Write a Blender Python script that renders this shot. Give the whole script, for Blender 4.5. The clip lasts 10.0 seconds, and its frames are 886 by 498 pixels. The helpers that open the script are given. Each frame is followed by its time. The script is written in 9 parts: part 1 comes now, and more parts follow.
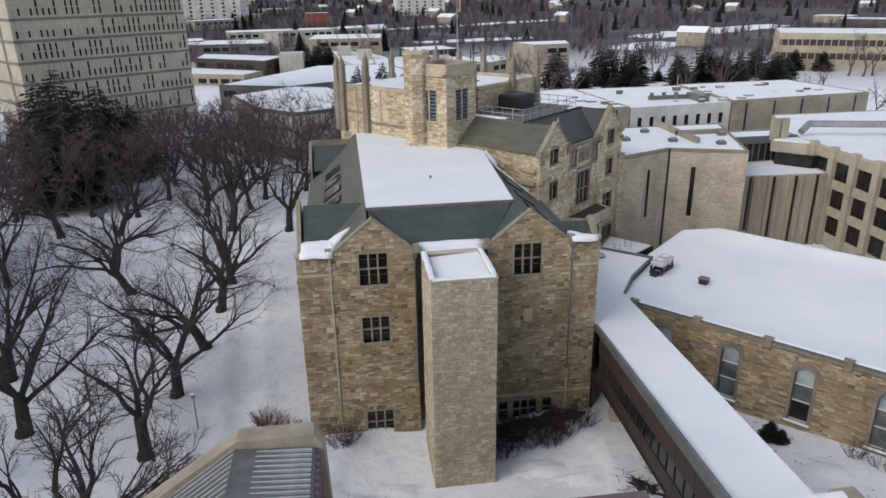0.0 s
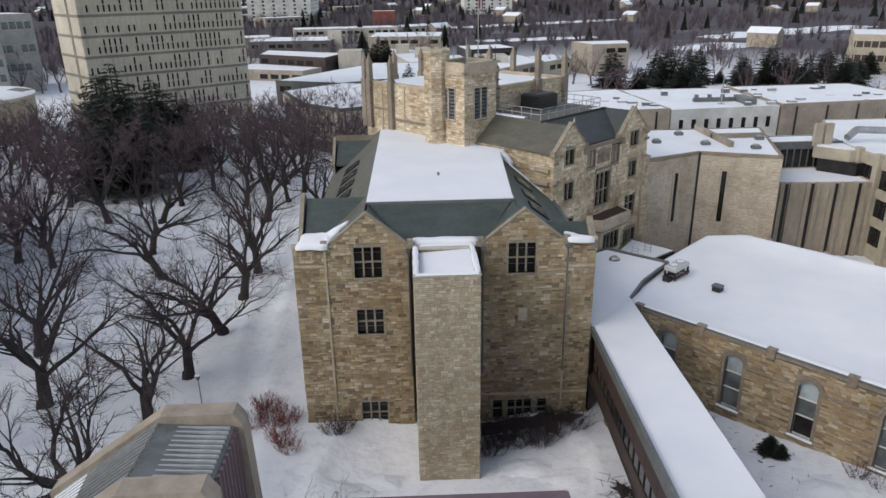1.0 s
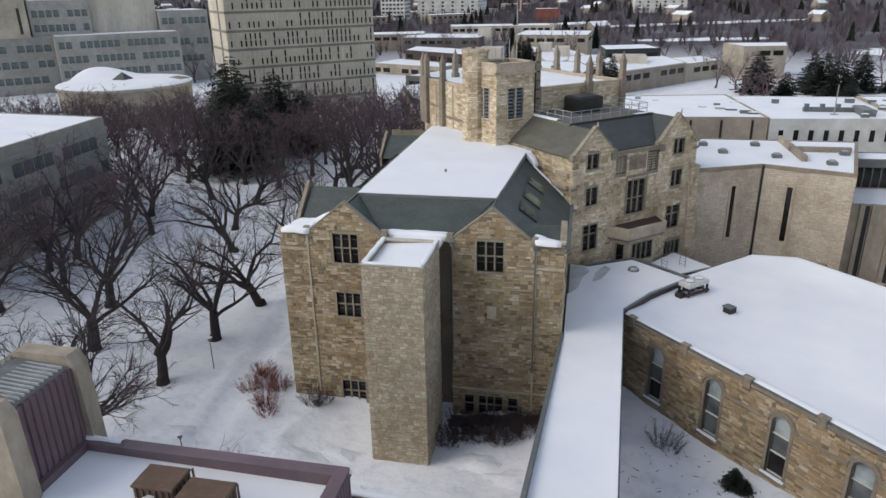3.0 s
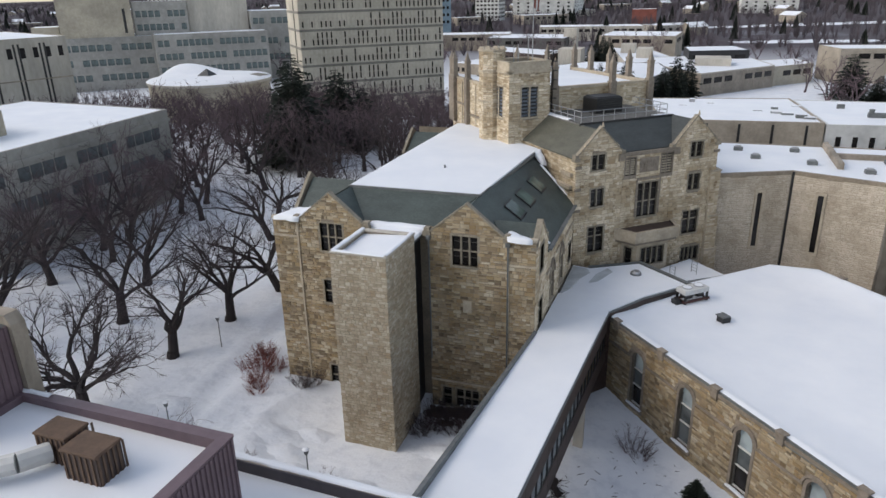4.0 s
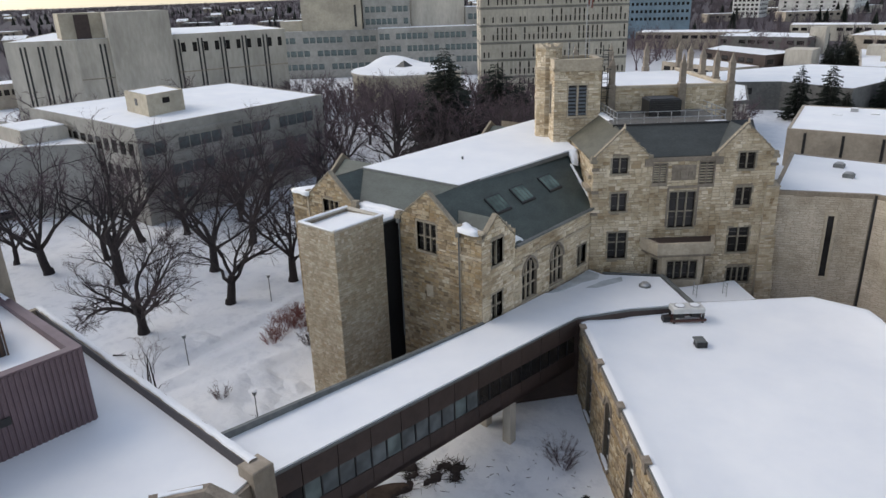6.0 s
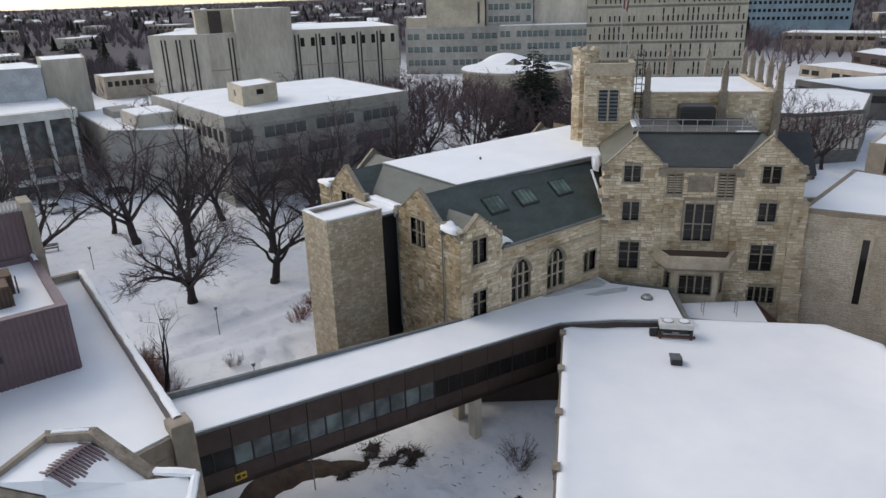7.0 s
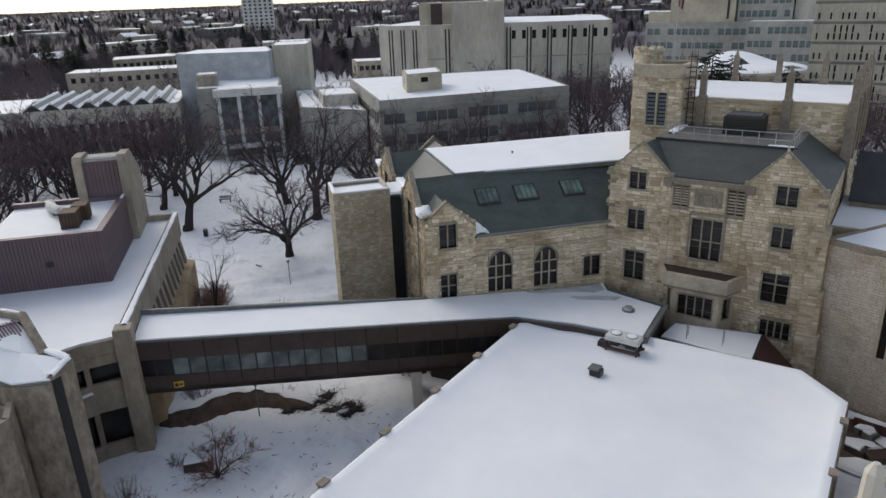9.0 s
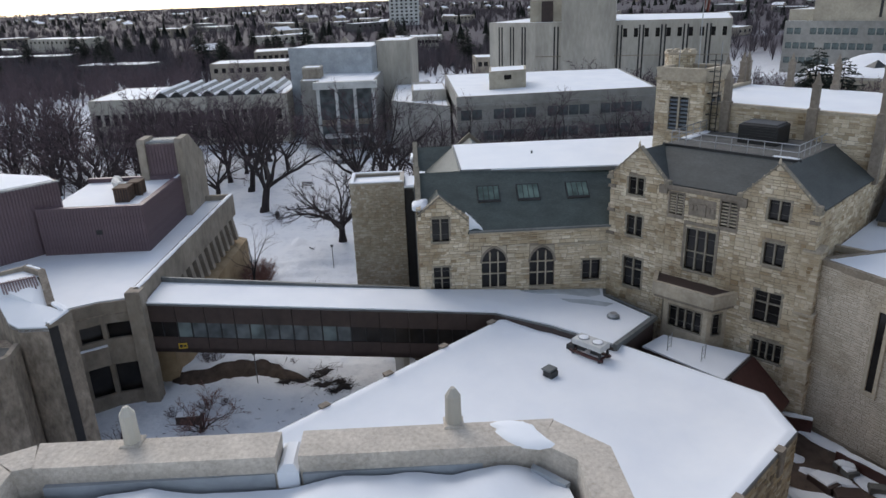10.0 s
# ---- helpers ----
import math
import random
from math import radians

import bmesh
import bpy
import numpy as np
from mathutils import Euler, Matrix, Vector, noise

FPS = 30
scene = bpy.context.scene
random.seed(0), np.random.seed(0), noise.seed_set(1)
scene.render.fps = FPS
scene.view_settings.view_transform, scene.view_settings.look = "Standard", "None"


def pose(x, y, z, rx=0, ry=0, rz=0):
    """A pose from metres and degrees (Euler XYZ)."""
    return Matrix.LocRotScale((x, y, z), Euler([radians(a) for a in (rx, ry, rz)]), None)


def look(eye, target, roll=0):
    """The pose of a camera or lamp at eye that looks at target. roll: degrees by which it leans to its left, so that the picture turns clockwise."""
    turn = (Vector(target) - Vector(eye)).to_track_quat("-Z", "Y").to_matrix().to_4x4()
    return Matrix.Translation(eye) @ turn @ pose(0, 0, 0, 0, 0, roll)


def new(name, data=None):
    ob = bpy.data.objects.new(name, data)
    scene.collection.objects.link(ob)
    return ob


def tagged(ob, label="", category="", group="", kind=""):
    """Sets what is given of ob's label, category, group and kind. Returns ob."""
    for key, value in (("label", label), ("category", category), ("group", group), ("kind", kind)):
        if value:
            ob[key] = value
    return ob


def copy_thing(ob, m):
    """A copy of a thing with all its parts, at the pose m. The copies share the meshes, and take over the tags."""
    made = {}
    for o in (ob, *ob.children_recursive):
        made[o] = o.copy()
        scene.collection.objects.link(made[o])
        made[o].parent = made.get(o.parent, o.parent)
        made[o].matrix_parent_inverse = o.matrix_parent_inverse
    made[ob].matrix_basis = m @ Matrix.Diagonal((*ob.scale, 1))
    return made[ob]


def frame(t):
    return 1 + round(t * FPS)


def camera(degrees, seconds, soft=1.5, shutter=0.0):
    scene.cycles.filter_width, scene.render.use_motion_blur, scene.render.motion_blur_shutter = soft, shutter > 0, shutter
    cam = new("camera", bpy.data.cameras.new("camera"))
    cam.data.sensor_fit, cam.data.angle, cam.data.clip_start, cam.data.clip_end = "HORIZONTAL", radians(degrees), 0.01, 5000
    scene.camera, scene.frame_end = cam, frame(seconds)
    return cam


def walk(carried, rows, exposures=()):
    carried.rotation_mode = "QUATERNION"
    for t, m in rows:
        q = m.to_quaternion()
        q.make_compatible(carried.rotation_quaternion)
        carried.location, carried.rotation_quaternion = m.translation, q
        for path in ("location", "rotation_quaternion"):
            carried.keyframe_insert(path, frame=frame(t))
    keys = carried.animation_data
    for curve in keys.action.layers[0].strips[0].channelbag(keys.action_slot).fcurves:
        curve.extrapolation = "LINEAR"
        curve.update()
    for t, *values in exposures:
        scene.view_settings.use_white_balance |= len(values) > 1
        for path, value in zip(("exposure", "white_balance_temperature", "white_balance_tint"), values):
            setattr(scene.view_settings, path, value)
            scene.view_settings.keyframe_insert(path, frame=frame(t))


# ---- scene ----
# ---- camera ----
cam = camera(65.1, 10.0)
EXPOSURES = [(0.0, 0.40, 6850, 10), (4.5, 0.50, 6850, 10), (7.0, 0.48, 6960, 10), (9.4, 0.30, 6920, 10), (10.0, 0.35, 6560, 10)]
PATH = [
    (0, (-0.694, -0.203, 28.71), (-0.44, 1.649, 28.0), -1.0),
    (0.5, (1.4, -0.664, 28.684), (1.568, 1.198, 27.973), -1.0),
    (1, (3.761, -1.132, 28.661), (3.835, 0.736, 27.95), -0.9),
    (1.5, (6.499, -1.543, 28.709), (6.469, 0.326, 27.998), -1.0),
    (2, (9.51, -1.805, 28.83), (9.367, 0.058, 28.118), -1.0),
    (2.5, (12.826, -1.908, 28.863), (12.567, -0.058, 28.151), -1.0),
    (4, (24.361, -0.751, 28.551), (23.726, 1.01, 27.847), -1.3),
    (4.5, (28.608, 0.221, 28.339), (27.835, 1.928, 27.64), -1.5),
    (5, (33.122, 1.764, 28.168), (32.2, 3.396, 27.472), -1.5),
    (5.5, (37.688, 3.853, 28.109), (36.617, 5.392, 27.413), -1.7),
    (7, (50.877, 13.006, 28.545), (49.39, 14.147, 27.849), -1.8),
    (7.5, (54.673, 16.744, 28.519), (53.078, 17.734, 27.827), -1.8),
    (8, (58.201, 21.136, 28.475), (56.512, 21.957, 27.784), -1.8),
    (8.5, (61.117, 25.725, 28.438), (59.356, 26.373, 27.747), -1.8),
    (9, (63.616, 30.68, 28.369), (61.798, 31.143, 27.677), -2.0),
    (9.5, (65.699, 36.019, 28.407), (63.841, 36.285, 27.716), -2.0),
    (10, (67.154, 41.354, 28.459), (65.279, 41.43, 27.769), -2.1),
]
walk(cam, [(t, look(eye, target, roll)) for t, eye, target, roll in PATH], EXPOSURES)

# ---- daylight: veiled low sun from the west, soft sky ----
world = bpy.data.worlds.new("sky")
world.use_nodes = True
scene.world = world
wn, wl = world.node_tree.nodes, world.node_tree.links
sky = wn.new("ShaderNodeTexSky")
sky.sky_type = "NISHITA"
sky.sun_disc = False
sky.sun_elevation = radians(38)
sky.sun_rotation = radians(-118)
sky.air_density, sky.dust_density, sky.ozone_density = 1.0, 1.0, 1.0
wn["Background"].inputs["Strength"].default_value = 0.16
veil = wn.new("ShaderNodeHueSaturation")          # thin high cloud takes most of the blue
veil.inputs["Saturation"].default_value = 0.62
wl.new(sky.outputs["Color"], veil.inputs["Color"])
wl.new(veil.outputs["Color"], wn["Background"].inputs["Color"])

sun_data = bpy.data.lights.new("sun", "SUN")
sun_data.energy, sun_data.angle, sun_data.color = 0.85, radians(40), (1.0, 0.93, 0.84)
sun = new("sun", sun_data)
sun.matrix_world = look((0, 0, 0), (0.72, 0.36, -0.63))


# ---- mesh helpers ----
RNG = random.Random(7)
TILT = 41.4                     # the campus blocks stand turned by this angle
BASE = pose(17.11, 57.86, 0, 0, 0, TILT)
FLAT = Matrix.Identity(4)
ORIGIN = {}


class Acc:
    """Gathers vertices and faces of one mesh."""

    def __init__(self):
        self.v, self.f = [], []

    def add(self, pts, faces):
        n = len(self.v)
        self.v.extend([tuple(p) for p in pts])
        self.f.extend([tuple(i + n for i in f) for f in faces])
        return self

    def poly(self, *pts):
        return self.add(pts, [range(len(pts))])

    def box(self, x0, x1, y0, y1, z0, z1):
        p = [(x, y, z) for z in (z0, z1) for y in (y0, y1) for x in (x0, x1)]
        return self.add(p, [(0, 2, 3, 1), (4, 5, 7, 6), (0, 1, 5, 4), (2, 6, 7, 3), (0, 4, 6, 2), (1, 3, 7, 5)])

    def slab(self, x0, x1, y0, y1, z0, z1, b=0.03):
        """A box with its upper edges taken off."""
        p = [(x0, y0, z0), (x1, y0, z0), (x1, y1, z0), (x0, y1, z0), (x0, y0, z1 - b), (x1, y0, z1 - b), (x1, y1, z1 - b), (x0, y1, z1 - b),
             (x0 + b, y0 + b, z1), (x1 - b, y0 + b, z1), (x1 - b, y1 - b, z1), (x0 + b, y1 - b, z1)]
        f = [(3, 2, 1, 0), (8, 9, 10, 11)]
        for i in range(4):
            j = (i + 1) % 4
            f += [(i, j, j + 4, i + 4), (i + 4, j + 4, j + 8, i + 8)]
        return self.add(p, f)

    def prism(self, ring, z0, z1, b=0.0):
        """An upright prism over a ring of (x, y) that runs counter-clockwise; z may be one number or one a corner."""
        n = len(ring)
        lo = [z0] * n if isinstance(z0, (int, float)) else z0
        hi = [z1] * n if isinstance(z1, (int, float)) else z1
        p = [(x, y, z) for (x, y), z in zip(ring, lo)] + [(x, y, z) for (x, y), z in zip(ring, hi)]
        f = [tuple(range(n - 1, -1, -1)), tuple(range(n, 2 * n))]
        f += [(i, (i + 1) % n, (i + 1) % n + n, i + n) for i in range(n)]
        return self.add(p, f)

    def sheet(self, pts, down=0.2):
        """A slab of even thickness under a polygon given as 3D points, counter-clockwise seen from above."""
        n = len(pts)
        p = [tuple(q) for q in pts] + [(x, y, z - down) for x, y, z in pts]
        f = [tuple(range(n)), tuple(range(2 * n - 1, n - 1, -1))]
        f += [(i + n, (i + 1) % n + n, (i + 1) % n, i) for i in range(n)]
        return self.add(p, f)

    def tube(self, a, b, r0, r1, n=6, caps=True):
        a, b = Vector(a), Vector(b)
        w = (b - a).normalized()
        s = w.cross(Vector((0, 0, 1)) if abs(w.z) < 0.9 else Vector((1, 0, 0))).normalized()
        t = w.cross(s)
        p = []
        for c, r in ((a, r0), (b, r1)):
            p += [c + (s * math.cos(6.2832 * i / n) + t * math.sin(6.2832 * i / n)) * r for i in range(n)]
        f = [(i, (i + 1) % n, (i + 1) % n + n, i + n) for i in range(n)]
        if caps:
            f += [tuple(range(n - 1, -1, -1)), tuple(range(n, 2 * n))]
        return self.add(p, f)

    def mesh(self, name, shift=(0, 0, 0)):
        me = bpy.data.meshes.new(name)
        sx, sy, sz = shift
        me.from_pydata([(x - sx, y - sy, z - sz) for x, y, z in self.v], [], self.f)
        bm = bmesh.new()
        bm.from_mesh(me)
        if len(bm.faces) < 60000:
            bmesh.ops.recalc_face_normals(bm, faces=bm.faces)
        bm.to_mesh(me)
        bm.free()
        return me


def thing(name, at, label, category, group="", kind="", base=FLAT):
    """A top-level Empty at its base; its parts are given in the coordinates of base."""
    ob = new(name)
    ob.empty_display_size = 0.5
    ob.matrix_world = base @ Matrix.Translation(at)
    ORIGIN[ob] = Vector(at)
    return tagged(ob, label, category, group, kind)


def part(name, acc, material, parent, label="", kind=""):
    """One mesh under a thing or under a part; same coordinates as its thing."""
    top = parent
    while top.parent:
        top = top.parent
    ob = new(name, acc.mesh(name, ORIGIN[top]))
    ob.data.materials.append(material)
    ob.parent = parent
    if label or kind:
        tagged(ob, label, "", "", kind)
    return ob


def pieces(name, acc, material, parent):
    """Each separate piece of acc becomes a part of its own."""
    home = list(range(len(acc.v)))

    def root(i):
        while home[i] != i:
            home[i] = home[home[i]]
            i = home[i]
        return i
    for f in acc.f:
        for i in f[1:]:
            home[root(i)] = root(f[0])
    groups = {}
    for f in acc.f:
        groups.setdefault(root(f[0]), []).append(f)
    for faces in groups.values():
        one, index = Acc(), {}
        for f in faces:
            for i in f:
                if i not in index:
                    index[i] = len(one.v)
                    one.v.append(acc.v[i])
            one.f.append(tuple(index[i] for i in f))
        part(name, one, material, parent)


def single(name, acc, material, at, label, category, group="", kind="", base=FLAT):
    """A thing that is one mesh."""
    ob = new(name, acc.mesh(name, at))
    ob.data.materials.append(material)
    ob.matrix_world = base @ Matrix.Translation(at)
    return tagged(ob, label, category, group, kind)


# ---- materials ----
def node_material(name, rough=0.8, metal=0.0):
    m = bpy.data.materials.new(name)
    m.use_nodes = True
    b = m.node_tree.nodes["Principled BSDF"]
    b.inputs["Roughness"].default_value, b.inputs["Metallic"].default_value = rough, metal
    return m, m.node_tree.nodes, m.node_tree.links, b


def noise_tex(nodes, links, coord, scale, detail=4.0, rough=0.6, stretch=None):
    n = nodes.new("ShaderNodeTexNoise")
    n.inputs["Scale"].default_value, n.inputs["Detail"].default_value, n.inputs["Roughness"].default_value = scale, detail, rough
    if stretch:
        mp = nodes.new("ShaderNodeMapping")
        mp.inputs["Scale"].default_value = stretch
        links.new(coord, mp.inputs["Vector"])
        coord = mp.outputs["Vector"]
    links.new(coord, n.inputs["Vector"])
    return n.outputs["Fac"]


def ramp(nodes, links, fac, stops):
    r = nodes.new("ShaderNodeValToRGB")
    e = r.color_ramp.elements
    while len(e) < len(stops):
        e.new(0.5)
    for k, (p, c) in zip(e, stops):
        k.position, k.color = p, (*c, 1)
    links.new(fac, r.inputs["Fac"])
    return r.outputs["Color"]


def blend(nodes, links, fac, a, b, mode="MIX"):
    x = nodes.new("ShaderNodeMix")
    x.data_type, x.blend_type = "RGBA", mode
    for key, value in ((0, fac), (6, a), (7, b)):
        if isinstance(value, (int, float)):
            x.inputs[key].default_value = value
        elif isinstance(value, tuple):
            x.inputs[key].default_value = (*value, 1)
        else:
            links.new(value, x.inputs[key])
    return x.outputs[2]


def bump(nodes, links, shader, height, strength, distance):
    b = nodes.new("ShaderNodeBump")
    b.inputs["Strength"].default_value, b.inputs["Distance"].default_value = strength, distance
    links.new(height, b.inputs["Height"])
    links.new(b.outputs["Normal"], shader.inputs["Normal"])


def place(nodes, world_space=False):
    if world_space:
        return nodes.new("ShaderNodeNewGeometry").outputs["Position"]
    return nodes.new("ShaderNodeTexCoord").outputs["Object"]


def plain(name, dark, light, scale=3.0, rough=0.8, metal=0.0, relief=0.3, depth=0.02, stretch=None, second=0.35):
    """Two tones over two sizes of grain, with a fine relief."""
    m, nodes, links, b = node_material(name, rough, metal)
    c = place(nodes)
    big = noise_tex(nodes, links, c, scale * 0.12, 3, 0.6, stretch)
    fine = noise_tex(nodes, links, c, scale, 6, 0.65, stretch)
    col = ramp(nodes, links, fine, [(0.3, dark), (0.7, light)])
    tone = ramp(nodes, links, big, [(0.3, (1 - second,) * 3), (0.7, (1, 1, 1))])
    links.new(blend(nodes, links, 1.0, col, tone, "MULTIPLY"), b.inputs["Base Color"])
    bump(nodes, links, b, fine, relief, depth)
    return m


def stone_material(name, tones, island=True, dirt=0.3):
    """Squared rubble: every stone takes a tone of its own."""
    m, nodes, links, b = node_material(name, 0.9)
    c = place(nodes)
    if island:
        own = nodes.new("ShaderNodeNewGeometry").outputs["Random Per Island"]
    else:
        own = nodes.new("ShaderNodeObjectInfo").outputs["Random"]
    k = len(tones)
    col = ramp(nodes, links, own, [((i + 0.5) / k, t) for i, t in enumerate(tones)])
    fine = noise_tex(nodes, links, c, 9.0, 8, 0.7)
    big = noise_tex(nodes, links, c, 0.35, 4, 0.6)
    col = blend(nodes, links, 0.6, col, ramp(nodes, links, fine, [(0.25, (0.62, 0.60, 0.57)), (0.75, (1, 1, 1))]), "MULTIPLY")
    col = blend(nodes, links, 1.0, col, ramp(nodes, links, big, [(0.32, (1 - dirt, 1 - dirt * 1.12, 1 - dirt * 1.3)), (0.6, (1, 1, 1))]), "MULTIPLY")
    links.new(col, b.inputs["Base Color"])
    bump(nodes, links, b, fine, 0.6, 0.03)
    return m


def snow_material(name, ground=False):
    m, nodes, links, b = node_material(name, 0.65)
    c = place(nodes, True)
    soft = noise_tex(nodes, links, c, 0.25, 4, 0.55)
    fine = noise_tex(nodes, links, c, 1.6, 6, 0.6)
    col = ramp(nodes, links, soft, [(0.3, (0.70, 0.73, 0.78)), (0.7, (0.78, 0.80, 0.83))])
    if ground:
        # far land: snow fields broken by scrub and woodland floor
        far = nodes.new("ShaderNodeVectorMath")
        far.operation = "DISTANCE"
        far.inputs[1].default_value = (5, 40, 0)
        links.new(c, far.inputs[0])
        reach = nodes.new("ShaderNodeMapRange")
        reach.inputs["From Min"].default_value, reach.inputs["From Max"].default_value = 190, 330
        links.new(far.outputs["Value"], reach.inputs["Value"])
        patch = noise_tex(nodes, links, c, 0.012, 5, 0.6)
        north = nodes.new("ShaderNodeSeparateXYZ")
        links.new(c, north.inputs[0])
        open_land = nodes.new("ShaderNodeMapRange")
        open_land.inputs["From Min"].default_value, open_land.inputs["From Max"].default_value, open_land.inputs["To Min"].default_value, open_land.inputs["To Max"].default_value = 110, 230, -0.14, 0.0
        links.new(north.outputs["Y"], open_land.inputs["Value"])
        more = nodes.new("ShaderNodeMath")
        links.new(patch, more.inputs[0])
        links.new(open_land.outputs["Result"], more.inputs[1])
        hills = nodes.new("ShaderNodeMapRange")
        hills.inputs["From Min"].default_value, hills.inputs["From Max"].default_value, hills.inputs["To Max"].default_value = 430, 720, 0.26
        links.new(far.outputs["Value"], hills.inputs["Value"])
        less = nodes.new("ShaderNodeMath")
        less.operation = "SUBTRACT"
        links.new(more.outputs["Value"], less.inputs[0])
        links.new(hills.outputs["Result"], less.inputs[1])
        patch = less.outputs["Value"]
        # woodland tone, also putting the flattened contrast of haze into the colour
        scrub = ramp(nodes, links, patch, [(0.50, (0.080, 0.068, 0.076)), (0.70, (0.20, 0.20, 0.225))])
        col = blend(nodes, links, reach.outputs["Result"], col, scrub)
        trod = noise_tex(nodes, links, c, 0.7, 5, 0.7)
        col = blend(nodes, links, 1.0, col, ramp(nodes, links, trod, [(0.30, (0.84, 0.85, 0.87)), (0.50, (1, 1, 1))]), "MULTIPLY")
    links.new(col, b.inputs["Base Color"])
    if ground:
        b.inputs["Specular IOR Level"].default_value = 0.04
    bump(nodes, links, b, fine, 0.5 if ground else 0.2, 0.2 if ground else 0.06)
    return m


def glass_material(name, tint=(0.012, 0.011, 0.011), rough=0.12):
    m, nodes, links, b = node_material(name, rough)
    c = place(nodes)
    wob = noise_tex(nodes, links, c, 0.7, 2, 0.5)
    links.new(ramp(nodes, links, wob, [(0.35, tint), (0.65, tuple(min(1, t * 2.2) for t in tint))]), b.inputs["Base Color"])
    b.inputs["IOR"].default_value = 1.5
    b.inputs["Specular IOR Level"].default_value = 0.3
    bump(nodes, links, b, wob, 0.05, 0.02)
    return m


SNOW = snow_material("snow_on_roof")
SNOW_GROUND = snow_material("snow_on_ground", True)
TAN = stone_material("tan_rubble", [(0.37, 0.275, 0.155), (0.48, 0.385, 0.25), (0.19, 0.145, 0.095), (0.55, 0.465, 0.325), (0.41, 0.295, 0.165), (0.62, 0.555, 0.43), (0.24, 0.175, 0.105), (0.45, 0.365, 0.25)], dirt=0.4)
SHAFT_TONES = [(0.45, 0.395, 0.30), (0.37, 0.31, 0.225), (0.55, 0.49, 0.385), (0.41, 0.345, 0.25), (0.50, 0.445, 0.345), (0.60, 0.545, 0.45), (0.41, 0.33, 0.23)]
GREY = stone_material("grey_fieldstone", SHAFT_TONES, dirt=0.2)
PALE = stone_material("pale_limestone", [(0.650, 0.554, 0.408), (0.464, 0.364, 0.239), (0.789, 0.694, 0.541), (0.580, 0.476, 0.329), (0.696, 0.610, 0.472), (0.394, 0.297, 0.185), (0.858, 0.773, 0.625), (0.603, 0.504, 0.360)], dirt=0.42)
SAWN = stone_material("sawn_limestone", [(0.58, 0.505, 0.41), (0.63, 0.555, 0.455), (0.53, 0.46, 0.37), (0.66, 0.59, 0.49), (0.60, 0.525, 0.43)], dirt=0.25)
LOOSE = stone_material("fieldstone_block", SHAFT_TONES, island=False, dirt=0.2)
MORTAR = plain("mortar", (0.22, 0.18, 0.135), (0.34, 0.285, 0.22), 6.0, 0.95)
TRIM = plain("dressed_limestone", (0.42, 0.352, 0.262), (0.57, 0.495, 0.385), 4.0, 0.85)
WEATHERED = plain("weathered_parapet", (0.47, 0.41, 0.345), (0.70, 0.635, 0.555), 14.0, 0.95, 0, 0.8, 0.03, None, 0.25)
PAINTED = plain("blue_grey_paint", (0.36, 0.39, 0.42), (0.46, 0.49, 0.52), 3.0, 0.7)
COPING = plain("lichened_coping", (0.22, 0.19, 0.145), (0.38, 0.335, 0.26), 5.0, 0.9, 0, 0.5, 0.02)
MOULD = plain("weathered_moulding", (0.20, 0.165, 0.13), (0.33, 0.28, 0.225), 4.0, 0.9, 0, 0.4, 0.02)
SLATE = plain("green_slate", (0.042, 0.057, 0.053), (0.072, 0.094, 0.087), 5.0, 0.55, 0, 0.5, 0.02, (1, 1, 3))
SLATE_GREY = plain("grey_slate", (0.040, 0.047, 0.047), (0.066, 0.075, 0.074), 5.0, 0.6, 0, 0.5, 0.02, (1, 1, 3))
# paler, more olive tone for the west slopes
SLATE_OLIVE = plain("olive_slate", (0.082, 0.082, 0.064), (0.128, 0.126, 0.100), 5.0, 0.6, 0, 0.5, 0.02, (1, 1, 3))
SLATE_DARK = plain("black_slate", (0.028, 0.031, 0.034), (0.048, 0.052, 0.055), 5.0, 0.5, 0, 0.5, 0.02)
LEAD = plain("lead_flashing", (0.10, 0.11, 0.11), (0.17, 0.18, 0.18), 3.0, 0.5)
FRAME = plain("bronze_window_bars", (0.10, 0.095, 0.08), (0.17, 0.16, 0.14), 4.0, 0.6)
GLASS = glass_material("dark_window_glass")
# pale base colour stands in for the sky mirrored in upper panes
GLASS_SKY_REFLECT = glass_material("sky_reflection_glass", (0.17, 0.20, 0.21), 0.2)
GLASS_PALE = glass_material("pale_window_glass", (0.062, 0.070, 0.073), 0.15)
CONCRETE = plain("board_marked_concrete", (0.28, 0.236, 0.186), (0.44, 0.380, 0.310), 1.6, 0.9, 0, 0.5, 0.03, (1, 1, 0.6), 0.5)
SLUSH = plain("thin_slush", (0.42, 0.46, 0.48), (0.62, 0.66, 0.69), 1.2, 0.4, 0, 0.3, 0.02)
STAINED = plain("stained_concrete", (0.175, 0.142, 0.112), (0.42, 0.355, 0.285), 2.6, 0.92, 0, 0.7, 0.04, (1, 1, 0.55), 0.45)
CONCRETE_PALE = plain("pale_concrete", (0.45, 0.415, 0.355), (0.57, 0.53, 0.46), 1.5, 0.9, 0, 0.3, 0.02, (1, 1, 0.3))
CONCRETE_WARM = plain("cream_precast", (0.40, 0.355, 0.275), (0.50, 0.45, 0.36), 1.5, 0.9)
CREAM = plain("cream_panel", (0.50, 0.455, 0.375), (0.62, 0.57, 0.475), 1.5, 0.85)
GREY_PANEL = plain("grey_precast", (0.30, 0.288, 0.262), (0.40, 0.388, 0.358), 0.8, 0.85)
DECK_GREY = plain("grey_band", (0.20, 0.19, 0.165), (0.27, 0.255, 0.225), 1.5, 0.85)
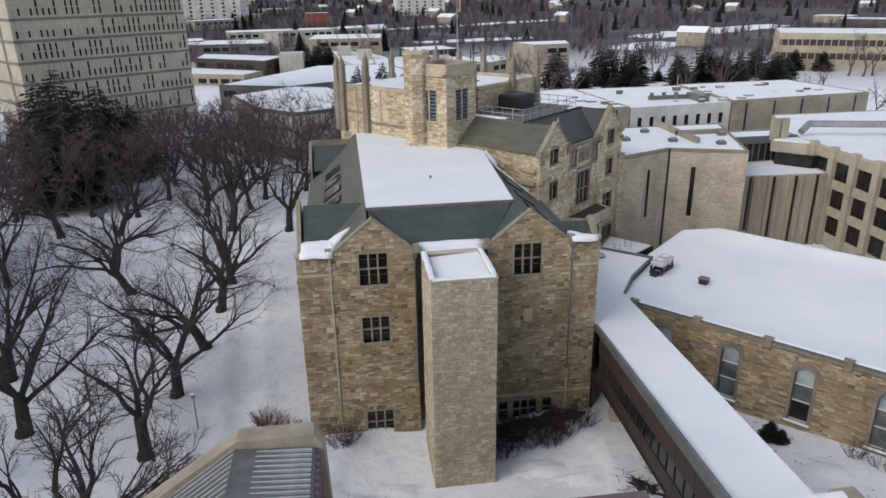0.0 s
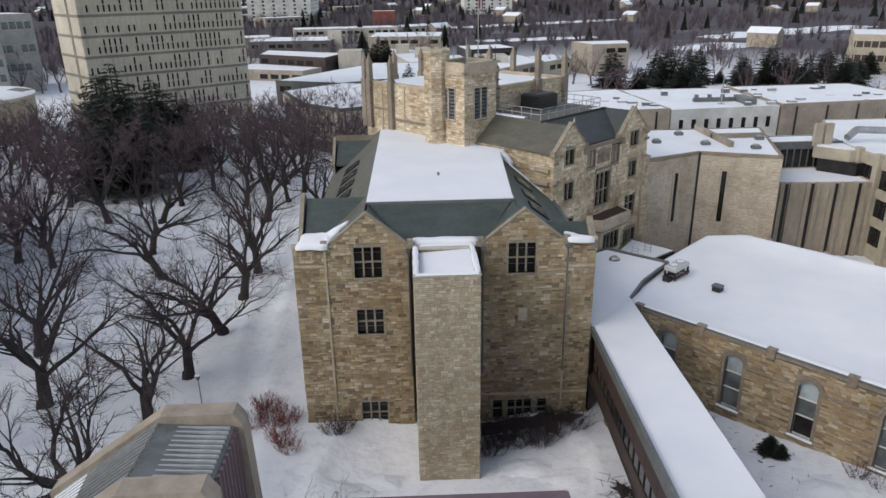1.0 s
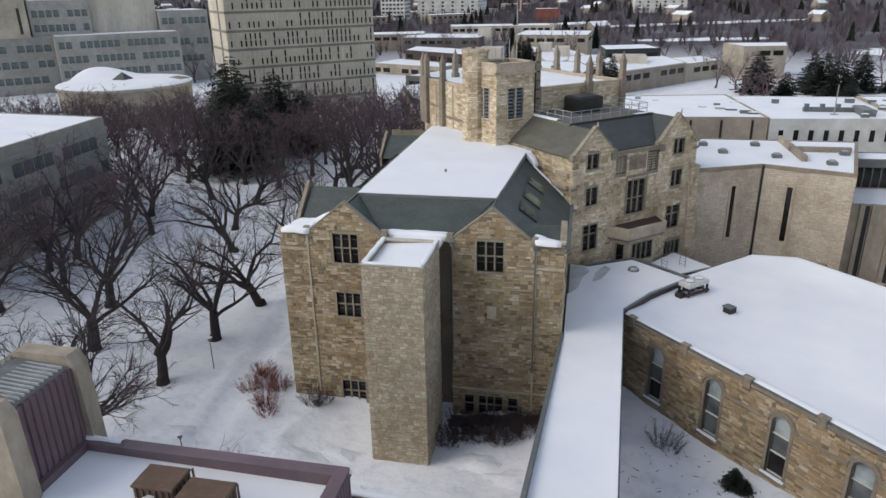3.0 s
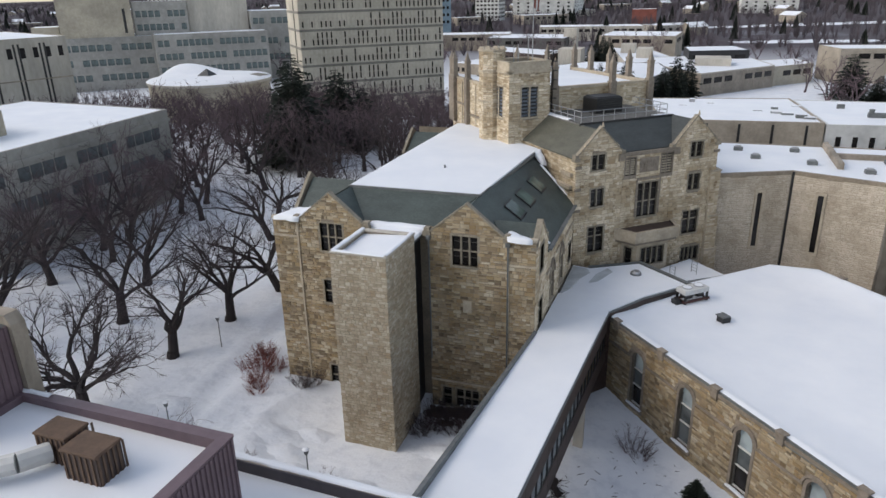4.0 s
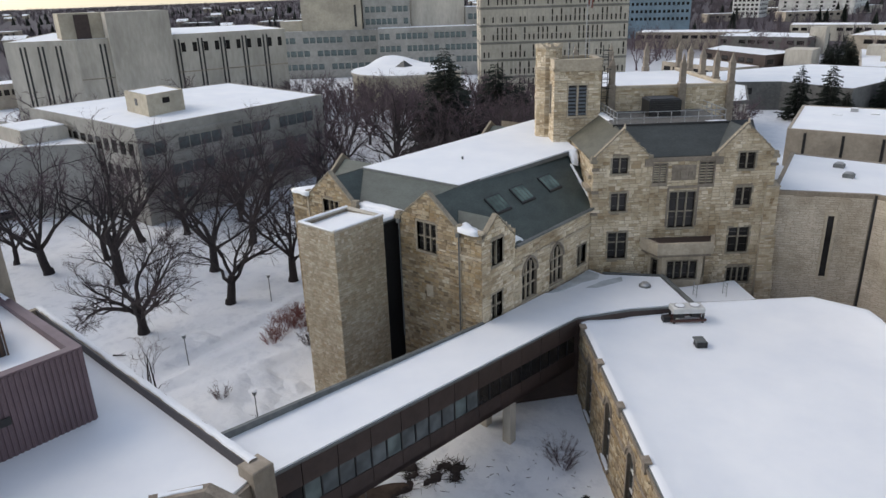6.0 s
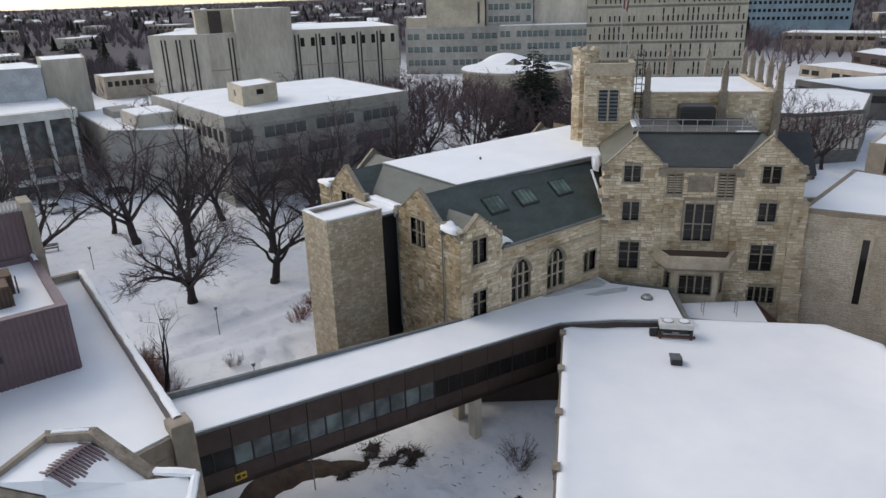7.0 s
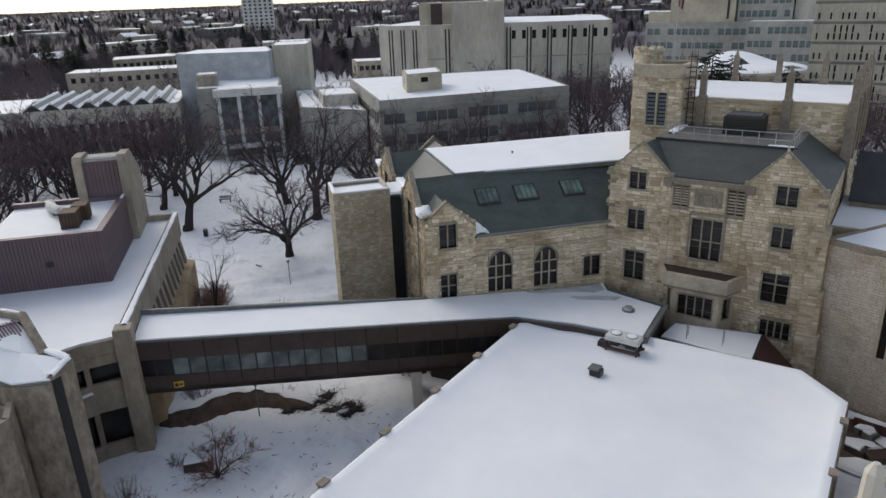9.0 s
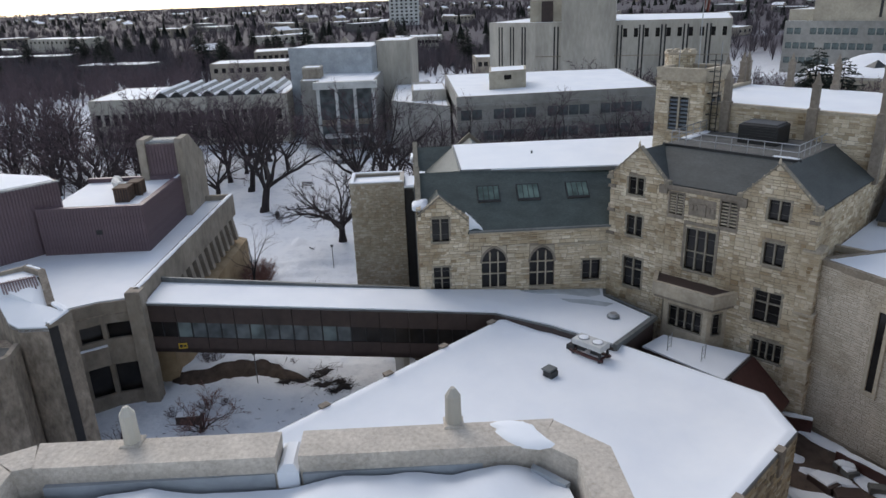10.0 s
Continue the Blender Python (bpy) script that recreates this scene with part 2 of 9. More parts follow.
LINKSTONE = plain("grey_buff_stone", (0.38, 0.325, 0.255), (0.48, 0.415, 0.33), 3.0, 0.9, 0, 0.4, 0.02, (1, 1, 0.5))
BUFF = plain("buff_brick", (0.33, 0.285, 0.23), (0.43, 0.375, 0.305), 3.0, 0.9)
RIB = plain("plum_ribbed_metal", (0.138, 0.092, 0.106), (0.182, 0.126, 0.143), 2.0, 0.5, 0.1, 0.1, 0.01)
PLUM_DARK = plain("dark_plum_sheet", (0.030, 0.024, 0.030), (0.052, 0.042, 0.050), 2.0, 0.5)
RUSSET = plain("russet_twigs", (0.180, 0.090, 0.074), (0.260, 0.140, 0.118), 2.0, 0.95)
BROWN = plain("brown_cladding", (0.044, 0.027, 0.023), (0.064, 0.041, 0.035), 2.0, 0.62, 0.0, 0.1, 0.01)
RUST = plain("rusted_sheet", (0.090, 0.055, 0.036), (0.150, 0.092, 0.060), 3.0, 0.8)
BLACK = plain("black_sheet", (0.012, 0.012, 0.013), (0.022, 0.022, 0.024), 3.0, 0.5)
STEEL = plain("galvanised_steel", (0.36, 0.37, 0.38), (0.50, 0.51, 0.52), 4.0, 0.45, 0.6)
DECK = plain("roof_felt", (0.10, 0.10, 0.095), (0.17, 0.165, 0.155), 2.0, 0.9)
BARK = plain("elm_bark", (0.026, 0.020, 0.020), (0.050, 0.040, 0.040), 8.0, 0.95)
TWIG_FAR = plain("far_twigs", (0.085, 0.070, 0.080), (0.125, 0.104, 0.116), 2.0, 0.95)
TWIG_DARK = plain("dark_elm_twigs", (0.052, 0.038, 0.042), (0.088, 0.066, 0.071), 2.0, 0.95)
TWIG = plain("elm_twigs", (0.098, 0.068, 0.077), (0.150, 0.108, 0.120), 2.0, 0.95)
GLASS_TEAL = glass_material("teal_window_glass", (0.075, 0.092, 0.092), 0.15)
GLASS_GREEN = glass_material("green_skylight_glass", (0.060, 0.085, 0.075), 0.1)
REDBROWN = plain("red_brown_sheet", (0.070, 0.025, 0.021), (0.100, 0.040, 0.033), 2.0, 0.6)
REDTWIG = plain("red_twigs", (0.190, 0.066, 0.060), (0.270, 0.108, 0.096), 2.0, 0.95)
NEEDLE = plain("spruce_needles", (0.012, 0.018, 0.013), (0.026, 0.036, 0.024), 2.0, 0.9)
EARTH = plain("bare_earth", (0.055, 0.038, 0.030), (0.11, 0.078, 0.06), 1.5, 0.95, 0, 0.6, 0.1)
LOUVRE = plain("blue_grey_louvre", (0.10, 0.12, 0.15), (0.16, 0.18, 0.21), 3.0, 0.6)
YELLOW = plain("yellow_enamel", (0.55, 0.36, 0.02), (0.65, 0.43, 0.03), 3.0, 0.5)
WHITE = plain("white_panel", (0.62, 0.62, 0.60), (0.72, 0.72, 0.70), 2.0, 0.7)
BLUE = plain("blue_glazed_panel", (0.16, 0.24, 0.31), (0.22, 0.31, 0.38), 1.0, 0.4)
REDBRICK = plain("red_brick", (0.26, 0.08, 0.06), (0.34, 0.12, 0.09), 2.0, 0.9)


# ---- walls, stones, windows ----
def wall_panel(acc, o, d, w, z0, z1, holes=(), deep=0.3):
    """An upright wall face from o along d (left to right seen from outside), with openings that go through it."""
    nx, ny = d[1], -d[0]

    def at(a, b, k=0.0):
        return (o[0] + d[0] * a - nx * k, o[1] + d[1] * a - ny * k, b)

    xs = sorted({0.0, w, *[h[0] for h in holes], *[h[1] for h in holes]})
    zs = sorted({z0, z1, *[h[2] for h in holes], *[h[3] for h in holes]})
    for a0, a1 in zip(xs, xs[1:]):
        for b0, b1 in zip(zs, zs[1:]):
            ca, cb = (a0 + a1) / 2, (b0 + b1) / 2
            if not any(h[0] < ca < h[1] and h[2] < cb < h[3] for h in holes):
                acc.poly(at(a0, b0), at(a1, b0), at(a1, b1), at(a0, b1))
    for a0, a1, b0, b1 in holes:
        ring = [(a0, b0), (a1, b0), (a1, b1), (a0, b1)]
        for (p, q), (r, s) in zip(ring, ring[1:] + ring[:1]):
            acc.poly(at(p, q), at(p, q, deep), at(r, s, deep), at(r, s))
    return acc


def rubble(acc, o, d, z0, z1, span, holes=(), tall=(0.16, 0.36), wide=(0.22, 0.66), proud=(0.015, 0.06), gap=0.024, rng=RNG, keep=None, strip=(0.9, 2.2)):
    """Uneven squared stones on a wall face, coursed only within short stretches; span(z) gives the ends of the wall at a height."""
    nx, ny = d[1], -d[0]
    lows = [span(z0 + (z1 - z0) * k / 24) for k in range(25)]
    lows = [e for e in lows if e]
    left, right = min(e[0] for e in lows), max(e[1] for e in lows)
    cuts = [left]
    while cuts[-1] < right:
        cuts.append(cuts[-1] + rng.uniform(*strip))
    cuts[-1] = right + 0.01
    for c0, c1 in zip(cuts, cuts[1:]):
        z = z0 - rng.uniform(0, tall[0])
        while z < z1 - 0.12:
            h = rng.uniform(*tall)
            bottom, h = max(z, z0), min(h, z1 - z) if z >= z0 else h - (z0 - z)
            z = bottom + h
            if h < 0.05:
                continue
            ends = span(bottom + h / 2)
            if not ends:
                continue
            s0, e0 = max(ends[0], c0 - (rng.uniform(0, 0.24) if c0 > left else 0)), min(ends[1], c1)
            runs = [(s0, e0)] if e0 - s0 > 0.12 else []
            for a0, a1, b0, b1 in holes:
                if b0 < bottom + h and b1 > bottom:
                    cut = []
                    for s, e in runs:
                        if a0 > s:
                            cut.append((s, min(e, a0)))
                        if a1 < e:
                            cut.append((max(s, a1), e))
                    runs = [r for r in cut if r[1] - r[0] > 0.1]
            for s, e in runs:
                a = s
                while a < e - 0.02:
                    w = rng.uniform(*wide)
                    if e - a - w < wide[0] * 0.6:
                        w = e - a
                    w = min(w, e - a)
                    rows = [(bottom, bottom + h)]
                    if h > tall[1] * 0.66 and rng.random() < 0.4:
                        m = bottom + h * rng.uniform(0.35, 0.65)
                        rows = [(bottom, m), (m, bottom + h)]
                    for q0, q1 in rows:
                        k, g = rng.uniform(*proud), gap / 2
                        i = min(0.03, w * 0.12)
                        j = [rng.uniform(-0.014, 0.014) for _ in range(8)]
                        p = [(a + g, q0 + g, 0), (a + w - g, q0 + g, 0), (a + w - g, q1 - g, 0), (a + g, q1 - g, 0),
                             (a + g + i + j[0], q0 + g + i + j[1], k), (a + w - g - i + j[2], q0 + g + i + j[3], k),
                             (a + w - g - i + j[4], q1 - g - i + j[5], k), (a + g + i + j[6], q1 - g - i + j[7], k)]
                        pts = [(o[0] + d[0] * x + nx * t, o[1] + d[1] * x + ny * t, y) for x, y, t in p]
                        faces = [(4, 5, 6, 7), (0, 1, 5, 4), (1, 2, 6, 5), (2, 3, 7, 6), (3, 0, 4, 7)]
                        if keep is not None and keep(a, q0):
                            keep(a, q0, pts, faces)
                        else:
                            acc.add(pts, faces)
                    a += w


def bar(acc, o, d, a0, a1, b0, b1, k0, k1):
    """A bar on a wall: along it from a0 to a1, up from b0 to b1, standing out from k0 to k1 (inward is negative)."""
    nx, ny = d[1], -d[0]
    p = [(o[0] + d[0] * a + nx * k, o[1] + d[1] * a + ny * k, b) for b in (b0, b1) for k in (k0, k1) for a in (a0, a1)]
    return acc.add(p, [(0, 2, 3, 1), (4, 5, 7, 6), (0, 1, 5, 4), (2, 6, 7, 3), (0, 4, 6, 2), (1, 3, 7, 5)])


def window(parent, o, d, hole, lights=2, cross=0.55, surround=0.16, glass=None, deep=0.22, bars=True, stone=None):
    """A stone-mullioned window in its opening: surround > sill, mullions, transom, panes."""
    a0, a1, b0, b1 = hole
    s = Acc()
    for q in ((a0 - surround, a0, b0 - surround, b1 + surround), (a1, a1 + surround, b0 - surround, b1 + surround), (a0, a1, b1, b1 + surround)):
        bar(s, o, d, *q, -deep, 0.045)
    win = part("window", s, stone or COPING, parent)
    part("sill", bar(Acc(), o, d, a0, a1, b0 - surround, b0, -deep, 0.09), stone or COPING, win)
    part("pane", bar(Acc(), o, d, a0, a1, b0, b1, -deep - 0.03, -deep), glass or GLASS, win)
    step = (a1 - a0) / lights
    for i in range(1, lights):
        c = a0 + step * i
        part("mullion", bar(Acc(), o, d, c - 0.055, c + 0.055, b0, b1, -deep + 0.003, -0.05), stone or COPING, win)
    if cross:
        c = b0 + (b1 - b0) * cross
        for i in range(lights):
            part("transom", bar(Acc(), o, d, a0 + step * i + (0.055 if i else 0), a0 + step * (i + 1) - (0.055 if i < lights - 1 else 0), c - 0.04, c + 0.04, -deep + 0.004, -0.07), stone or COPING, win)
    if bars:
        for i in range(lights):
            l = a0 + step * i
            for f in (0.28, 0.80):
                c = b0 + (b1 - b0) * f
                part("glazing_bar", bar(Acc(), o, d, l + 0.057, l + step - 0.057, c - 0.012, c + 0.012, -deep + 0.005, -deep + 0.03), FRAME, win)
    return win


def arched_window(parent, o, d, c, b0, spring, half, lights=3, stone=None):
    """A pointed window with a hood mould; the wall has a square opening behind, closed by spandrel stones."""
    nx, ny = d[1], -d[0]

    def at(a, b, k):
        return (o[0] + d[0] * a + nx * k, o[1] + d[1] * a + ny * k, b)

    rad = half * 1.35
    n = 7
    left = []
    for i in range(n + 1):
        lim = math.acos((rad - half) / rad)
        t = lim * i / n
        left.append((c + (rad - half) - rad * math.cos(t), spring + rad * math.sin(t)))
    right = [(2 * c - a, b) for a, b in reversed(left)]
    arch = left + right[1:]
    top = max(b for _, b in arch) + 0.12
    sp = Acc()
    for side, edge in ((left, c - half - 0.001), ([(2 * c - a, b) for a, b in left], c + half + 0.001)):
        for (p, q), (r, t) in zip(side, side[1:]):
            for k in (0.02,):
                sp.poly(at(edge, q, k), at(p, q, k), at(r, t, k), at(edge, t, k))
            sp.poly(at(p, q, 0.02), at(r, t, 0.02), at(r, t, -0.25), at(p, q, -0.25))
        p, q = side[-1]
        sp.poly(at(edge, q, 0.02), at(p, q, 0.02), at(p, top, 0.02), at(edge, top, 0.02))
    win = part("window", sp, stone or TRIM, parent)
    hood = Acc()
    for (p, q), (r, t) in zip(arch, arch[1:]):
        def out(a, b, e):
            v = Vector((a - c, 0, b - spring + 0.3)).normalized()
            return (a + v.x * e, b + v.z * e)
        (p1, q1), (r1, t1) = out(p, q, 0.16), out(r, t, 0.16)
        ring = [(p, q), (r, t), (r1, t1), (p1, q1)]
        hood.add([at(a, b, 0.02) for a, b in ring] + [at(a, b, 0.10) for a, b in ring],
                 [(4, 5, 6, 7), (0, 1, 5, 4), (1, 2, 6, 5), (2, 3, 7, 6), (3, 0, 4, 7)])
    pieces("voussoir", hood, stone or MOULD, win)
    part("sill", bar(Acc(), o, d, c - half - 0.15, c + half + 0.15, b0 - 0.2, b0, -0.25, 0.09), stone or TRIM, win)
    part("pane", bar(Acc(), o, d, c - half, c + half, b0, top, -0.28, -0.25), GLASS, win)
    step = 2 * half / lights
    for i in range(1, lights):
        a = c - half + step * i
        part("mullion", bar(Acc(), o, d, a - 0.05, a + 0.05, b0, spring + rad * 0.66, -0.245, -0.08), stone or TRIM, win)
    for b in (b0 + (spring - b0) * 0.55, spring):
        part("transom", bar(Acc(), o, d, c - half, c + half, b - 0.04, b + 0.04, -0.244, -0.10), stone or TRIM, win)
    return win


def gable_coping(acc, o, d, pts, high=0.11, back=0.35):
    """Sloping cap stones along a gable line of (a, z) points."""
    nx, ny = d[1], -d[0]
    for (a, b), (e, f) in zip(pts, pts[1:]):
        p = []
        for k in (0.08, -back):
            p += [(o[0] + d[0] * x + nx * k, o[1] + d[1] * x + ny * k, y) for x, y in ((a, b - 0.02), (e, f - 0.02), (e, f + high), (a, b + high))]
        acc.add(p, [(0, 1, 2, 3), (7, 6, 5, 4), (0, 4, 5, 1), (1, 5, 6, 2), (2, 6, 7, 3), (3, 7, 4, 0)])
    return acc


def gable_span(full, feet, apex):
    """Course ends of a wall whose top is a gable."""
    (l, r), (fl, fr, zf), (ax, az) = full, feet, apex

    def span(z):
        if z < zf:
            return (l, r)
        t = (z - zf) / (az - zf)
        return (fl + (ax - fl) * t, fr + (ax - fr) * t) if t < 0.97 else None
    return span


def solid_gable(acc, o, d, pts, back=0.35):
    """The triangle of a gable wall, with thickness."""
    nx, ny = d[1], -d[0]
    n = len(pts)
    p = [(o[0] + d[0] * a, o[1] + d[1] * a, b) for a, b in pts] + [(o[0] + d[0] * a - nx * back, o[1] + d[1] * a - ny * back, b) for a, b in pts]
    acc.add(p, [tuple(range(n)), tuple(range(2 * n - 1, n - 1, -1))] + [(i + n, (i + 1) % n + n, (i + 1) % n, i) for i in range(n)])
    return acc


def snow_strip(acc, pts, w, h, rng=RNG):
    """A rounded ridge of snow along a line of 3D points."""
    n = 5
    rings = []
    for i, p in enumerate(pts):
        a, b = Vector(pts[max(0, i - 1)]), Vector(pts[min(len(pts) - 1, i + 1)])
        s = (b - a).cross(Vector((0, 0, 1))).normalized()
        ww, hh = w * rng.uniform(0.75, 1.15), h * rng.uniform(0.7, 1.2)
        rings.append([tuple(Vector(p) + s * ww * c + Vector((0, 0, hh * e))) for c, e in ((-0.5, -0.03), (-0.4, 0.7), (0, 1), (0.4, 0.7), (0.5, -0.03))])
    base = len(acc.v)
    acc.v.extend([q for r in rings for q in r])
    for i in range(len(rings) - 1):
        for k in range(n - 1):
            a = base + i * n + k
            acc.f.append((a, a + 1, a + n + 1, a + n))
    return acc


def heap(pts, parent, lift=0.14):
    """Wind-rounded snow with an uneven edge, lying in a roof pocket."""
    rng = random.Random(len(pts) + int(pts[0][1] * 10))
    edge = []
    for p, q in zip(pts, pts[1:] + pts[:1]):
        for k in range(4):
            v = Vector(p).lerp(Vector(q), k / 4)
            edge.append(v + Vector((rng.uniform(-0.1, 0.1), rng.uniform(-0.1, 0.1), rng.uniform(-0.03, 0.05))) * (1.0 if k else 0.3))
    mid = sum(edge, Vector()) / len(edge)
    n = len(edge)
    acc = Acc()
    for f, up in ((1.0, -0.3), (1.0, 0.0), (0.8, lift * 0.7), (0.4, lift)):
        acc.v += [tuple(mid.lerp(v, f) + Vector((0, 0, up + rng.uniform(-0.02, 0.02)))) for v in edge]
    acc.v.append(tuple(mid + Vector((0, 0, lift))))
    for k in range(3):
        for i in range(n):
            e = (i + 1) % n
            acc.f.append((k * n + i, k * n + e, (k + 1) * n + e, (k + 1) * n + i))
    acc.f += [(3 * n + i, 3 * n + (i + 1) % n, 4 * n) for i in range(n)]
    ob = part("roof_snow", acc, SNOW, parent)
    for p in ob.data.polygons:
        p.use_smooth = True


def along(a, b, n):
    a, b = Vector(a), Vector(b)
    return [tuple(a.lerp(b, i / n)) for i in range(n + 1)]


# ---- ground ----
TRAILS = [((3.0, 38.5), (-9.0, 31.0)), ((-9.0, 31.0), (-30.0, 24.0)), ((-6.0, 22.0), (-4.0, 37.0)), ((2.0, 33.0), (12.5, 31.0)), ((-9.0, 44.0), (-22.0, 58.0)), ((22.0, 23.5), (27.5, 34.0)), ((20.5, 31.0), (24.0, 40.0))]

def ground_height(x, y):
    """Lawn near -0.5, lower beside the old wing and in the courtyard, with drifts."""
    z = -0.55 + 0.18 * noise.noise((x * 0.11, y * 0.11, 0)) + 0.07 * noise.noise((x * 0.45, y * 0.45, 3))
    r = math.hypot((x - 6) / 9, (y - 36) / 7)
    z -= 0.95 * max(0.0, 1 - r * r) ** 0.5 if r < 1 else 0
    r = math.hypot((x - 24) / 9, (y - 37) / 15)
    z -= 0.65 * max(0.0, 1 - r) if r < 1 else 0
    if -2 < x < 31 and 20 < y < 42:
        worn = 1.0 if x > 17 else 1.8
        z += worn * (0.05 * noise.noise((x * 1.3, y * 1.3, 5)) + 0.035 * noise.noise((x * 2.7, y * 2.7, 8)))
    # trodden path along the lawn, and single tracks of footprints
    c = -9.5 + 1.6 * math.sin(y * 0.07)
    if 18 < y < 75:
        z -= (0.22 + 0.12 * noise.noise((x * 1.3, y * 1.3, 7))) * math.exp(-((x - c) / 1.1) ** 4)
        z += 0.12 * math.exp(-((abs(x - c) - 1.5) / 0.6) ** 2)
    for (ax, ay), (bx, by) in TRAILS:
        dx, dy = bx - ax, by - ay
        l = dx * dx + dy * dy
        f = min(1.0, max(0.0, ((x - ax) * dx + (y - ay) * dy) / l))
        off = math.hypot(x - ax - dx * f, y - ay - dy * f) + 0.5 * noise.noise((x * 0.35, y * 0.35, 11))
        if abs(off) < 1.4:
            z -= (0.12 + 0.16 * noise.noise((x * 1.9, y * 1.9, 2))) * math.exp(-(off / 0.5) ** 2)
    return z


def build_ground():
    acc = Acc()
    xs = [-4200, -2500, -1500, -900, -500, -300, -200, -140, -100] + [-76 + 1.25 * i for i in range(43)] + [-22.5 + 0.5 * i for i in range(108)] + [32 + 1.25 * i for i in range(14)] + [60, 80, 110, 160, 250, 420, 800, 1500, 2600, 4200]
    ys = [-1500, -600, -250, -120, -60, -25, -5, 6] + [12 + 1.25 * i for i in range(6)] + [19.5 + 0.5 * i for i in range(66)] + [53 + 1.25 * i for i in range(34)] + [105, 120, 140, 180, 240, 320, 450, 700, 1200, 2000, 3000, 4200]
    for y in ys:
        for x in xs:
            far = max(0, max(abs(x) - 100, abs(y) - 130))
            acc.v.append((x, y, ground_height(x, y) if far == 0 else -0.6))
    n = len(xs)
    for j in range(len(ys) - 1):
        for i in range(n - 1):
            a = j * n + i
            acc.f.append((a, a + 1, a + n + 1, a + n))
    g = single("ground", acc, SNOW_GROUND, (0, 0, 0), "snow-covered campus lawn with drifts and trodden paths", "ground", kind="structure")
    for p in g.data.polygons:
        p.use_smooth = True


build_ground()


# ---- the old stone wing ----
EX, WX, FY = 15.65, -4.4, 41.55
X_, Y_ = (1.0, 0.0), (0.0, 1.0)


def build_wing():
    wing = thing("college_wing", (5.6, 50, -2.2), "three-storey tan rubble stone wing with slate roof and snow-covered flat top", "building")
    # front wall, seen from the south
    front = Acc()
    o = (WX, FY)
    w3l, w3r = (3.97, 5.77, 10.55, 12.7), (14.2, 16.0, 10.55, 12.7)
    w2l, w1l = (3.95, 5.72, 6.35, 8.2), (3.9, 5.7, -0.95, 0.9)
    w1r = [(13.3, 13.95, -0.9, 0.65), (14.35, 16.05, -0.9, 0.65), (16.5, 17.15, -0.9, 0.65)]
    left_holes, right_holes = [w3l, w2l, w1l], [w3r, *w1r]
    wall_panel(front, o, X_, 7.65, -2.2, 12.75, left_holes)
    wall_panel(front, (8.0, FY), X_, 7.65, -2.2, 12.75, [(a - 12.4, b - 12.4, c, e) for a, b, c, e in right_holes])
    wall_panel(front, (3.25, 42.5), X_, 4.75, -2.2, 12.9)
    front.poly((3.25, FY, -2.2), (3.25, 42.5, -2.2), (3.25, 42.5, 12.75), (3.25, FY, 12.75))
    front.poly((8.0, FY, -2.2), (8.0, 42.5, -2.2), (8.0, 42.5, 12.75), (8.0, FY, 12.75))
    wall_s = part("wall", front, MORTAR, wing)
    for feet, apex in (((2.1, 7.65, 12.75), (4.9, 15.0)), ((12.4, 18.05, 12.75), (15.25, 15.0))):
        gab = Acc()
        solid_gable(gab, o, X_, [(feet[0], 12.75), (feet[1], 12.75), apex])
        g = part("gable", gab, MORTAR, wing)
        for a in (feet[0] - 0.35, feet[1] - 0.25):
            part("kneeler", bar(bar(Acc(), o, X_, a, a + 0.6, 12.55, 12.82, -0.35, 0.15), o, X_, a + 0.1, a + 0.5, 12.82, 13.12, -0.35, 0.1), COPING, g)
        part("coping", gable_coping(Acc(), o, X_, [(feet[0] - 0.25, 12.62), (feet[0] + 0.25, 12.9), apex, (feet[1] - 0.25, 12.9), (feet[1] + 0.25, 12.62)]), COPING, g)
    st = Acc()
    rubble(st, o, X_, -2.2, 15.0, gable_span((0, 7.65), (2.1, 7.65, 12.75), (4.9, 15.0)), left_holes)
    rubble(st, o, X_, -2.2, 15.0, gable_span((12.4, 20.05), (12.4, 18.05, 12.75), (15.25, 15.0)), right_holes)
    part("rubble_facing", st, TAN, wall_s, "tan and brown rubble stones", "stuff")
    for h, n in ((w3l, 3), (w2l, 3), (w1l, 3), (w3r, 3), (w1r[0], 1), (w1r[1], 3), (w1r[2], 1)):
        window(wing, o, X_, h, n, 0.5)
    # low parapets beside the gables, string courses, drain pipes
    trims = Acc()
    for a, b, z in ((18.2, 20.05, 10.9), (0, 2.0, 11.4)):
        bar(trims, o, X_, a, b, z, z + 0.16, 0, 0.12)
    bar(trims, o, X_, -0.05, 2.0, 12.75, 12.95, -0.3, 0.1)
    bar(trims, o, X_, 18.1, 20.1, 12.75, 12.95, -0.3, 0.1)
    bar(trims, o, X_, 0, 7.6, -1.45, -1.25, 0, 0.14)
    bar(trims, o, X_, 12.4, 20.05, 1.15, 1.30, 0, 0.10)
    for a in (2.02, 18.1):
        bar(trims, o, X_, a, a + 0.14, -2.0, 12.7, 0, 0.11)
    bar(trims, o, X_, 14.93, 15.55, 7.0, 7.95, 0, 0.05)
    pieces("string_course", trims, TRIM, wing)
    for x in (3.15, 8.1, 13.75):
        pipe = Acc().tube((x, FY - 0.12, 3.0), (x, FY - 0.12, 12.5), 0.06, 0.06, 6)
        pipe.box(x - 0.15, x + 0.15, FY - 0.28, FY, 12.3, 12.6)
        part("drain_pipe", pipe, LEAD, wing)
    # east wall
    east = Acc()
    oe = (EX, FY)
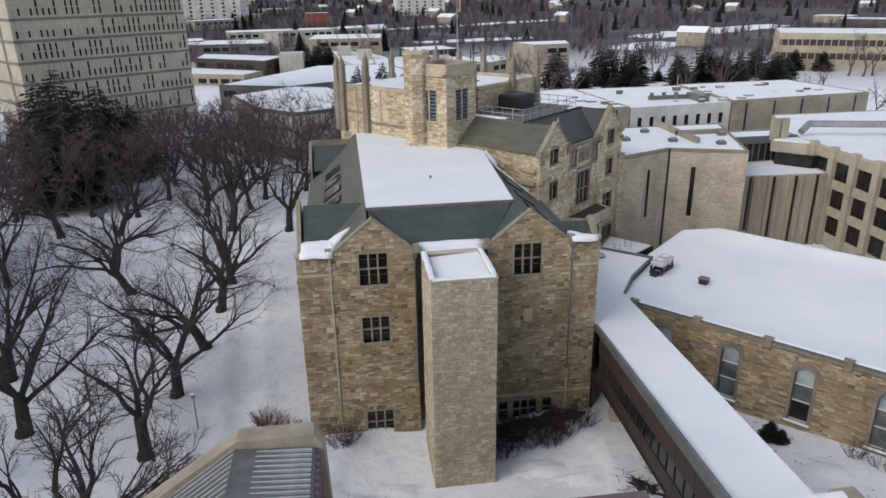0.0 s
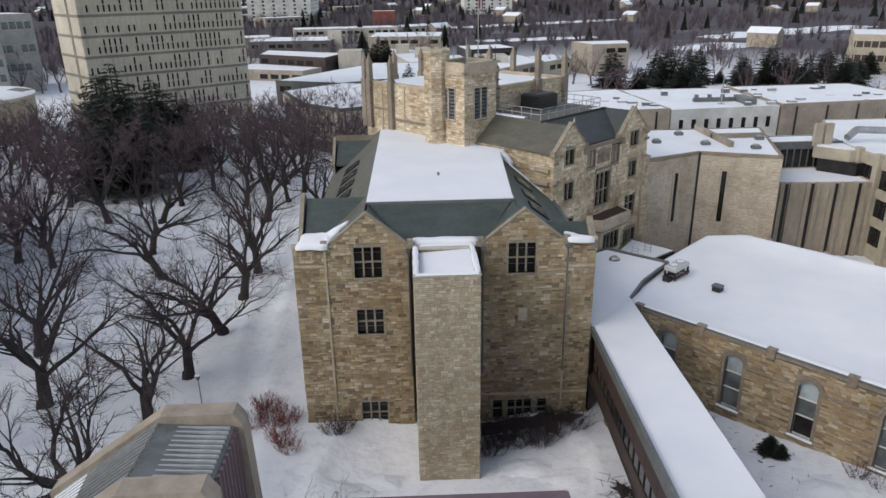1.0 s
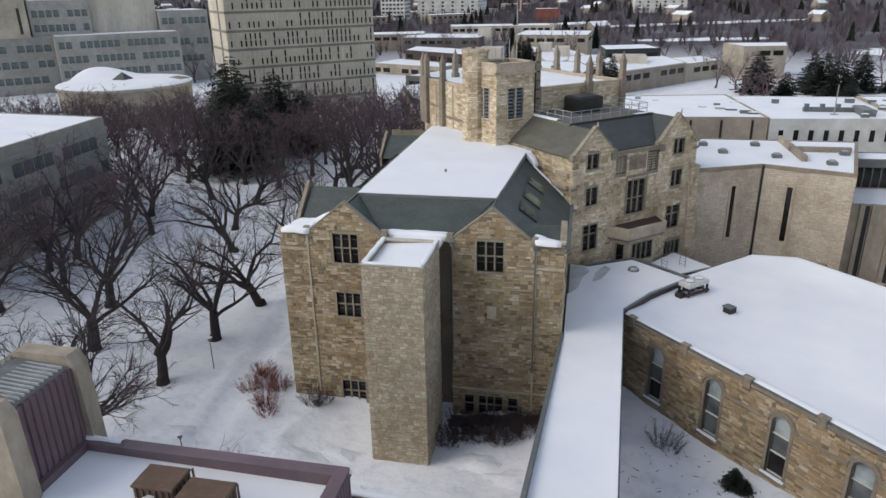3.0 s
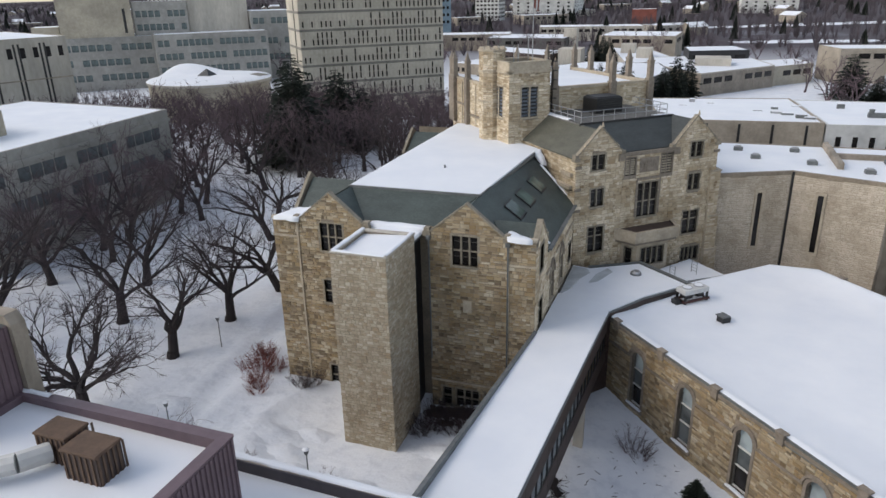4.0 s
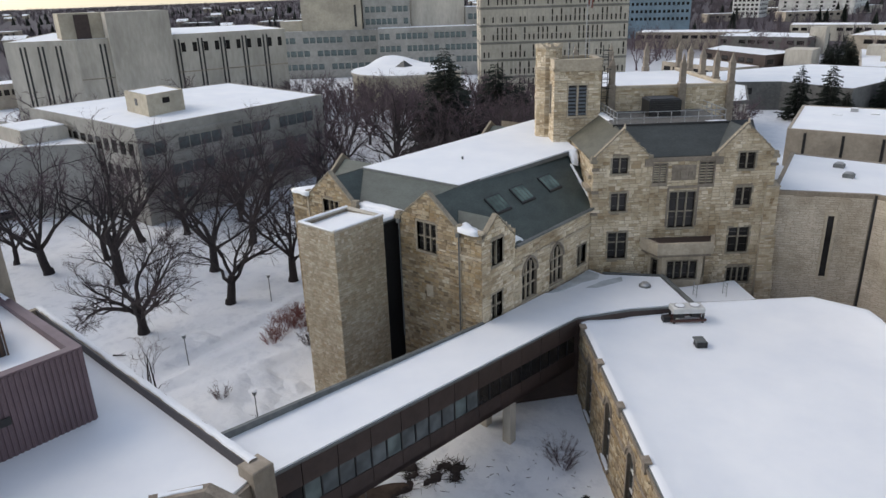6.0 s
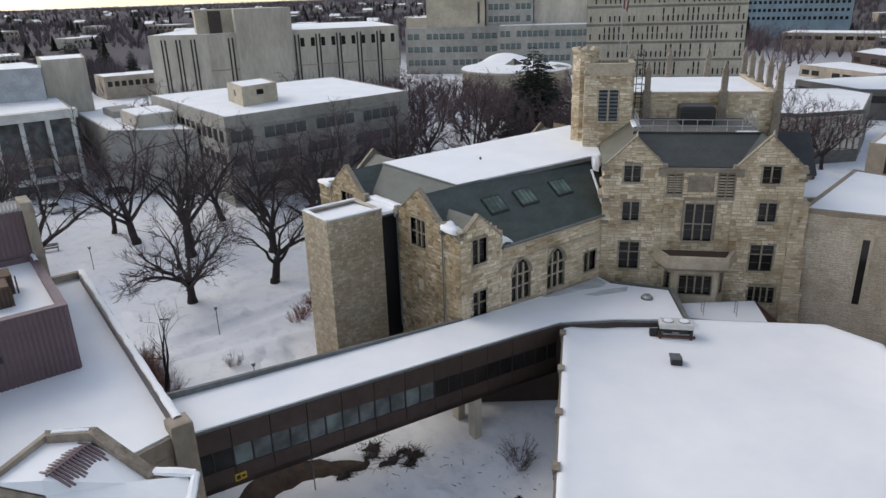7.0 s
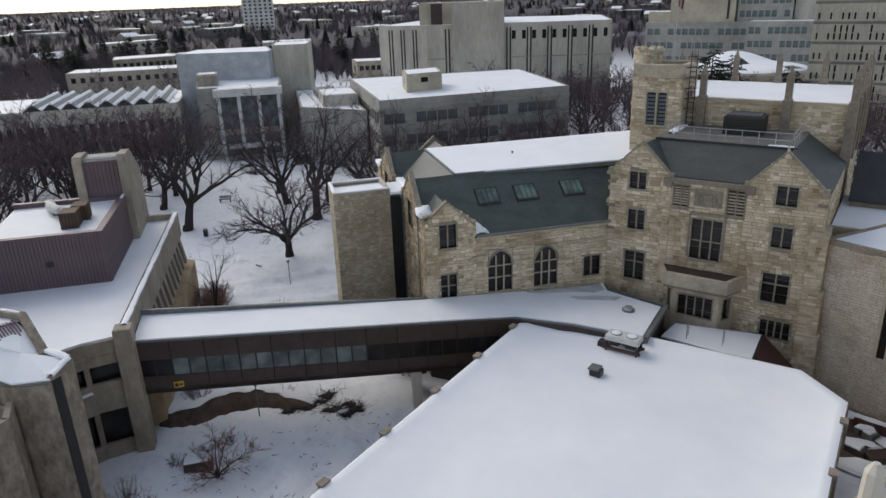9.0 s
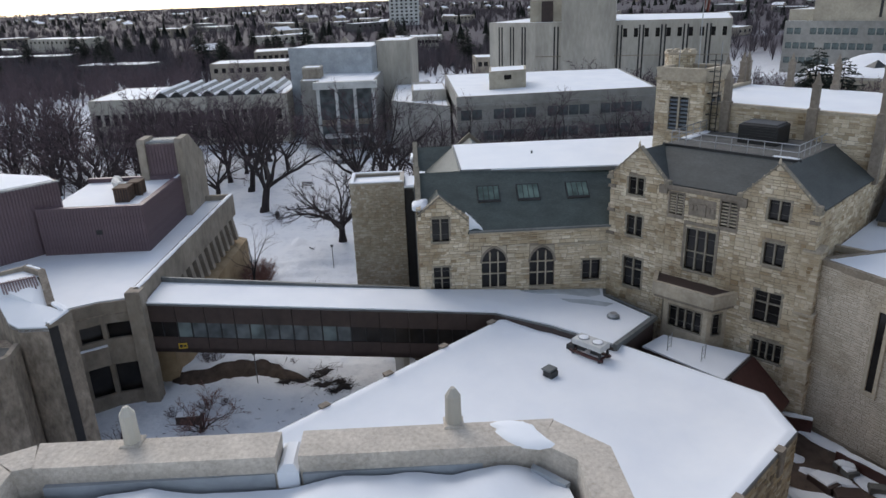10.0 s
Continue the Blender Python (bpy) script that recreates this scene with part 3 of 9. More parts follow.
    wa, wb = (1.1, 2.4, 10.15, 12.0), (1.1, 2.35, 6.0, 7.95)
    wc = (13.1, 14.5, 6.3, 7.95)
    a1, a2 = (4.95, 6.95, 5.85, 9.48), (8.8, 10.8, 5.75, 9.38)
    holes = [wa, wb, wc, a1, a2]
    wall_panel(east, oe, Y_, 4.0, -2.2, 12.15, [wa, wb])
    wall_panel(east, (EX, FY + 4.0), Y_, 12.6, -2.2, 10.75, [(a - 4.0, b - 4.0, c, e) for a, b, c, e in (wc, a1, a2)])
    wall_e = part("wall", east, MORTAR, wing)
    gab = Acc()
    solid_gable(gab, oe, Y_, [(0, 12.15), (3.85, 12.15), (1.72, 13.75)])
    g = part("gable", gab, MORTAR, wing)
    part("coping", gable_coping(Acc(), oe, Y_, [(-0.1, 12.2), (1.72, 13.75), (3.9, 11.7)]), COPING, g)
    st = Acc()
    rubble(st, oe, Y_, -0.5, 13.7, gable_span((0, 4.0), (0, 3.85, 12.15), (1.72, 13.75)), [wa, wb])
    rubble(st, oe, Y_, -0.5, 10.7, lambda z: (4.0, 15.6), holes, tall=(0.18, 0.38), wide=(0.28, 0.85))
    part("rubble_facing", st, PALE, wall_e, "pale limestone rubble", "stuff")
    window(wing, oe, Y_, wa, 2, 0)
    window(wing, oe, Y_, wb, 2, 0.5)
    window(wing, oe, Y_, wc, 2, 0)
    arched_window(wing, oe, Y_, 5.95, 5.95, 8.1, 0.98)
    arched_window(wing, oe, Y_, 9.8, 5.9, 8.0, 0.98)
    trims = Acc()
    bar(trims, oe, Y_, 4.0, 15.3, 10.62, 10.78, 0, 0.18)
    for a, b, z in ((3.6, 4.85, 9.0), (7.1, 8.6, 9.45), (11.0, 15.2, 9.35)):
        bar(trims, oe, Y_, a, b, z, z + 0.18, 0, 0.14)
    pieces("string_course", trims, TRIM, wing)
    part("gutter", Acc().box(EX + 0.02, EX + 0.30, FY + 4.0, FY + 15.2, 10.78, 10.9), LEAD, wing)
    # west wall with its cross gable
    ow = (WX, 72.0)
    west = Acc()
    wall_panel(west, ow, (0.0, -1.0), 72.0 - FY, -2.2, 10.9)
    wall_w = part("wall", west, MORTAR, wing)
    for yc, zc, hw in ((47.4, 14.75, 3.0), (69.8, 14.2, 2.8)):
        gab = Acc()
        solid_gable(gab, (WX, yc + hw), (0.0, -1.0), [(0, 10.9), (2 * hw, 10.9), (2 * hw, 12.1), (hw, zc), (0, 12.1)], 0.2)
        g = part("gable", gab, MORTAR, wing)
        part("coping", gable_coping(Acc(), (WX, yc + hw), (0.0, -1.0), [(-0.1, 12.05), (hw, zc), (2 * hw + 0.1, 12.05)], 0.1, 0.2), COPING, g)
        part("gable_roof", Acc().sheet([(WX + 0.35, yc, zc - 0.35), (WX + 0.35, yc - hw, 12.0), (-2.2, yc - hw, 12.0), (0.2, yc, zc - 0.35)], 0.12)
             .sheet([(WX + 0.35, yc + hw, 12.0), (WX + 0.35, yc, zc - 0.35), (0.2, yc, zc - 0.35), (-2.2, yc + hw, 12.0)], 0.12), SLATE, wing)
    st = Acc()
    rubble(st, ow, (0.0, -1.0), -2.2, 10.9, lambda z: (0, 72.0 - FY))
    part("rubble_facing", st, TAN, wall_w, "", "stuff")
    back = Acc()
    wall_panel(back, (11.0, 72.0), (-1.0, 0.0), 11.0 - WX, -2.2, 14.0)
    part("wall", back, MORTAR, wing)
    # roof slopes
    roof = Acc()
    roof.sheet([(10.7, 41.9, 14.5), (15.3, 41.9, 11.13), (15.3, 45.45, 11.13), (EX + 0.1, 45.45, 10.8), (EX + 0.1, 58.5, 10.8), (10.7, 61.8, 14.5)], 0.15)
    part("roof_slope", roof, SLATE, wing, "dark green slate slope with skylights")
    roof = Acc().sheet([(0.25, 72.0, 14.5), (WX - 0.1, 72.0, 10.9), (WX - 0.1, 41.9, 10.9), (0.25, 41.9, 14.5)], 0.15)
    part("roof_slope", roof, SLATE_OLIVE, wing)
    roof = Acc().sheet([(0.45, 45.4, 14.5), (3.0, 42.3, 12.55), (8.25, 42.3, 12.55), (10.5, 45.4, 14.5)], 0.15)
    part("roof_slope", roof, SLATE, wing)
    part("roof_slope", Acc().sheet([(10.75, 41.85, 14.5), (10.6, 45.4, 14.5), (8.15, 42.3, 12.5), (8.1, 41.85, 12.45)], 0.1), SLATE, wing)
    part("roof_slope", Acc().sheet([(0.4, 45.4, 14.5), (0.4, 41.85, 14.5), (3.15, 41.85, 12.45), (3.1, 42.3, 12.5)], 0.1), SLATE, wing)
    part("gable_roof", Acc().sheet([(12.3, FY + 1.72, 13.5), (13.5, FY + 0.1, 12.15), (EX - 0.05, FY + 0.1, 12.15), (EX - 0.05, FY + 1.72, 13.5)], 0.1)
         .sheet([(12.3, FY + 1.72, 13.5), (EX - 0.05, FY + 1.72, 13.5), (EX - 0.05, FY + 3.8, 11.75), (14.6, FY + 3.8, 11.6)], 0.1), SLATE, wing)
    flat = Acc().prism([(0.25, 45.4), (10.65, 45.4), (11.6, 61.2), (9.2, 63.6), (2.0, 71.5), (0.25, 71.5)], 14.2, 14.5)
    part("flat_roof", flat, LEAD, wing)
    part("ridge_edge", Acc().box(0.2, 10.7, 45.28, 45.42, 14.40, 14.60).box(10.6, 10.74, 45.4, 61, 14.40, 14.58), LEAD, wing)
    snow = Acc().prism([(0.3, 45.45), (10.6, 45.45), (11.5, 61.2), (9.0, 63.6), (2.0, 71.5), (0.3, 71.5)], 14.5, 14.62)
    part("roof_snow", snow, SNOW, wing, "even snow on the flat roof")
    # snow caught in the roof pockets
    for pts in ([(13.75, 41.25, 13.0), (15.45, 41.25, 13.0), (15.4, 42.2, 12.6), (14.5, 42.5, 12.7), (13.6, 42.3, 13.1)], [(-4.15, 41.25, 13.0), (-2.05, 41.25, 13.0), (-1.85, 42.4, 13.05), (-0.75, 44.3, 13.7), (-1.3, 44.7, 13.0), (-2.3, 44.4, 12.65), (-4.15, 44.7, 12.6)],
                [(13.9, 45.3, 12.05), (15.5, 45.3, 11.2), (15.6, 46.6, 11.0), (14.9, 46.2, 11.4)], [(11.2, 60.2, 14.62), (12.2, 59.4, 13.9), (12.6, 59.7, 13.7), (11.8, 61.0, 14.68)],
                [(3.3, 41.8, 12.8), (7.9, 41.8, 12.8), (7.9, 42.5, 12.85), (3.3, 42.5, 12.85)]):
        heap(pts, wing)
    s = Acc()
    snow_strip(s, along((EX - 0.05, 57.2, 10.95), (12.2, 59.2, 13.6), 12), 0.26, 0.12)
    part("roof_snow", s, SNOW, wing)
    # skylights
    slope = (10.8 - 14.5) / (EX + 0.1 - 10.7)
    for y0 in (46.5, 49.75, 53.8):
        def on(x, y, up):
            return (x, y, 14.5 + (x - 10.7) * slope + up)
        lo, hi = 12.15, 13.45
        fr = Acc()
        ring = [(lo, y0), (hi, y0), (hi, y0 + 1.85), (lo, y0 + 1.85)]
        fr.add([on(x, y, -0.02) for x, y in ring] + [on(x, y, 0.14) for x, y in ring], [(4, 5, 6, 7), (0, 1, 5, 4), (1, 2, 6, 5), (2, 3, 7, 6), (3, 0, 4, 7)])
        sk = part("skylight", fr, BLACK, wing, "four-pane skylight with black frame")
        for i in range(4):
            p0, p1 = y0 + 0.10 + i * 0.43, y0 + 0.46 + i * 0.43
            part("pane", Acc().add([on(x, y, 0.16) for x, y in ((lo + 0.1, p0), (hi - 0.1, p0), (hi - 0.1, p1), (lo + 0.1, p1))], [(0, 1, 2, 3)]), GLASS_GREEN, sk)
    slope_w = (10.9 - 14.5) / (WX - 0.1 - 0.25)
    for y0 in (52.0, 55.3, 58.6, 62.0):
        def onw(x, y, up):
            return (x, y, 14.5 + (x - 0.25) * slope_w + up)
        ring = [(-2.9, y0), (-1.5, y0), (-1.5, y0 + 1.85), (-2.9, y0 + 1.85)]
        fr = Acc().add([onw(x, y, -0.02) for x, y in ring] + [onw(x, y, 0.16) for x, y in ring], [(4, 5, 6, 7), (0, 1, 5, 4), (1, 2, 6, 5), (2, 3, 7, 6), (3, 0, 4, 7)])
        sk = part("skylight", fr, BLACK, wing)
        part("pane", Acc().add([onw(x, y, 0.17) for x, y in ((-2.8, y0 + 0.1), (-1.6, y0 + 0.1), (-1.6, y0 + 1.75), (-2.8, y0 + 1.75))], [(0, 1, 2, 3)]), GLASS, sk)
    part("roof_vent", Acc().tube((5.6, 52.2, 14.5), (5.6, 52.2, 14.85), 0.09, 0.09, 8), LEAD, wing)


build_wing()

# ---- lift shaft in front of the wing ----
SX0, SX1, SY0, SY1, SZ = 3.5, 7.4, 35.75, 40.5, 13.0
SHAFT_STONES = []


def build_shaft():
    sh = thing("lift_shaft", (5.4, 38.1, -2.2), "tall windowless fieldstone lift shaft with snow inside its parapet", "tower")
    body = Acc()
    ring = [(SX0, SY0), (SX1, SY0), (SX1, SY1), (SX0, SY1)]
    body.prism(ring, -2.2, SZ - 0.9)
    wall = part("wall", body, MORTAR, sh)
    par = Acc()
    t = 0.28
    par.box(SX0, SX1, SY0, SY0 + t, SZ - 0.9, SZ - 0.1).box(SX0, SX1, SY1 - t, SY1, SZ - 0.9, SZ - 0.1)
    par.box(SX0, SX0 + t, SY0 + t, SY1 - t, SZ - 0.9, SZ - 0.1).box(SX1 - t, SX1, SY0 + t, SY1 - t, SZ - 0.9, SZ - 0.1)
    p = part("parapet", par, MORTAR, sh)
    cap = Acc()
    e = 0.05
    cap.slab(SX0 - e, SX1 + e, SY0 - e, SY0 + t + e, SZ - 0.1, SZ + 0.02).slab(SX0 - e, SX1 + e, SY1 - t - e, SY1 + e, SZ - 0.1, SZ + 0.02)
    cap.slab(SX0 - e, SX0 + t + e, SY0 + t + e, SY1 - t - e, SZ - 0.1, SZ + 0.02).slab(SX1 - t - e, SX1 + e, SY0 + t + e, SY1 - t - e, SZ - 0.1, SZ + 0.02)
    part("coping", cap, CONCRETE_PALE, p)
    s = Acc()
    z = SZ + 0.02
    for a, b in (((SX0 + 0.1, SY0 + 0.14, z), (SX1 - 0.1, SY0 + 0.14, z)), ((SX1 - 0.14, SY0 + 0.1, z), (SX1 - 0.14, SY1 - 0.1, z)), ((SX0 + 0.14, SY0 + 0.1, z), (SX0 + 0.14, SY1 - 0.1, z))):
        snow_strip(s, along(a, b, 9), 0.36, 0.08)
    s.prism([(SX0 + t, SY0 + t), (SX1 - t, SY0 + t), (SX1 - t, SY1 - t), (SX0 + t, SY1 - t)], SZ - 0.9, [SZ - 0.36, SZ - 0.14, SZ - 0.08, SZ - 0.30])
    part("roof_snow", s, SNOW, sh)
    for o, d, w in (((SX0, SY0), X_, SX1 - SX0), ((SX1, SY0), Y_, SY1 - SY0), ((SX0, SY1), (0.0, -1.0), SY1 - SY0), ((SX1, SY1), (-1.0, 0.0), SX1 - SX0)):
        st = Acc()

        def keep(a, q, pts=None, faces=None):
            if pts is None:
                return o == (SX0, SY0) and q > 4.2 and len(SHAFT_STONES) < 300
            SHAFT_STONES.append((pts, faces, wall))
        rubble(st, o, d, -2.2, SZ - 0.1, lambda z: (0, w), (), (0.15, 0.30), (0.18, 0.48), (0.012, 0.045), 0.022, RNG, keep)
        part("rubble_facing", st, GREY, wall, "grey-buff split fieldstones", "stuff")
    link = Acc().box(SX0 + 0.5, SX1 - 0.35, SY1, 42.5, -2.2, SZ - 0.7)
    part("glazed_link", link, BLACK, sh, "dark metal link between shaft and wing")
    part("link_roof", Acc().box(SX0 + 0.4, SX1 + 0.05, SY1 + 0.02, 42.4, SZ - 0.7, SZ - 0.55), LEAD, sh)
    part("roof_snow", Acc().slab(SX0 + 0.4, SX1 + 0.05, SY1 + 0.02, 42.4, SZ - 0.55, SZ - 0.35, 0.1), SNOW, sh)


build_shaft()


# ---- gabled block, turned 41 degrees (u along its front, v into it) ----
def build_gabled_block():
    gb = thing("gabled_block", (5.7, 5, -1.5), "pale limestone block with twin gables, slate roof and railed roof deck", "building", base=BASE)
    o = (-1.86, 0.0)
    L = [(1.56, 2.83, 13.75, 15.05), (1.6, 2.89, 10.5, 12.05), (1.53, 3.09, 6.3, 8.6)]
    M = [(6.5, 8.66, 8.9, 12.0), (5.0, 6.05, 12.85, 14.4), (8.83, 9.98, 12.65, 14.45)]
    R = [(11.98, 13.31, 13.8, 15.15), (12.02, 13.32, 10.7, 12.2), (11.8, 13.55, 6.5, 8.7), (12.03, 14.02, 3.7, 5.05)]
    f = Acc()
    wall_panel(f, o, X_, 4.79, -1.5, 15.2, L)
    wall_panel(f, (2.93, 0), X_, 5.22, -1.5, 14.9, [(a - 4.79, b - 4.79, c, e) for a, b, c, e in M])
    wall_panel(f, (8.15, 0), X_, 5.1, -1.5, 15.2, [(a - 10.01, b - 10.01, c, e) for a, b, c, e in R])
    wall = part("wall", f, MORTAR, gb)
    st = Acc()
    blocks = dict(tall=(0.18, 0.42), wide=(0.28, 0.80), proud=(0.012, 0.055))
    rubble(st, o, X_, -1.5, 17.4, gable_span((0, 4.79), (0.1, 4.6, 15.2), (2.36, 17.35)), L, **blocks)
    rubble(st, o, X_, -1.5, 14.9, lambda z: (4.79, 10.01), M, **blocks)
    rubble(st, o, X_, -1.5, 17.5, gable_span((10.01, 15.11), (10.1, 14.9, 15.2), (12.36, 17.5)), R, **blocks)
    part("rubble_facing", st, PALE, wall, "pale limestone blocks", "stuff")
    for l, r, ax, az in ((0.1, 4.6, 2.36, 17.35), (10.1, 14.9, 12.36, 17.5)):
        g = part("gable", solid_gable(Acc(), o, X_, [(l, 15.2), (r, 15.2), (ax, az)]), MORTAR, gb)
        part("coping", gable_coping(Acc(), o, X_, [(l - 0.3, 14.75), (l + 0.1, 15.2), (ax, az), (r - 0.1, 15.2), (r + 0.3, 14.75)]), COPING, g)
        for a in (l - 0.35, r - 0.2):
            part("kneeler", bar(bar(Acc(), o, X_, a, a + 0.55, 14.66, 14.92, -0.35, 0.16), o, X_, a + 0.08, a + 0.47, 14.92, 15.2, -0.35, 0.1), COPING, g)
        part("finial", Acc().tube((o[0] + ax, -0.15, az + 0.1), (o[0] + ax, -0.15, az + 0.5), 0.12, 0.03, 6), TRIM, g)
    for h, n, c in ((L[0], 2, 0), (L[1], 2, 0), (L[2], 2, 0.62), (M[0], 3, 0.45), (R[0], 2, 0), (R[1], 2, 0), (R[2], 2, 0.62), (R[3], 4, 0)):
        window(gb, o, X_, h, n, c)
    for a0, a1, b0, b1 in M[1:]:
        s = Acc()
        for q in ((a0 - 0.12, a0, b0, b1), (a1, a1 + 0.12, b0, b1), (a0 - 0.12, a1 + 0.12, b1, b1 + 0.12), (a0 - 0.12, a1 + 0.12, b0 - 0.3, b0)):
            bar(s, o, X_, *q, -0.25, 0.06)
        bar(s, o, X_, (a0 + a1) / 2 - 0.06, (a0 + a1) / 2 + 0.06, b0, b1, -0.2, 0)
        lv = part("louvre_opening", s, MOULD, gb)
        part("backing", bar(Acc(), o, X_, a0, a1, b0, b1, -0.3, -0.25), BLACK, lv)
        for i in range(7):
            b = b0 + 0.1 + (b1 - b0 - 0.15) * i / 7
            part("slat", bar(Acc(), o, X_, a0, a1, b, b + 0.10, -0.24, -0.06), TRIM, lv)
    carve = Acc()
    bar(carve, o, X_, 6.5, 8.5, 13.0, 14.3, 0, 0.06)
    bar(carve, o, X_, 7.2, 7.8, 13.1, 13.95, 0.06, 0.16)
    for a in (6.65, 6.95, 7.9, 8.2):
        bar(carve, o, X_, a, a + 0.2, 13.4, 13.8, 0.06, 0.12)
    bar(carve, o, X_, 6.3, 8.85, 12.35, 12.55, 0, 0.14)
    bar(carve, o, X_, 6.25, 6.4, 9.0, 12.35, 0, 0.08)
    bar(carve, o, X_, 8.75, 8.9, 9.0, 12.35, 0, 0.08)
    part("carved_panel", carve, MOULD, gb, "carved stone panel with a plain shield")
    tr = Acc()
    bar(tr, o, X_, 4.6, 10.2, 14.62, 14.95, 0, 0.2)
    for a, b, z in ((4.2, 4.85, 14.3), (9.95, 10.6, 14.3)):
        bar(tr, o, X_, a, b, z, z + 0.6, 0, 0.25)
    for a in (-0.12, 14.6):
        for z in (10.2, 12.1, 14.0):
            bar(tr, o, X_, a, a + 0.62, z, z + 0.22, 0, 0.16)
    pieces("string_course", tr, MOULD, gb)
    # corner buttress, stepping back as it rises
    bt = Acc()
    for z0, z1, k in ((-1.5, 4.6, 1.0), (4.6, 7.9, 0.75), (7.9, 12.2, 0.5)):
        bt.box(12.6, 13.3 + k * 0.8, -0.35 * k - 0.05, 0.9, z0, z1)
        bt.prism([(12.6, -0.35 * k - 0.15), (13.35 + k * 0.8, -0.35 * k - 0.15), (13.35 + k * 0.8, 0.95), (12.6, 0.95)], z1, [z1 + 0.08, z1 + 0.08, z1 + 0.3, z1 + 0.3])
    pieces("buttress", bt, TRIM, gb)
    st = Acc()
    for z0, z1, k in ((-1.5, 4.6, 1.0), (4.6, 7.9, 0.75), (7.9, 12.2, 0.5)):
        rubble(st, (12.6, -0.35 * k - 0.05), X_, z0, z1 - 0.05, lambda z: (0, 0.7 + 0.8 * k), (), (0.18, 0.34), (0.25, 0.7), (0.01, 0.035))
        rubble(st, (13.3 + 0.8 * k, -0.35 * k - 0.05), Y_, z0, z1 - 0.05, lambda z: (0, 0.95 + 0.35 * k), (), (0.18, 0.34), (0.25, 0.6), (0.01, 0.035))
    part("rubble_facing", st, PALE, gb, "", "stuff")
    # side walls
    sw = Acc()
    wall_panel(sw, (-1.86, 10.0), (0.0, -1.0), 10.0, -1.5, 15.0)
    wsw = part("wall", sw, MORTAR, gb)
    st = Acc()
    rubble(st, (-1.86, 10.0), (0.0, -1.0), 9.5, 15.0, lambda z: (0, 10), (), **blocks)
    part("rubble_facing", st, PALE, wsw, "", "stuff")
    ne = Acc()
    wall_panel(ne, (13.25, 0), Y_, 11.0, -1.5, 15.0)
    wne = part("wall", ne, MORTAR, gb)
    st = Acc()
    rubble(st, (13.25, 0), Y_, 3, 15.0, lambda z: (0, 11), (), **blocks)
    part("rubble_facing", st, PALE, wne, "", "stuff")
    pieces("oriel_corbel", Acc().box(-2.15, -1.86, 0.4, 2.0, 13.3, 13.6).box(-2.25, -1.86, 0.4, 2.4, 12.2, 12.5), TRIM, gb)
    # roof round the deck
    zt = 17.05
    rs = Acc().sheet([(0.6, 3.4, zt), (2.3, 0.35, 14.95), (8.7, 0.35, 14.95), (10.5, 3.4, zt)], 0.12)
    part("roof_slope", rs, SLATE_GREY, gb, "slate roof slope between the gables")
    part("roof_slope", Acc().sheet([(0.7, 10.3, zt), (-2.05, 10.3, 14.95), (-2.05, 0.35, 14.95), (0.5, 0.35, zt), (0.7, 3.4, zt)], 0.12), SLATE_OLIVE, gb)
    part("roof_slope", Acc().sheet([(10.4, 3.4, zt), (10.5, 0.35, zt + 0.1), (13.4, 0.35, 14.95), (13.4, 10.3, 14.95), (10.4, 10.3, zt)], 0.12), SLATE_GREY, gb)
    part("roof_slope", Acc().sheet([(0.5, 0.35, zt + 0.1), (3.0, 0.35, 14.8), (2.6, 0.9, 15.2), (0.55, 3.4, zt)], 0.1), SLATE_GREY, gb)
    part("roof_slope", Acc().sheet([(10.5, 0.35, zt + 0.1), (10.45, 3.4, zt), (8.5, 0.9, 15.2), (8.1, 0.35, 14.8)], 0.1), SLATE_GREY, gb)
    dk = part("roof_deck", Acc().box(0.55, 10.5, 3.4, 10.4, zt - 0.3, zt + 0.02), DECK, gb, "grey felt roof deck")
    part("deck_edge", Acc().box(0.45, 10.6, 3.28, 3.42, zt - 0.15, zt + 0.1), BLACK, dk)
    snow = Acc()
    snow_strip(snow, along((0.9, 5.5, zt + 0.02), (0.9, 9.6, zt + 0.02), 6), 0.7, 0.1)
    snow_strip(snow, along((8.6, 3.8, zt + 0.02), (10.3, 3.9, zt + 0.02), 5), 0.5, 0.1)
    pieces("roof_snow", snow, SNOW, gb)
    # balcony over a canted bay
    bal = Acc()
    out, inn = [(2.4, 0.0), (3.3, -1.95), (8.0, -1.95), (8.8, 0.0)], [(2.75, 0.0), (3.52, -1.7), (7.78, -1.7), (8.48, 0.0)]
    for (p, q), (r, s) in zip(zip(out, out[1:]), zip(inn, inn[1:])):
        bal.prism([p, q, s, r], 7.15, 8.15)
    b = part("balcony", bal, TRIM, gb, "stone balcony with canted ends")
    part("balcony_floor", Acc().prism([(2.6, 0.0), (3.4, -1.8), (7.9, -1.8), (8.6, 0.0)], 6.9, 7.15), MOULD, b)
    inner = Acc()
    for p, q in zip(inn, inn[1:]):
        d = (Vector(q) - Vector(p)).normalized()
        bar(inner, p, tuple(d), 0, (Vector(q) - Vector(p)).length, 7.3, 8.1, -0.04, 0.0)
    part("inner_lining", inner, BLACK, b, "dark inner face of the balcony")
    # dark brown deck, raised to just below the balcony rim
    part("balcony_lining", Acc().prism([(2.8, -0.02), (3.54, -1.68), (7.76, -1.68), (8.44, -0.02)], 7.15, 8.04), BROWN, b)
    bay = Acc()
    ring = [(3.2, 0.0), (4.0, -1.35), (7.4, -1.35), (8.2, 0.0)]
    hole = (0.45, 2.95, 4.75, 6.35)
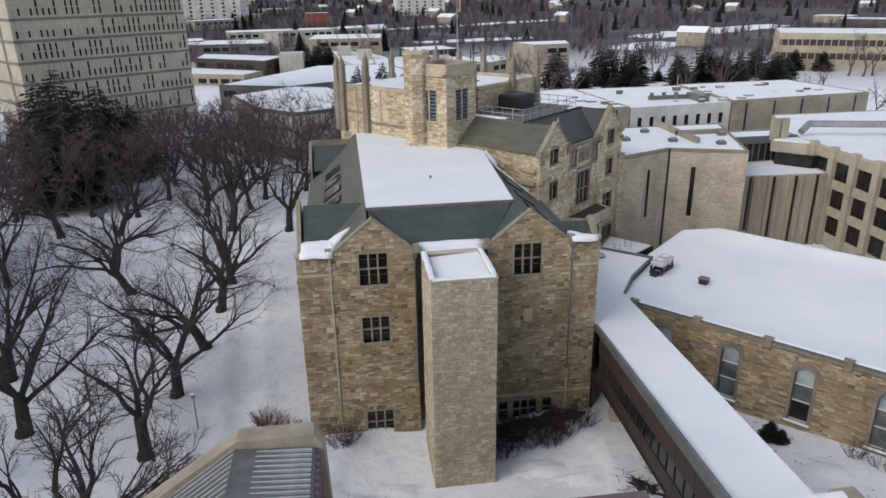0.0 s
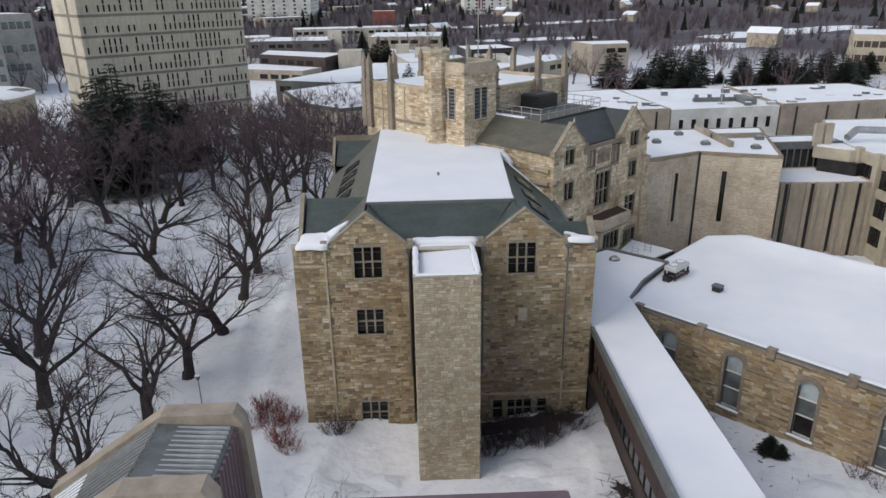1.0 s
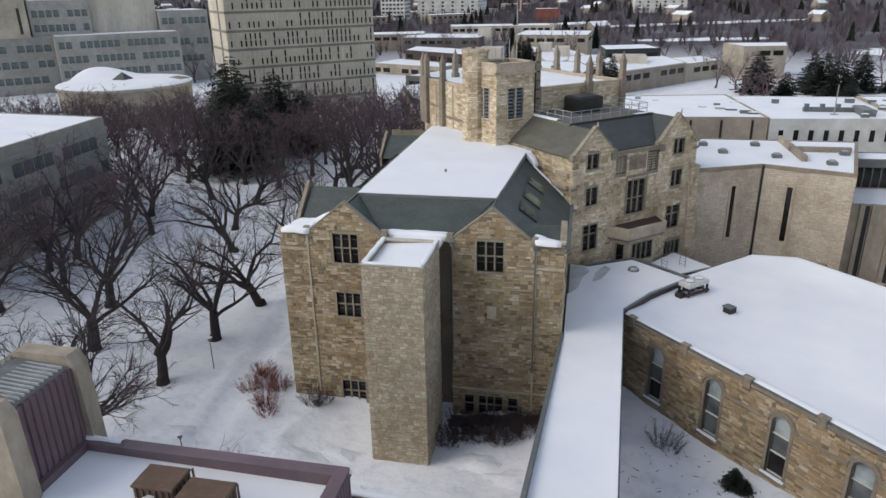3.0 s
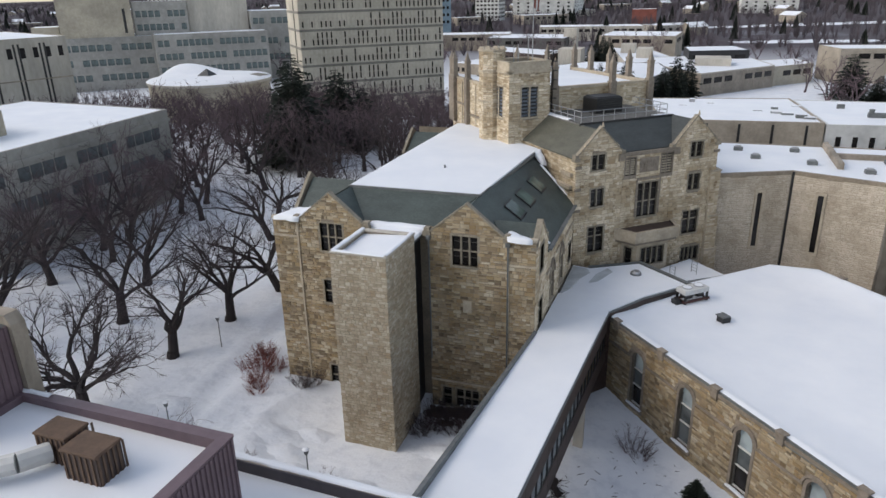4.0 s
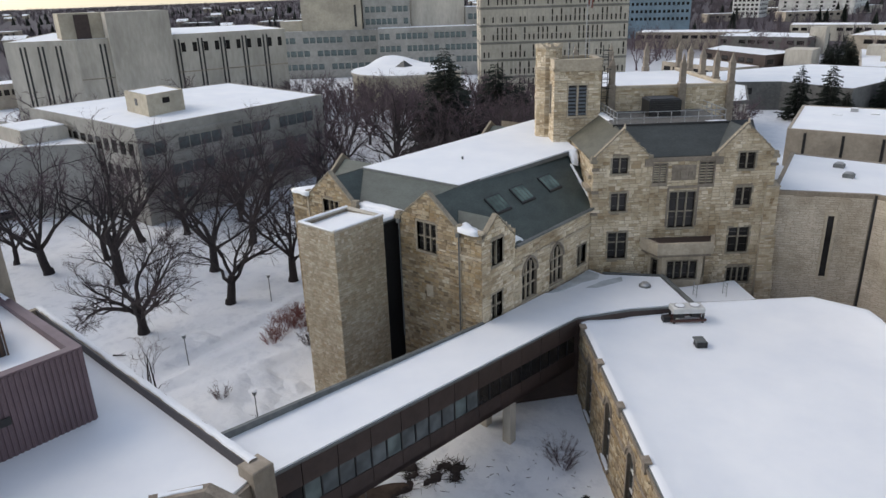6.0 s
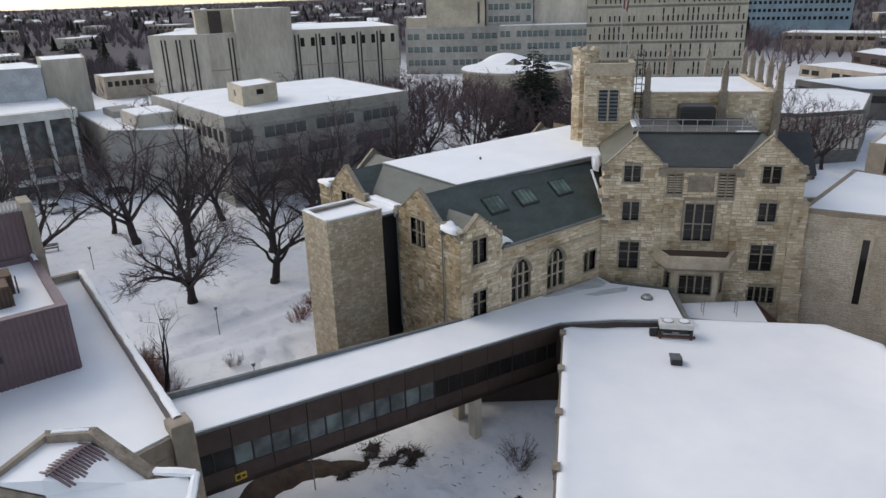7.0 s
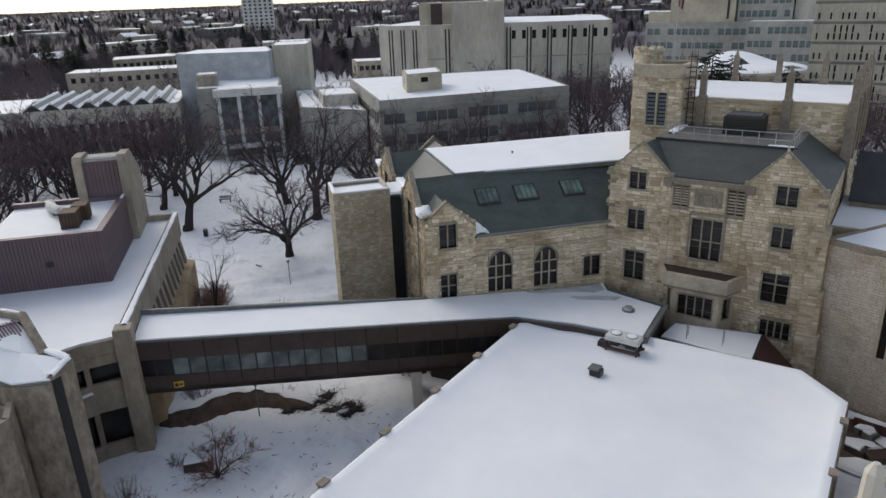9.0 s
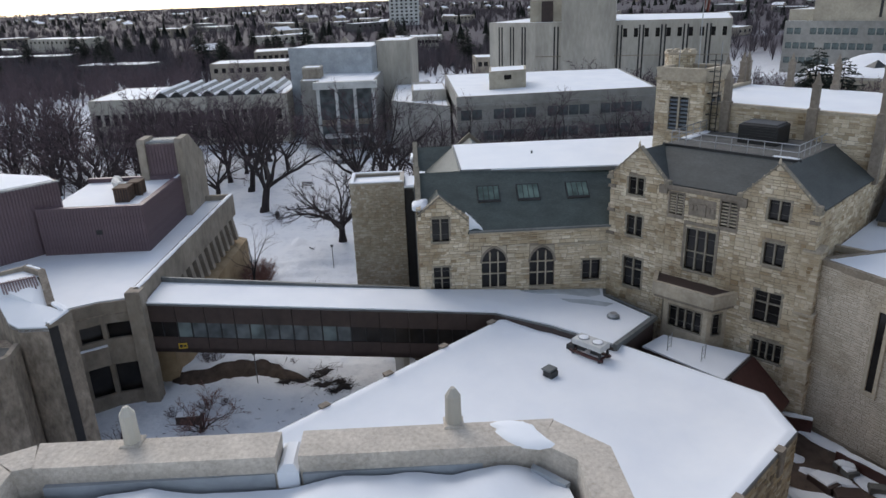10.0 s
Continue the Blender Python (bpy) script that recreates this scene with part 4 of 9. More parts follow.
    wall_panel(bay, ring[1], X_, 3.4, 2.5, 6.95, [hole])
    for p, q in ((ring[0], ring[1]), (ring[2], ring[3])):
        dd = (Vector(q) - Vector(p))
        wall_panel(bay, p, tuple(dd.normalized()), dd.length, 2.5, 6.95, [(0.45, 1.1, 4.75, 6.35)])
    bw = part("bay", bay, TRIM, gb, "canted stone bay below the balcony")
    window(gb, ring[1], X_, hole, 4, 0, 0.1)
    for p, q in ((ring[0], ring[1]), (ring[2], ring[3])):
        dd = (Vector(q) - Vector(p)).normalized()
        window(gb, p, tuple(dd), (0.45, 1.1, 4.75, 6.35), 1, 0, 0.1)
    # railing round the deck
    rl = thing("roof_railing", (5.5, 4, zt), "galvanised steel guard rail round the roof deck", "railing", base=BASE)
    runs = [((0.9, 9.5), (0.9, 3.8)), ((0.9, 3.8), (10.2, 3.8)), ((10.2, 3.8), (10.2, 9.0))]
    for a, b in runs:
        n = max(2, round((Vector(b) - Vector(a)).length / 1.15))
        for i in range(n):
            p = Vector(a).lerp(Vector(b), i / n)
            part("post", Acc().tube((p.x, p.y, zt), (p.x, p.y, zt + 1.0), 0.035, 0.035, 5), STEEL, rl)
        for z in (0.5, 1.0):
            part("rail", Acc().tube((*a, zt + z), (*b, zt + z), 0.035, 0.035, 5), STEEL, rl)
    fan = thing("roof_fan_box", (6.0, 8.0, zt), "black louvred fan housing on the roof deck", "ventilation unit", base=BASE)
    part("housing", Acc().slab(4.6, 7.5, 7.0, 9.3, zt + 0.02, zt + 1.45, 0.06), BLACK, fan)
    part("lid", Acc().slab(4.75, 7.35, 7.15, 9.15, zt + 1.45, zt + 1.55, 0.05), BLACK, fan)
    for i in range(6):
        part("slat", Acc().box(4.7, 7.4, 6.95, 7.0, zt + 0.2 + i * 0.2, zt + 0.27 + i * 0.2), BLACK, fan)


build_gabled_block()


# ---- bell tower with its stair turret ----
def build_tower():
    tw = thing("bell_tower", (-1.5, 11, 9), "square limestone bell tower with louvred openings and a stair turret", "tower", base=BASE)
    u0, u1, v0, v1, zt = -3.6, 0.7, 9.05, 13.2, 21.2
    # openings: two lancets a side
    def face(o, d, w):
        c = w / 2
        return [(c - 0.85, c - 0.08, 17.0, 19.8), (c + 0.08, c + 0.85, 17.0, 19.8)]
    f = Acc()
    sides = (((u0, v0), X_, u1 - u0), ((u1, v0), Y_, v1 - v0), ((u0, v1), (0.0, -1.0), v1 - v0), ((u1, v1), (-1.0, 0.0), u1 - u0))
    for o, d, w in sides:
        wall_panel(f, o, d, w, 9, zt, face(o, d, w))
    wall = part("wall", f, MORTAR, tw)
    for o, d, w in sides[:3]:
        st = Acc()
        rubble(st, o, d, 9 if d == X_ else 12, zt, lambda z: (0, w), [(a - 0.1, b + 0.1, c, e + 0.1) for a, b, c, e in face(o, d, w)], (0.18, 0.33), (0.28, 0.7), (0.012, 0.035))
        part("rubble_facing", st, PALE, wall, "", "stuff")
        for a0, a1, b0, b1 in face(o, d, w):
            s = Acc()
            for q in ((a0 - 0.07, a0, b0, b1), (a1, a1 + 0.07, b0, b1), (a0 - 0.07, a1 + 0.07, b1 - 0.02, b1 + 0.14), (a0 - 0.07, a1 + 0.07, b0 - 0.14, b0)):
                bar(s, o, d, *q, -0.25, 0.05)
            lv = part("louvre_opening", s, TRIM, tw)
            part("backing", bar(Acc(), o, d, a0, a1, b0, b1, -0.3, -0.27), BLACK, lv)
            for i in range(8):
                b = b0 + 0.08 + 0.33 * i
                part("slat", bar(Acc(), o, d, a0, a1, b, b + 0.17, -0.26, -0.05), LOUVRE, lv)
    top = Acc()
    for o, d, w in sides:
        bar(top, o, d, -0.12, w + 0.12, zt - 0.15, zt + 0.08, -0.3, 0.12)
        bar(top, o, d, 0, w, zt + 0.08, zt + 0.75, -0.35, 0.03)
        bar(top, o, d, -0.06, w + 0.06, zt + 0.75, zt + 0.9, -0.42, 0.08)
    pieces("parapet", top, TRIM, tw)
    part("roof", Acc().box(u0 + 0.3, u1 - 0.3, v0 + 0.3, v1 - 0.3, zt - 0.2, zt + 0.2), DECK, tw)
    # octagonal turret
    tur = Acc()
    c = (-3.55, 12.7)

    def octa(r, z0, z1):
        ring = [(c[0] + r * math.cos(radians(22.5 + 45 * i)), c[1] + r * math.sin(radians(22.5 + 45 * i))) for i in range(8)]
        return ring, z0, z1
    tur.prism(*octa(1.25, 9, 22.9))
    t = part("turret", tur, MORTAR, tw)
    st = Acc()
    ring = octa(1.25, 0, 0)[0]
    for p, q in zip(ring, ring[1:] + ring[:1]):
        dd = Vector(q) - Vector(p)
        rubble(st, p, tuple(dd.normalized()), 12, 22.9, lambda z: (0, dd.length), (), (0.18, 0.33), (0.25, 0.5), (0.01, 0.03))
    part("rubble_facing", st, PALE, t, "", "stuff")
    band = Acc()
    for z in (18.2, 21.0, 22.9):
        band.prism(*octa(1.36, z, z + 0.18))
    pieces("string_course", band, TRIM, t)
    mer = Acc()
    for i in range(8):
        a = radians(45 * i)
        mer.tube((c[0] + 1.05 * math.cos(a), c[1] + 1.05 * math.sin(a), 23.08), (c[0] + 1.05 * math.cos(a), c[1] + 1.05 * math.sin(a), 23.25), 0.3, 0.28, 4)
    pieces("merlon", mer, TRIM, t)
    # ladder and cage at the corner, flag pole, aerials
    ld = thing("caged_ladder", (1.0, 10, 15), "black steel ladder with safety cage on the tower corner", "ladder", base=BASE)
    for k in (0.95, 1.45):
        part("rail", Acc().tube((k, 9.9, 17.0), (k, 9.9, 23.2), 0.04, 0.04, 5), BLACK, ld)
    for i in range(14):
        part("rung", Acc().tube((0.95, 9.9, 17.3 + i * 0.42), (1.45, 9.9, 17.3 + i * 0.42), 0.025, 0.025, 4), BLACK, ld)
    for i in range(6):
        z = 18.5 + i * 0.85
        a = Acc()
        for p, q in zip(((0.8, 9.9), (0.8, 9.3), (1.6, 9.3), (1.6, 9.9)), ((0.8, 9.3), (1.6, 9.3), (1.6, 9.9))):
            a.tube((*p, z), (*q, z), 0.03, 0.03, 4)
        part("hoop", a, BLACK, ld)
    fx, fy, fz = -0.6, 10.2, 28.0
    fl = thing("limp_flag", (fx, fy, fz - 1.5), "limp red and white flag hanging from the tower mast", "flag", base=BASE)
    for k0, k1, mat, name in ((0, 3, REDBRICK, "red_band"), (3, 6, WHITE, "white_band"), (6, 9, REDBRICK, "red_band")):
        acc = Acc()
        for k in range(k0, k1 + 1):
            e = k / 9
            fold = 0.12 * math.sin(k * 1.9)
            acc.v += [(fx + 0.06 + 0.5 * e, fy + fold, fz - 0.5 * e), (fx + 0.06 + 0.36 * e, fy + fold * 1.3, fz - 1.3 - 0.35 * e)]
        m = k1 - k0 + 1
        n = len(acc.v)
        acc.v += [(x, y + 0.03, z) for x, y, z in acc.v]
        for k in range(m - 1):
            a = 2 * k
            acc.f += [(a, a + 2, a + 3, a + 1), (n + a + 1, n + a + 3, n + a + 2, n + a), (a, n + a, n + a + 2, a + 2), (a + 1, a + 3, n + a + 3, n + a + 1)]
        part(name, acc, mat, fl)
    for x, y, h in ((-0.6, 10.2, 8.0), (-2.2, 10.0, 2.2), (0.2, 12.5, 2.6), (-1.2, 12.8, 1.8)):
        m = thing("roof_mast", (x, y, zt + 0.2), "thin steel mast on the tower roof", "mast", "roof masts", base=BASE)
        part("pole", Acc().tube((x, y, zt + 0.2), (x, y, zt + 0.2 + h), 0.05, 0.03, 5), STEEL, m)
        part("foot", Acc().box(x - 0.3, x + 0.3, y - 0.3, y + 0.3, zt + 0.2, zt + 0.32), STEEL, m)


build_tower()


# ---- great hall behind, with buttress pinnacles ----
def build_hall():
    hl = thing("great_hall", (5.3, 17.5, 5), "tall limestone hall with parapet and slender buttress pinnacles", "building", base=BASE)
    u0, u1, v0, v1, zt = -2.6, 13.2, 10.5, 24.8, 19.2
    wall = part("wall", Acc().prism([(u0, v0), (u1, v0), (u1, v1), (u0, v1)], 2, zt - 0.6), MORTAR, hl)
    sides = (((u0, v0), X_, u1 - u0, 15.0), ((u1, v0), Y_, v1 - v0, 8.0), ((u0, v1), (0.0, -1.0), v1 - v0, 9.0))
    for o, d, w, zb in sides:
        st = Acc()
        rubble(st, o, d, zb, zt - 0.05, lambda z: (0, w), (), (0.2, 0.36), (0.3, 0.85), (0.01, 0.03))
        part("rubble_facing", st, PALE, wall, "", "stuff")
        t = Acc()
        bar(t, o, d, 0, w, zt - 0.6, zt, -0.35, 0)
        bar(t, o, d, -0.05, w + 0.05, zt, zt + 0.16, -0.42, 0.07)
        pieces("parapet", t, TRIM, hl)
    part("roof_snow", Acc().box(u0 + 0.4, u1 - 0.4, v0 + 0.4, v1 - 0.1, zt - 0.7, zt - 0.15), SNOW, hl)
    pins = [(u0 - 0.1, v) for v in (20.4, 23.9)] + [(u, v0 - 0.1) for u in (2.0, 8.6)] + [(u1, v0), (u1, v0 + 3.6), (u1, v0 + 7.2), (u1, v0 + 10.8), (u0, v1), (u1, v1), (9.5, v1), (5.5, v1), (1.5, v1)]
    for u, v in pins:
        a = Acc()
        a.slab(u - 0.34, u + 0.34, v - 0.34, v + 0.34, 14.5, 19.6, 0.1)
        a.slab(u - 0.25, u + 0.25, v - 0.25, v + 0.25, 19.6, 21.3, 0.12)
        a.prism([(u - 0.29, v - 0.29), (u + 0.29, v - 0.29), (u + 0.29, v + 0.29), (u - 0.29, v + 0.29)], 21.15, 21.3)
        n = len(a.v)
        a.v += [(u - 0.22, v - 0.22, 21.3), (u + 0.22, v - 0.22, 21.3), (u + 0.22, v + 0.22, 21.3), (u - 0.22, v + 0.22, 21.3), (u, v, 22.25)]
        a.f += [(n, n + 1, n + 4), (n + 1, n + 2, n + 4), (n + 2, n + 3, n + 4), (n + 3, n, n + 4)]
        part("pinnacle", a, MOULD, hl)
    tr = Acc()
    for z0, z1, v in ((14.2, 19.0, 22.2), (14.2, 19.0, 18.7)):
        bar(tr, (u0, v), (0.0, -1.0), 0, 0.25, z0, z1, 0, 0.1)
    pieces("drain_pipe", tr, TRIM, hl)
    md = Acc()
    for q in ((0.3, 3.9, 16.5, 16.72), (3.9, 4.12, 15.6, 16.72), (4.12, 11.4, 15.6, 15.82)):
        bar(md, (u0, v1), (0.0, -1.0), *q, 0, 0.16)
    pieces("string_course", md, MOULD, hl)
    # lower slate roofs and parapets on the far side
    low = thing("side_block", (17, 12, -1), "low limestone block with slate roof and snowy ledges", "building", base=BASE)
    part("wall", Acc().box(13.3, 19.0, 4.0, 14.0, -1, 11.2), MORTAR, low)
    st = Acc()
    rubble(st, (13.3, 4.0), X_, 3, 11.2, lambda z: (0, 5.7))
    part("rubble_facing", st, PALE, low, "", "stuff")
    part("parapet", Acc().box(13.3, 19.0, 3.95, 4.25, 11.2, 11.6), TRIM, low)
    part("roof_snow", Acc().box(13.4, 18.9, 4.3, 14.0, 11.2, 11.4), SNOW, low)
    part("roof_slope", Acc().sheet([(13.9, 14.0, 15.2), (13.9, 10.5, 12.0), (17.4, 10.5, 12.0), (17.4, 14.0, 15.2)], 0.2), SLATE_DARK, low)
    part("roof_slope", Acc().sheet([(13.9, 17.5, 12.0), (13.9, 14.0, 15.2), (17.4, 14.0, 15.2), (17.4, 17.5, 12.0)], 0.2), SLATE_DARK, low)
    part("end_wall", Acc().add([(17.3, 10.6, 0), (17.3, 17.4, 0), (17.3, 17.4, 12.0), (17.3, 14.0, 15.0), (17.3, 10.6, 12.0)], [(0, 1, 2, 3, 4)]).box(14, 17.2, 10.7, 17.3, -1, 12.0), MORTAR, low)


build_hall()


# ---- lecture hall with the wide snow roof ----
def build_lecture_hall():
    lh = thing("lecture_hall", (6, -22, -1.6), "single-storey tan stone hall with arched windows under a wide snowy roof", "building", base=BASE)
    u0, u1, z = -4.65, 16.7, 5.25
    ring = [(u0, -46), (u1, -46), (u1, -9.65), (13.85, -7.0), (-2.2, -7.5), (u0, -9.95)]
    body = Acc()
    holes = [(c - 0.64, c + 0.64, -0.35, 4.0) for c in (3.55 + 5.03 * i for i in range(7))]
    o, d = (u0, -9.95), (0.0, -1.0)
    wall_panel(body, o, d, 36.05, -2.2, z - 0.1, holes, 0.35)
    for p, q in zip(ring, ring[1:]):
        dd = Vector(q) - Vector(p)
        wall_panel(body, p, tuple(dd.normalized()), dd.length, -2.2, z - 0.1)
    dd = Vector(ring[5]) - Vector(ring[4])
    wall_panel(body, ring[4], tuple(dd.normalized()), dd.length, -2.2, z - 0.1)
    wall = part("wall", body, MORTAR, lh)
    st = Acc()
    rubble(st, o, d, -2.0, z - 0.35, lambda q: (0, 30), [(a - 0.22, b + 0.22, c - 0.15, e + 0.2) for a, b, c, e in holes], (0.16, 0.30), (0.25, 0.7))
    part("rubble_facing", st, TAN, wall, "tan rubble stones", "stuff")
    st = Acc()
    p, q = ring[2], ring[3]
    rubble(st, (u1, -46), Y_, -1.5, z - 0.2, lambda q: (10, 36.3))
    dd = Vector(q) - Vector(p)
    rubble(st, p, tuple(dd.normalized()), -1.5, z - 0.2, lambda q: (0, dd.length))
    part("rubble_facing", st, TAN, wall, "", "stuff")
    for a0, a1, b0, b1 in holes[:6]:
        c, half, spring = (a0 + a1) / 2, 0.64, 3.36
        s = Acc()
        for q in ((a0 - 0.2, a0, b0, spring), (a1, a1 + 0.2, b0, spring)):
            bar(s, o, d, *q, -0.3, 0.03)
        hood = Acc()
        n = 12
        for i in range(n):
            t0, t1 = math.pi * i / n, math.pi * (i + 1) / n
            for acc, r0, r1, k in ((s, half, half + 0.22, 0.04), (hood, half + 0.23, half + 0.38, 0.12)):
                pts = [(c - r * math.cos(t), spring + r * math.sin(t)) for r, t in ((r0, t0), (r0, t1), (r1, t1), (r1, t0))]
                acc.add([(o[0], o[1] - a, b) for a, b in pts] + [(o[0] - k, o[1] - a, b) for a, b in pts], [(4, 5, 6, 7), (0, 1, 5, 4), (1, 2, 6, 5), (2, 3, 7, 6), (3, 0, 4, 7)])
            inner = [(c - half * math.cos(t), spring + half * math.sin(t)) for t in (t0, t1)]
            s.add([(o[0] + e, o[1] - a, b) for e in (-0.04, 0.3) for a, b in inner], [(0, 1, 3, 2)])
        w = part("window", s, MOULD, lh)
        pieces("voussoir", hood, MOULD, w)
        # sky reflection is painted as pane colour, palest at the top
        part("upper_pane", bar(Acc(), o, d, a0, a1, 2.55, b1, -0.33, -0.3), GLASS_SKY_REFLECT, w, "upper pane with a pale blue-grey sky reflection in its colour")
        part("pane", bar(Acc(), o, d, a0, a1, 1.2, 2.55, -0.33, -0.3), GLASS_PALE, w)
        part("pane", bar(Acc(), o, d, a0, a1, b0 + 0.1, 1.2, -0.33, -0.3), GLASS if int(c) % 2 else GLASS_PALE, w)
        for b in (2.5, 1.2, b0 + 0.05):
            part("transom", bar(Acc(), o, d, a0, a1, b, b + 0.08, -0.295, -0.2), WHITE, w)
        for a in (a0, a1 - 0.07):
            part("jamb", bar(Acc(), o, d, a, a + 0.07, b0, spring, -0.295, -0.2), FRAME, w)
        sill = part("sill", bar(Acc(), o, d, a0 - 0.3, a1 + 0.3, b0 - 0.2, b0, -0.3, 0.16), MOULD, w)
        sn = Acc()
        q0, q1 = (o[0] - 0.05, o[1] - a0 + 0.2, b0), (o[0] - 0.05, o[1] - a1 - 0.2, b0)
        snow_strip(sn, along(q0, q1, 5), 0.28, 0.1)
        part("sill_snow", sn, SNOW, sill)
    tr = Acc()
    for i in range(-1, 7):
        c = 3.55 + 5.03 * i
        bar(tr, o, d, max(0, c + 0.98), c + 5.03 - 0.98, 3.36, 3.52, 0, 0.12)
    bar(tr, o, d, 0, 36, z - 0.3, z - 0.1, -0.3, 0.07)
    pieces("string_course", tr, MOULD, lh)
    for i in range(8):
        a = 0.9 + 5.03 * i
        pil = Acc()
        bar(pil, o, d, a - 0.26, a + 0.26, z - 0.5, z - 0.1, 0, 0.14)
        bar(pil, o, d, a - 0.26, a + 0.26, z - 0.1, z + 0.17, -0.2, 0.18)
        bar(pil, o, d, a - 0.32, a + 0.32, z + 0.17, z + 0.25, -0.22, 0.22)
        part("corbel", pil, MOULD, lh)
    for i in range(6):
        v = -12.0 - 5.12 * i
        part("pilaster", Acc().box(u1 - 0.25, u1 + 0.18, v - 0.3, v + 0.3, z - 1.4, z + 0.22), MOULD, lh)
    part("flat_roof", Acc().prism(ring, z - 0.75, z - 0.6), LEAD, lh)
    n = len(ring)
    for i in range(n):
        p, q = Vector(ring[i]), Vector(ring[(i + 1) % n])
        e = (q - p).normalized()
        m = Vector((-e.y, e.x)) * 0.3
        part("parapet", Acc().prism([tuple(p), tuple(q), tuple(q + m - e * 0.3), tuple(p + m + e * 0.3)], z - 0.6, z + 0.06), LEAD, lh)
    # gently crowned snow
    acc = Acc()
    inner = [(u0 + 0.05, -45.9), (u1 - 0.05, -45.9), (u1 - 0.05, -9.68), (13.83, -7.07), (-2.18, -7.57), (u0 + 0.05, -9.97)]
    n = len(inner)
    cx, cy = 6.0, -22.0
    rings = [inner] + [[(cx + (x - cx) * (1 - k), cy + (y - cy) * (1 - k * 0.6)) for x, y in inner] for k in (0.02, 0.05, 0.12, 0.5)]
    for r, zz in zip(rings, (z + 0.07, z + 0.15, z + 0.02, z - 0.2, z - 0.26)):
        acc.v += [(x, y, zz) for x, y in r]
    for k in range(4):
        for i in range(n):
            j = (i + 1) % n
            acc.f.append((k * n + i, k * n + j, (k + 1) * n + j, (k + 1) * n + i))
    acc.f.append(tuple(range(4 * n, 5 * n)))
    ob = part("roof_snow", acc, SNOW, lh, "smooth unbroken snow on the roof")
    for p in ob.data.polygons:
        p.use_smooth = True
    # roof gear
    cu, cv = 3.2, -9.6
    zz = z - 0.46
    ch = thing("rooftop_chiller", (cu, cv, zz), "pale rooftop chiller on a red steel stand in the snow", "chiller", base=BASE)
    part("case", Acc().slab(cu - 1.15, cu + 1.15, cv - 0.55, cv + 0.55, zz + 1.0, zz + 1.4, 0.06), WHITE, ch)
    for k in (-0.55, 0.55):
        part("fan", Acc().tube((cu + k, cv, zz + 1.4), (cu + k, cv, zz + 1.46), 0.4, 0.4, 14), STEEL, ch)
        part("snow_cap", Acc().tube((cu + k, cv, zz + 1.46), (cu + k, cv, zz + 1.5), 0.34, 0.2, 12), SNOW, ch)
        part("coil", Acc().slab(cu + k - 0.3, cu + k + 0.3, cv - 0.36, cv + 0.36, zz + 0.6, zz + 1.0, 0.05), BLACK, ch)
    for a in (-1.05, 1.05):
        for b in (-0.48, 0.48):
            part("leg", Acc().box(cu + a - 0.07, cu + a + 0.07, cv + b - 0.07, cv + b + 0.07, zz + 0.0, zz + 1.0), BLACK, ch)
    for b in (-0.48, 0.48):
        part("beam", Acc().box(cu - 1.3, cu + 1.3, cv + b - 0.08, cv + b + 0.08, zz + 0.34, zz + 0.5), REDBROWN, ch)
    for a in (-1.05, 1.05):
        part("cross_beam", Acc().box(cu + a - 0.06, cu + a + 0.06, cv - 0.5, cv + 0.5, zz + 0.37, zz + 0.47), REDBROWN, ch)
    part("control_box", Acc().slab(cu - 1.75, cu - 1.2, cv - 0.3, cv + 0.3, zz + 0.05, zz + 0.62, 0.04), BLACK, ch)
    u, v = 2.82, -13.5
    zz = z - 0.3
    vt = thing("roof_vent", (u, v, zz), "small black roof vent in the snow", "roof vent", base=BASE)
    part("case", Acc().slab(u - 0.36, u + 0.36, v - 0.33, v + 0.33, zz, zz + 0.5, 0.06), BLACK, vt)
    part("hood", Acc().slab(u - 0.46, u + 0.26, v - 0.4, v + 0.4, zz + 0.5, zz + 0.6, 0.04), LEAD, vt)


build_lecture_hall()


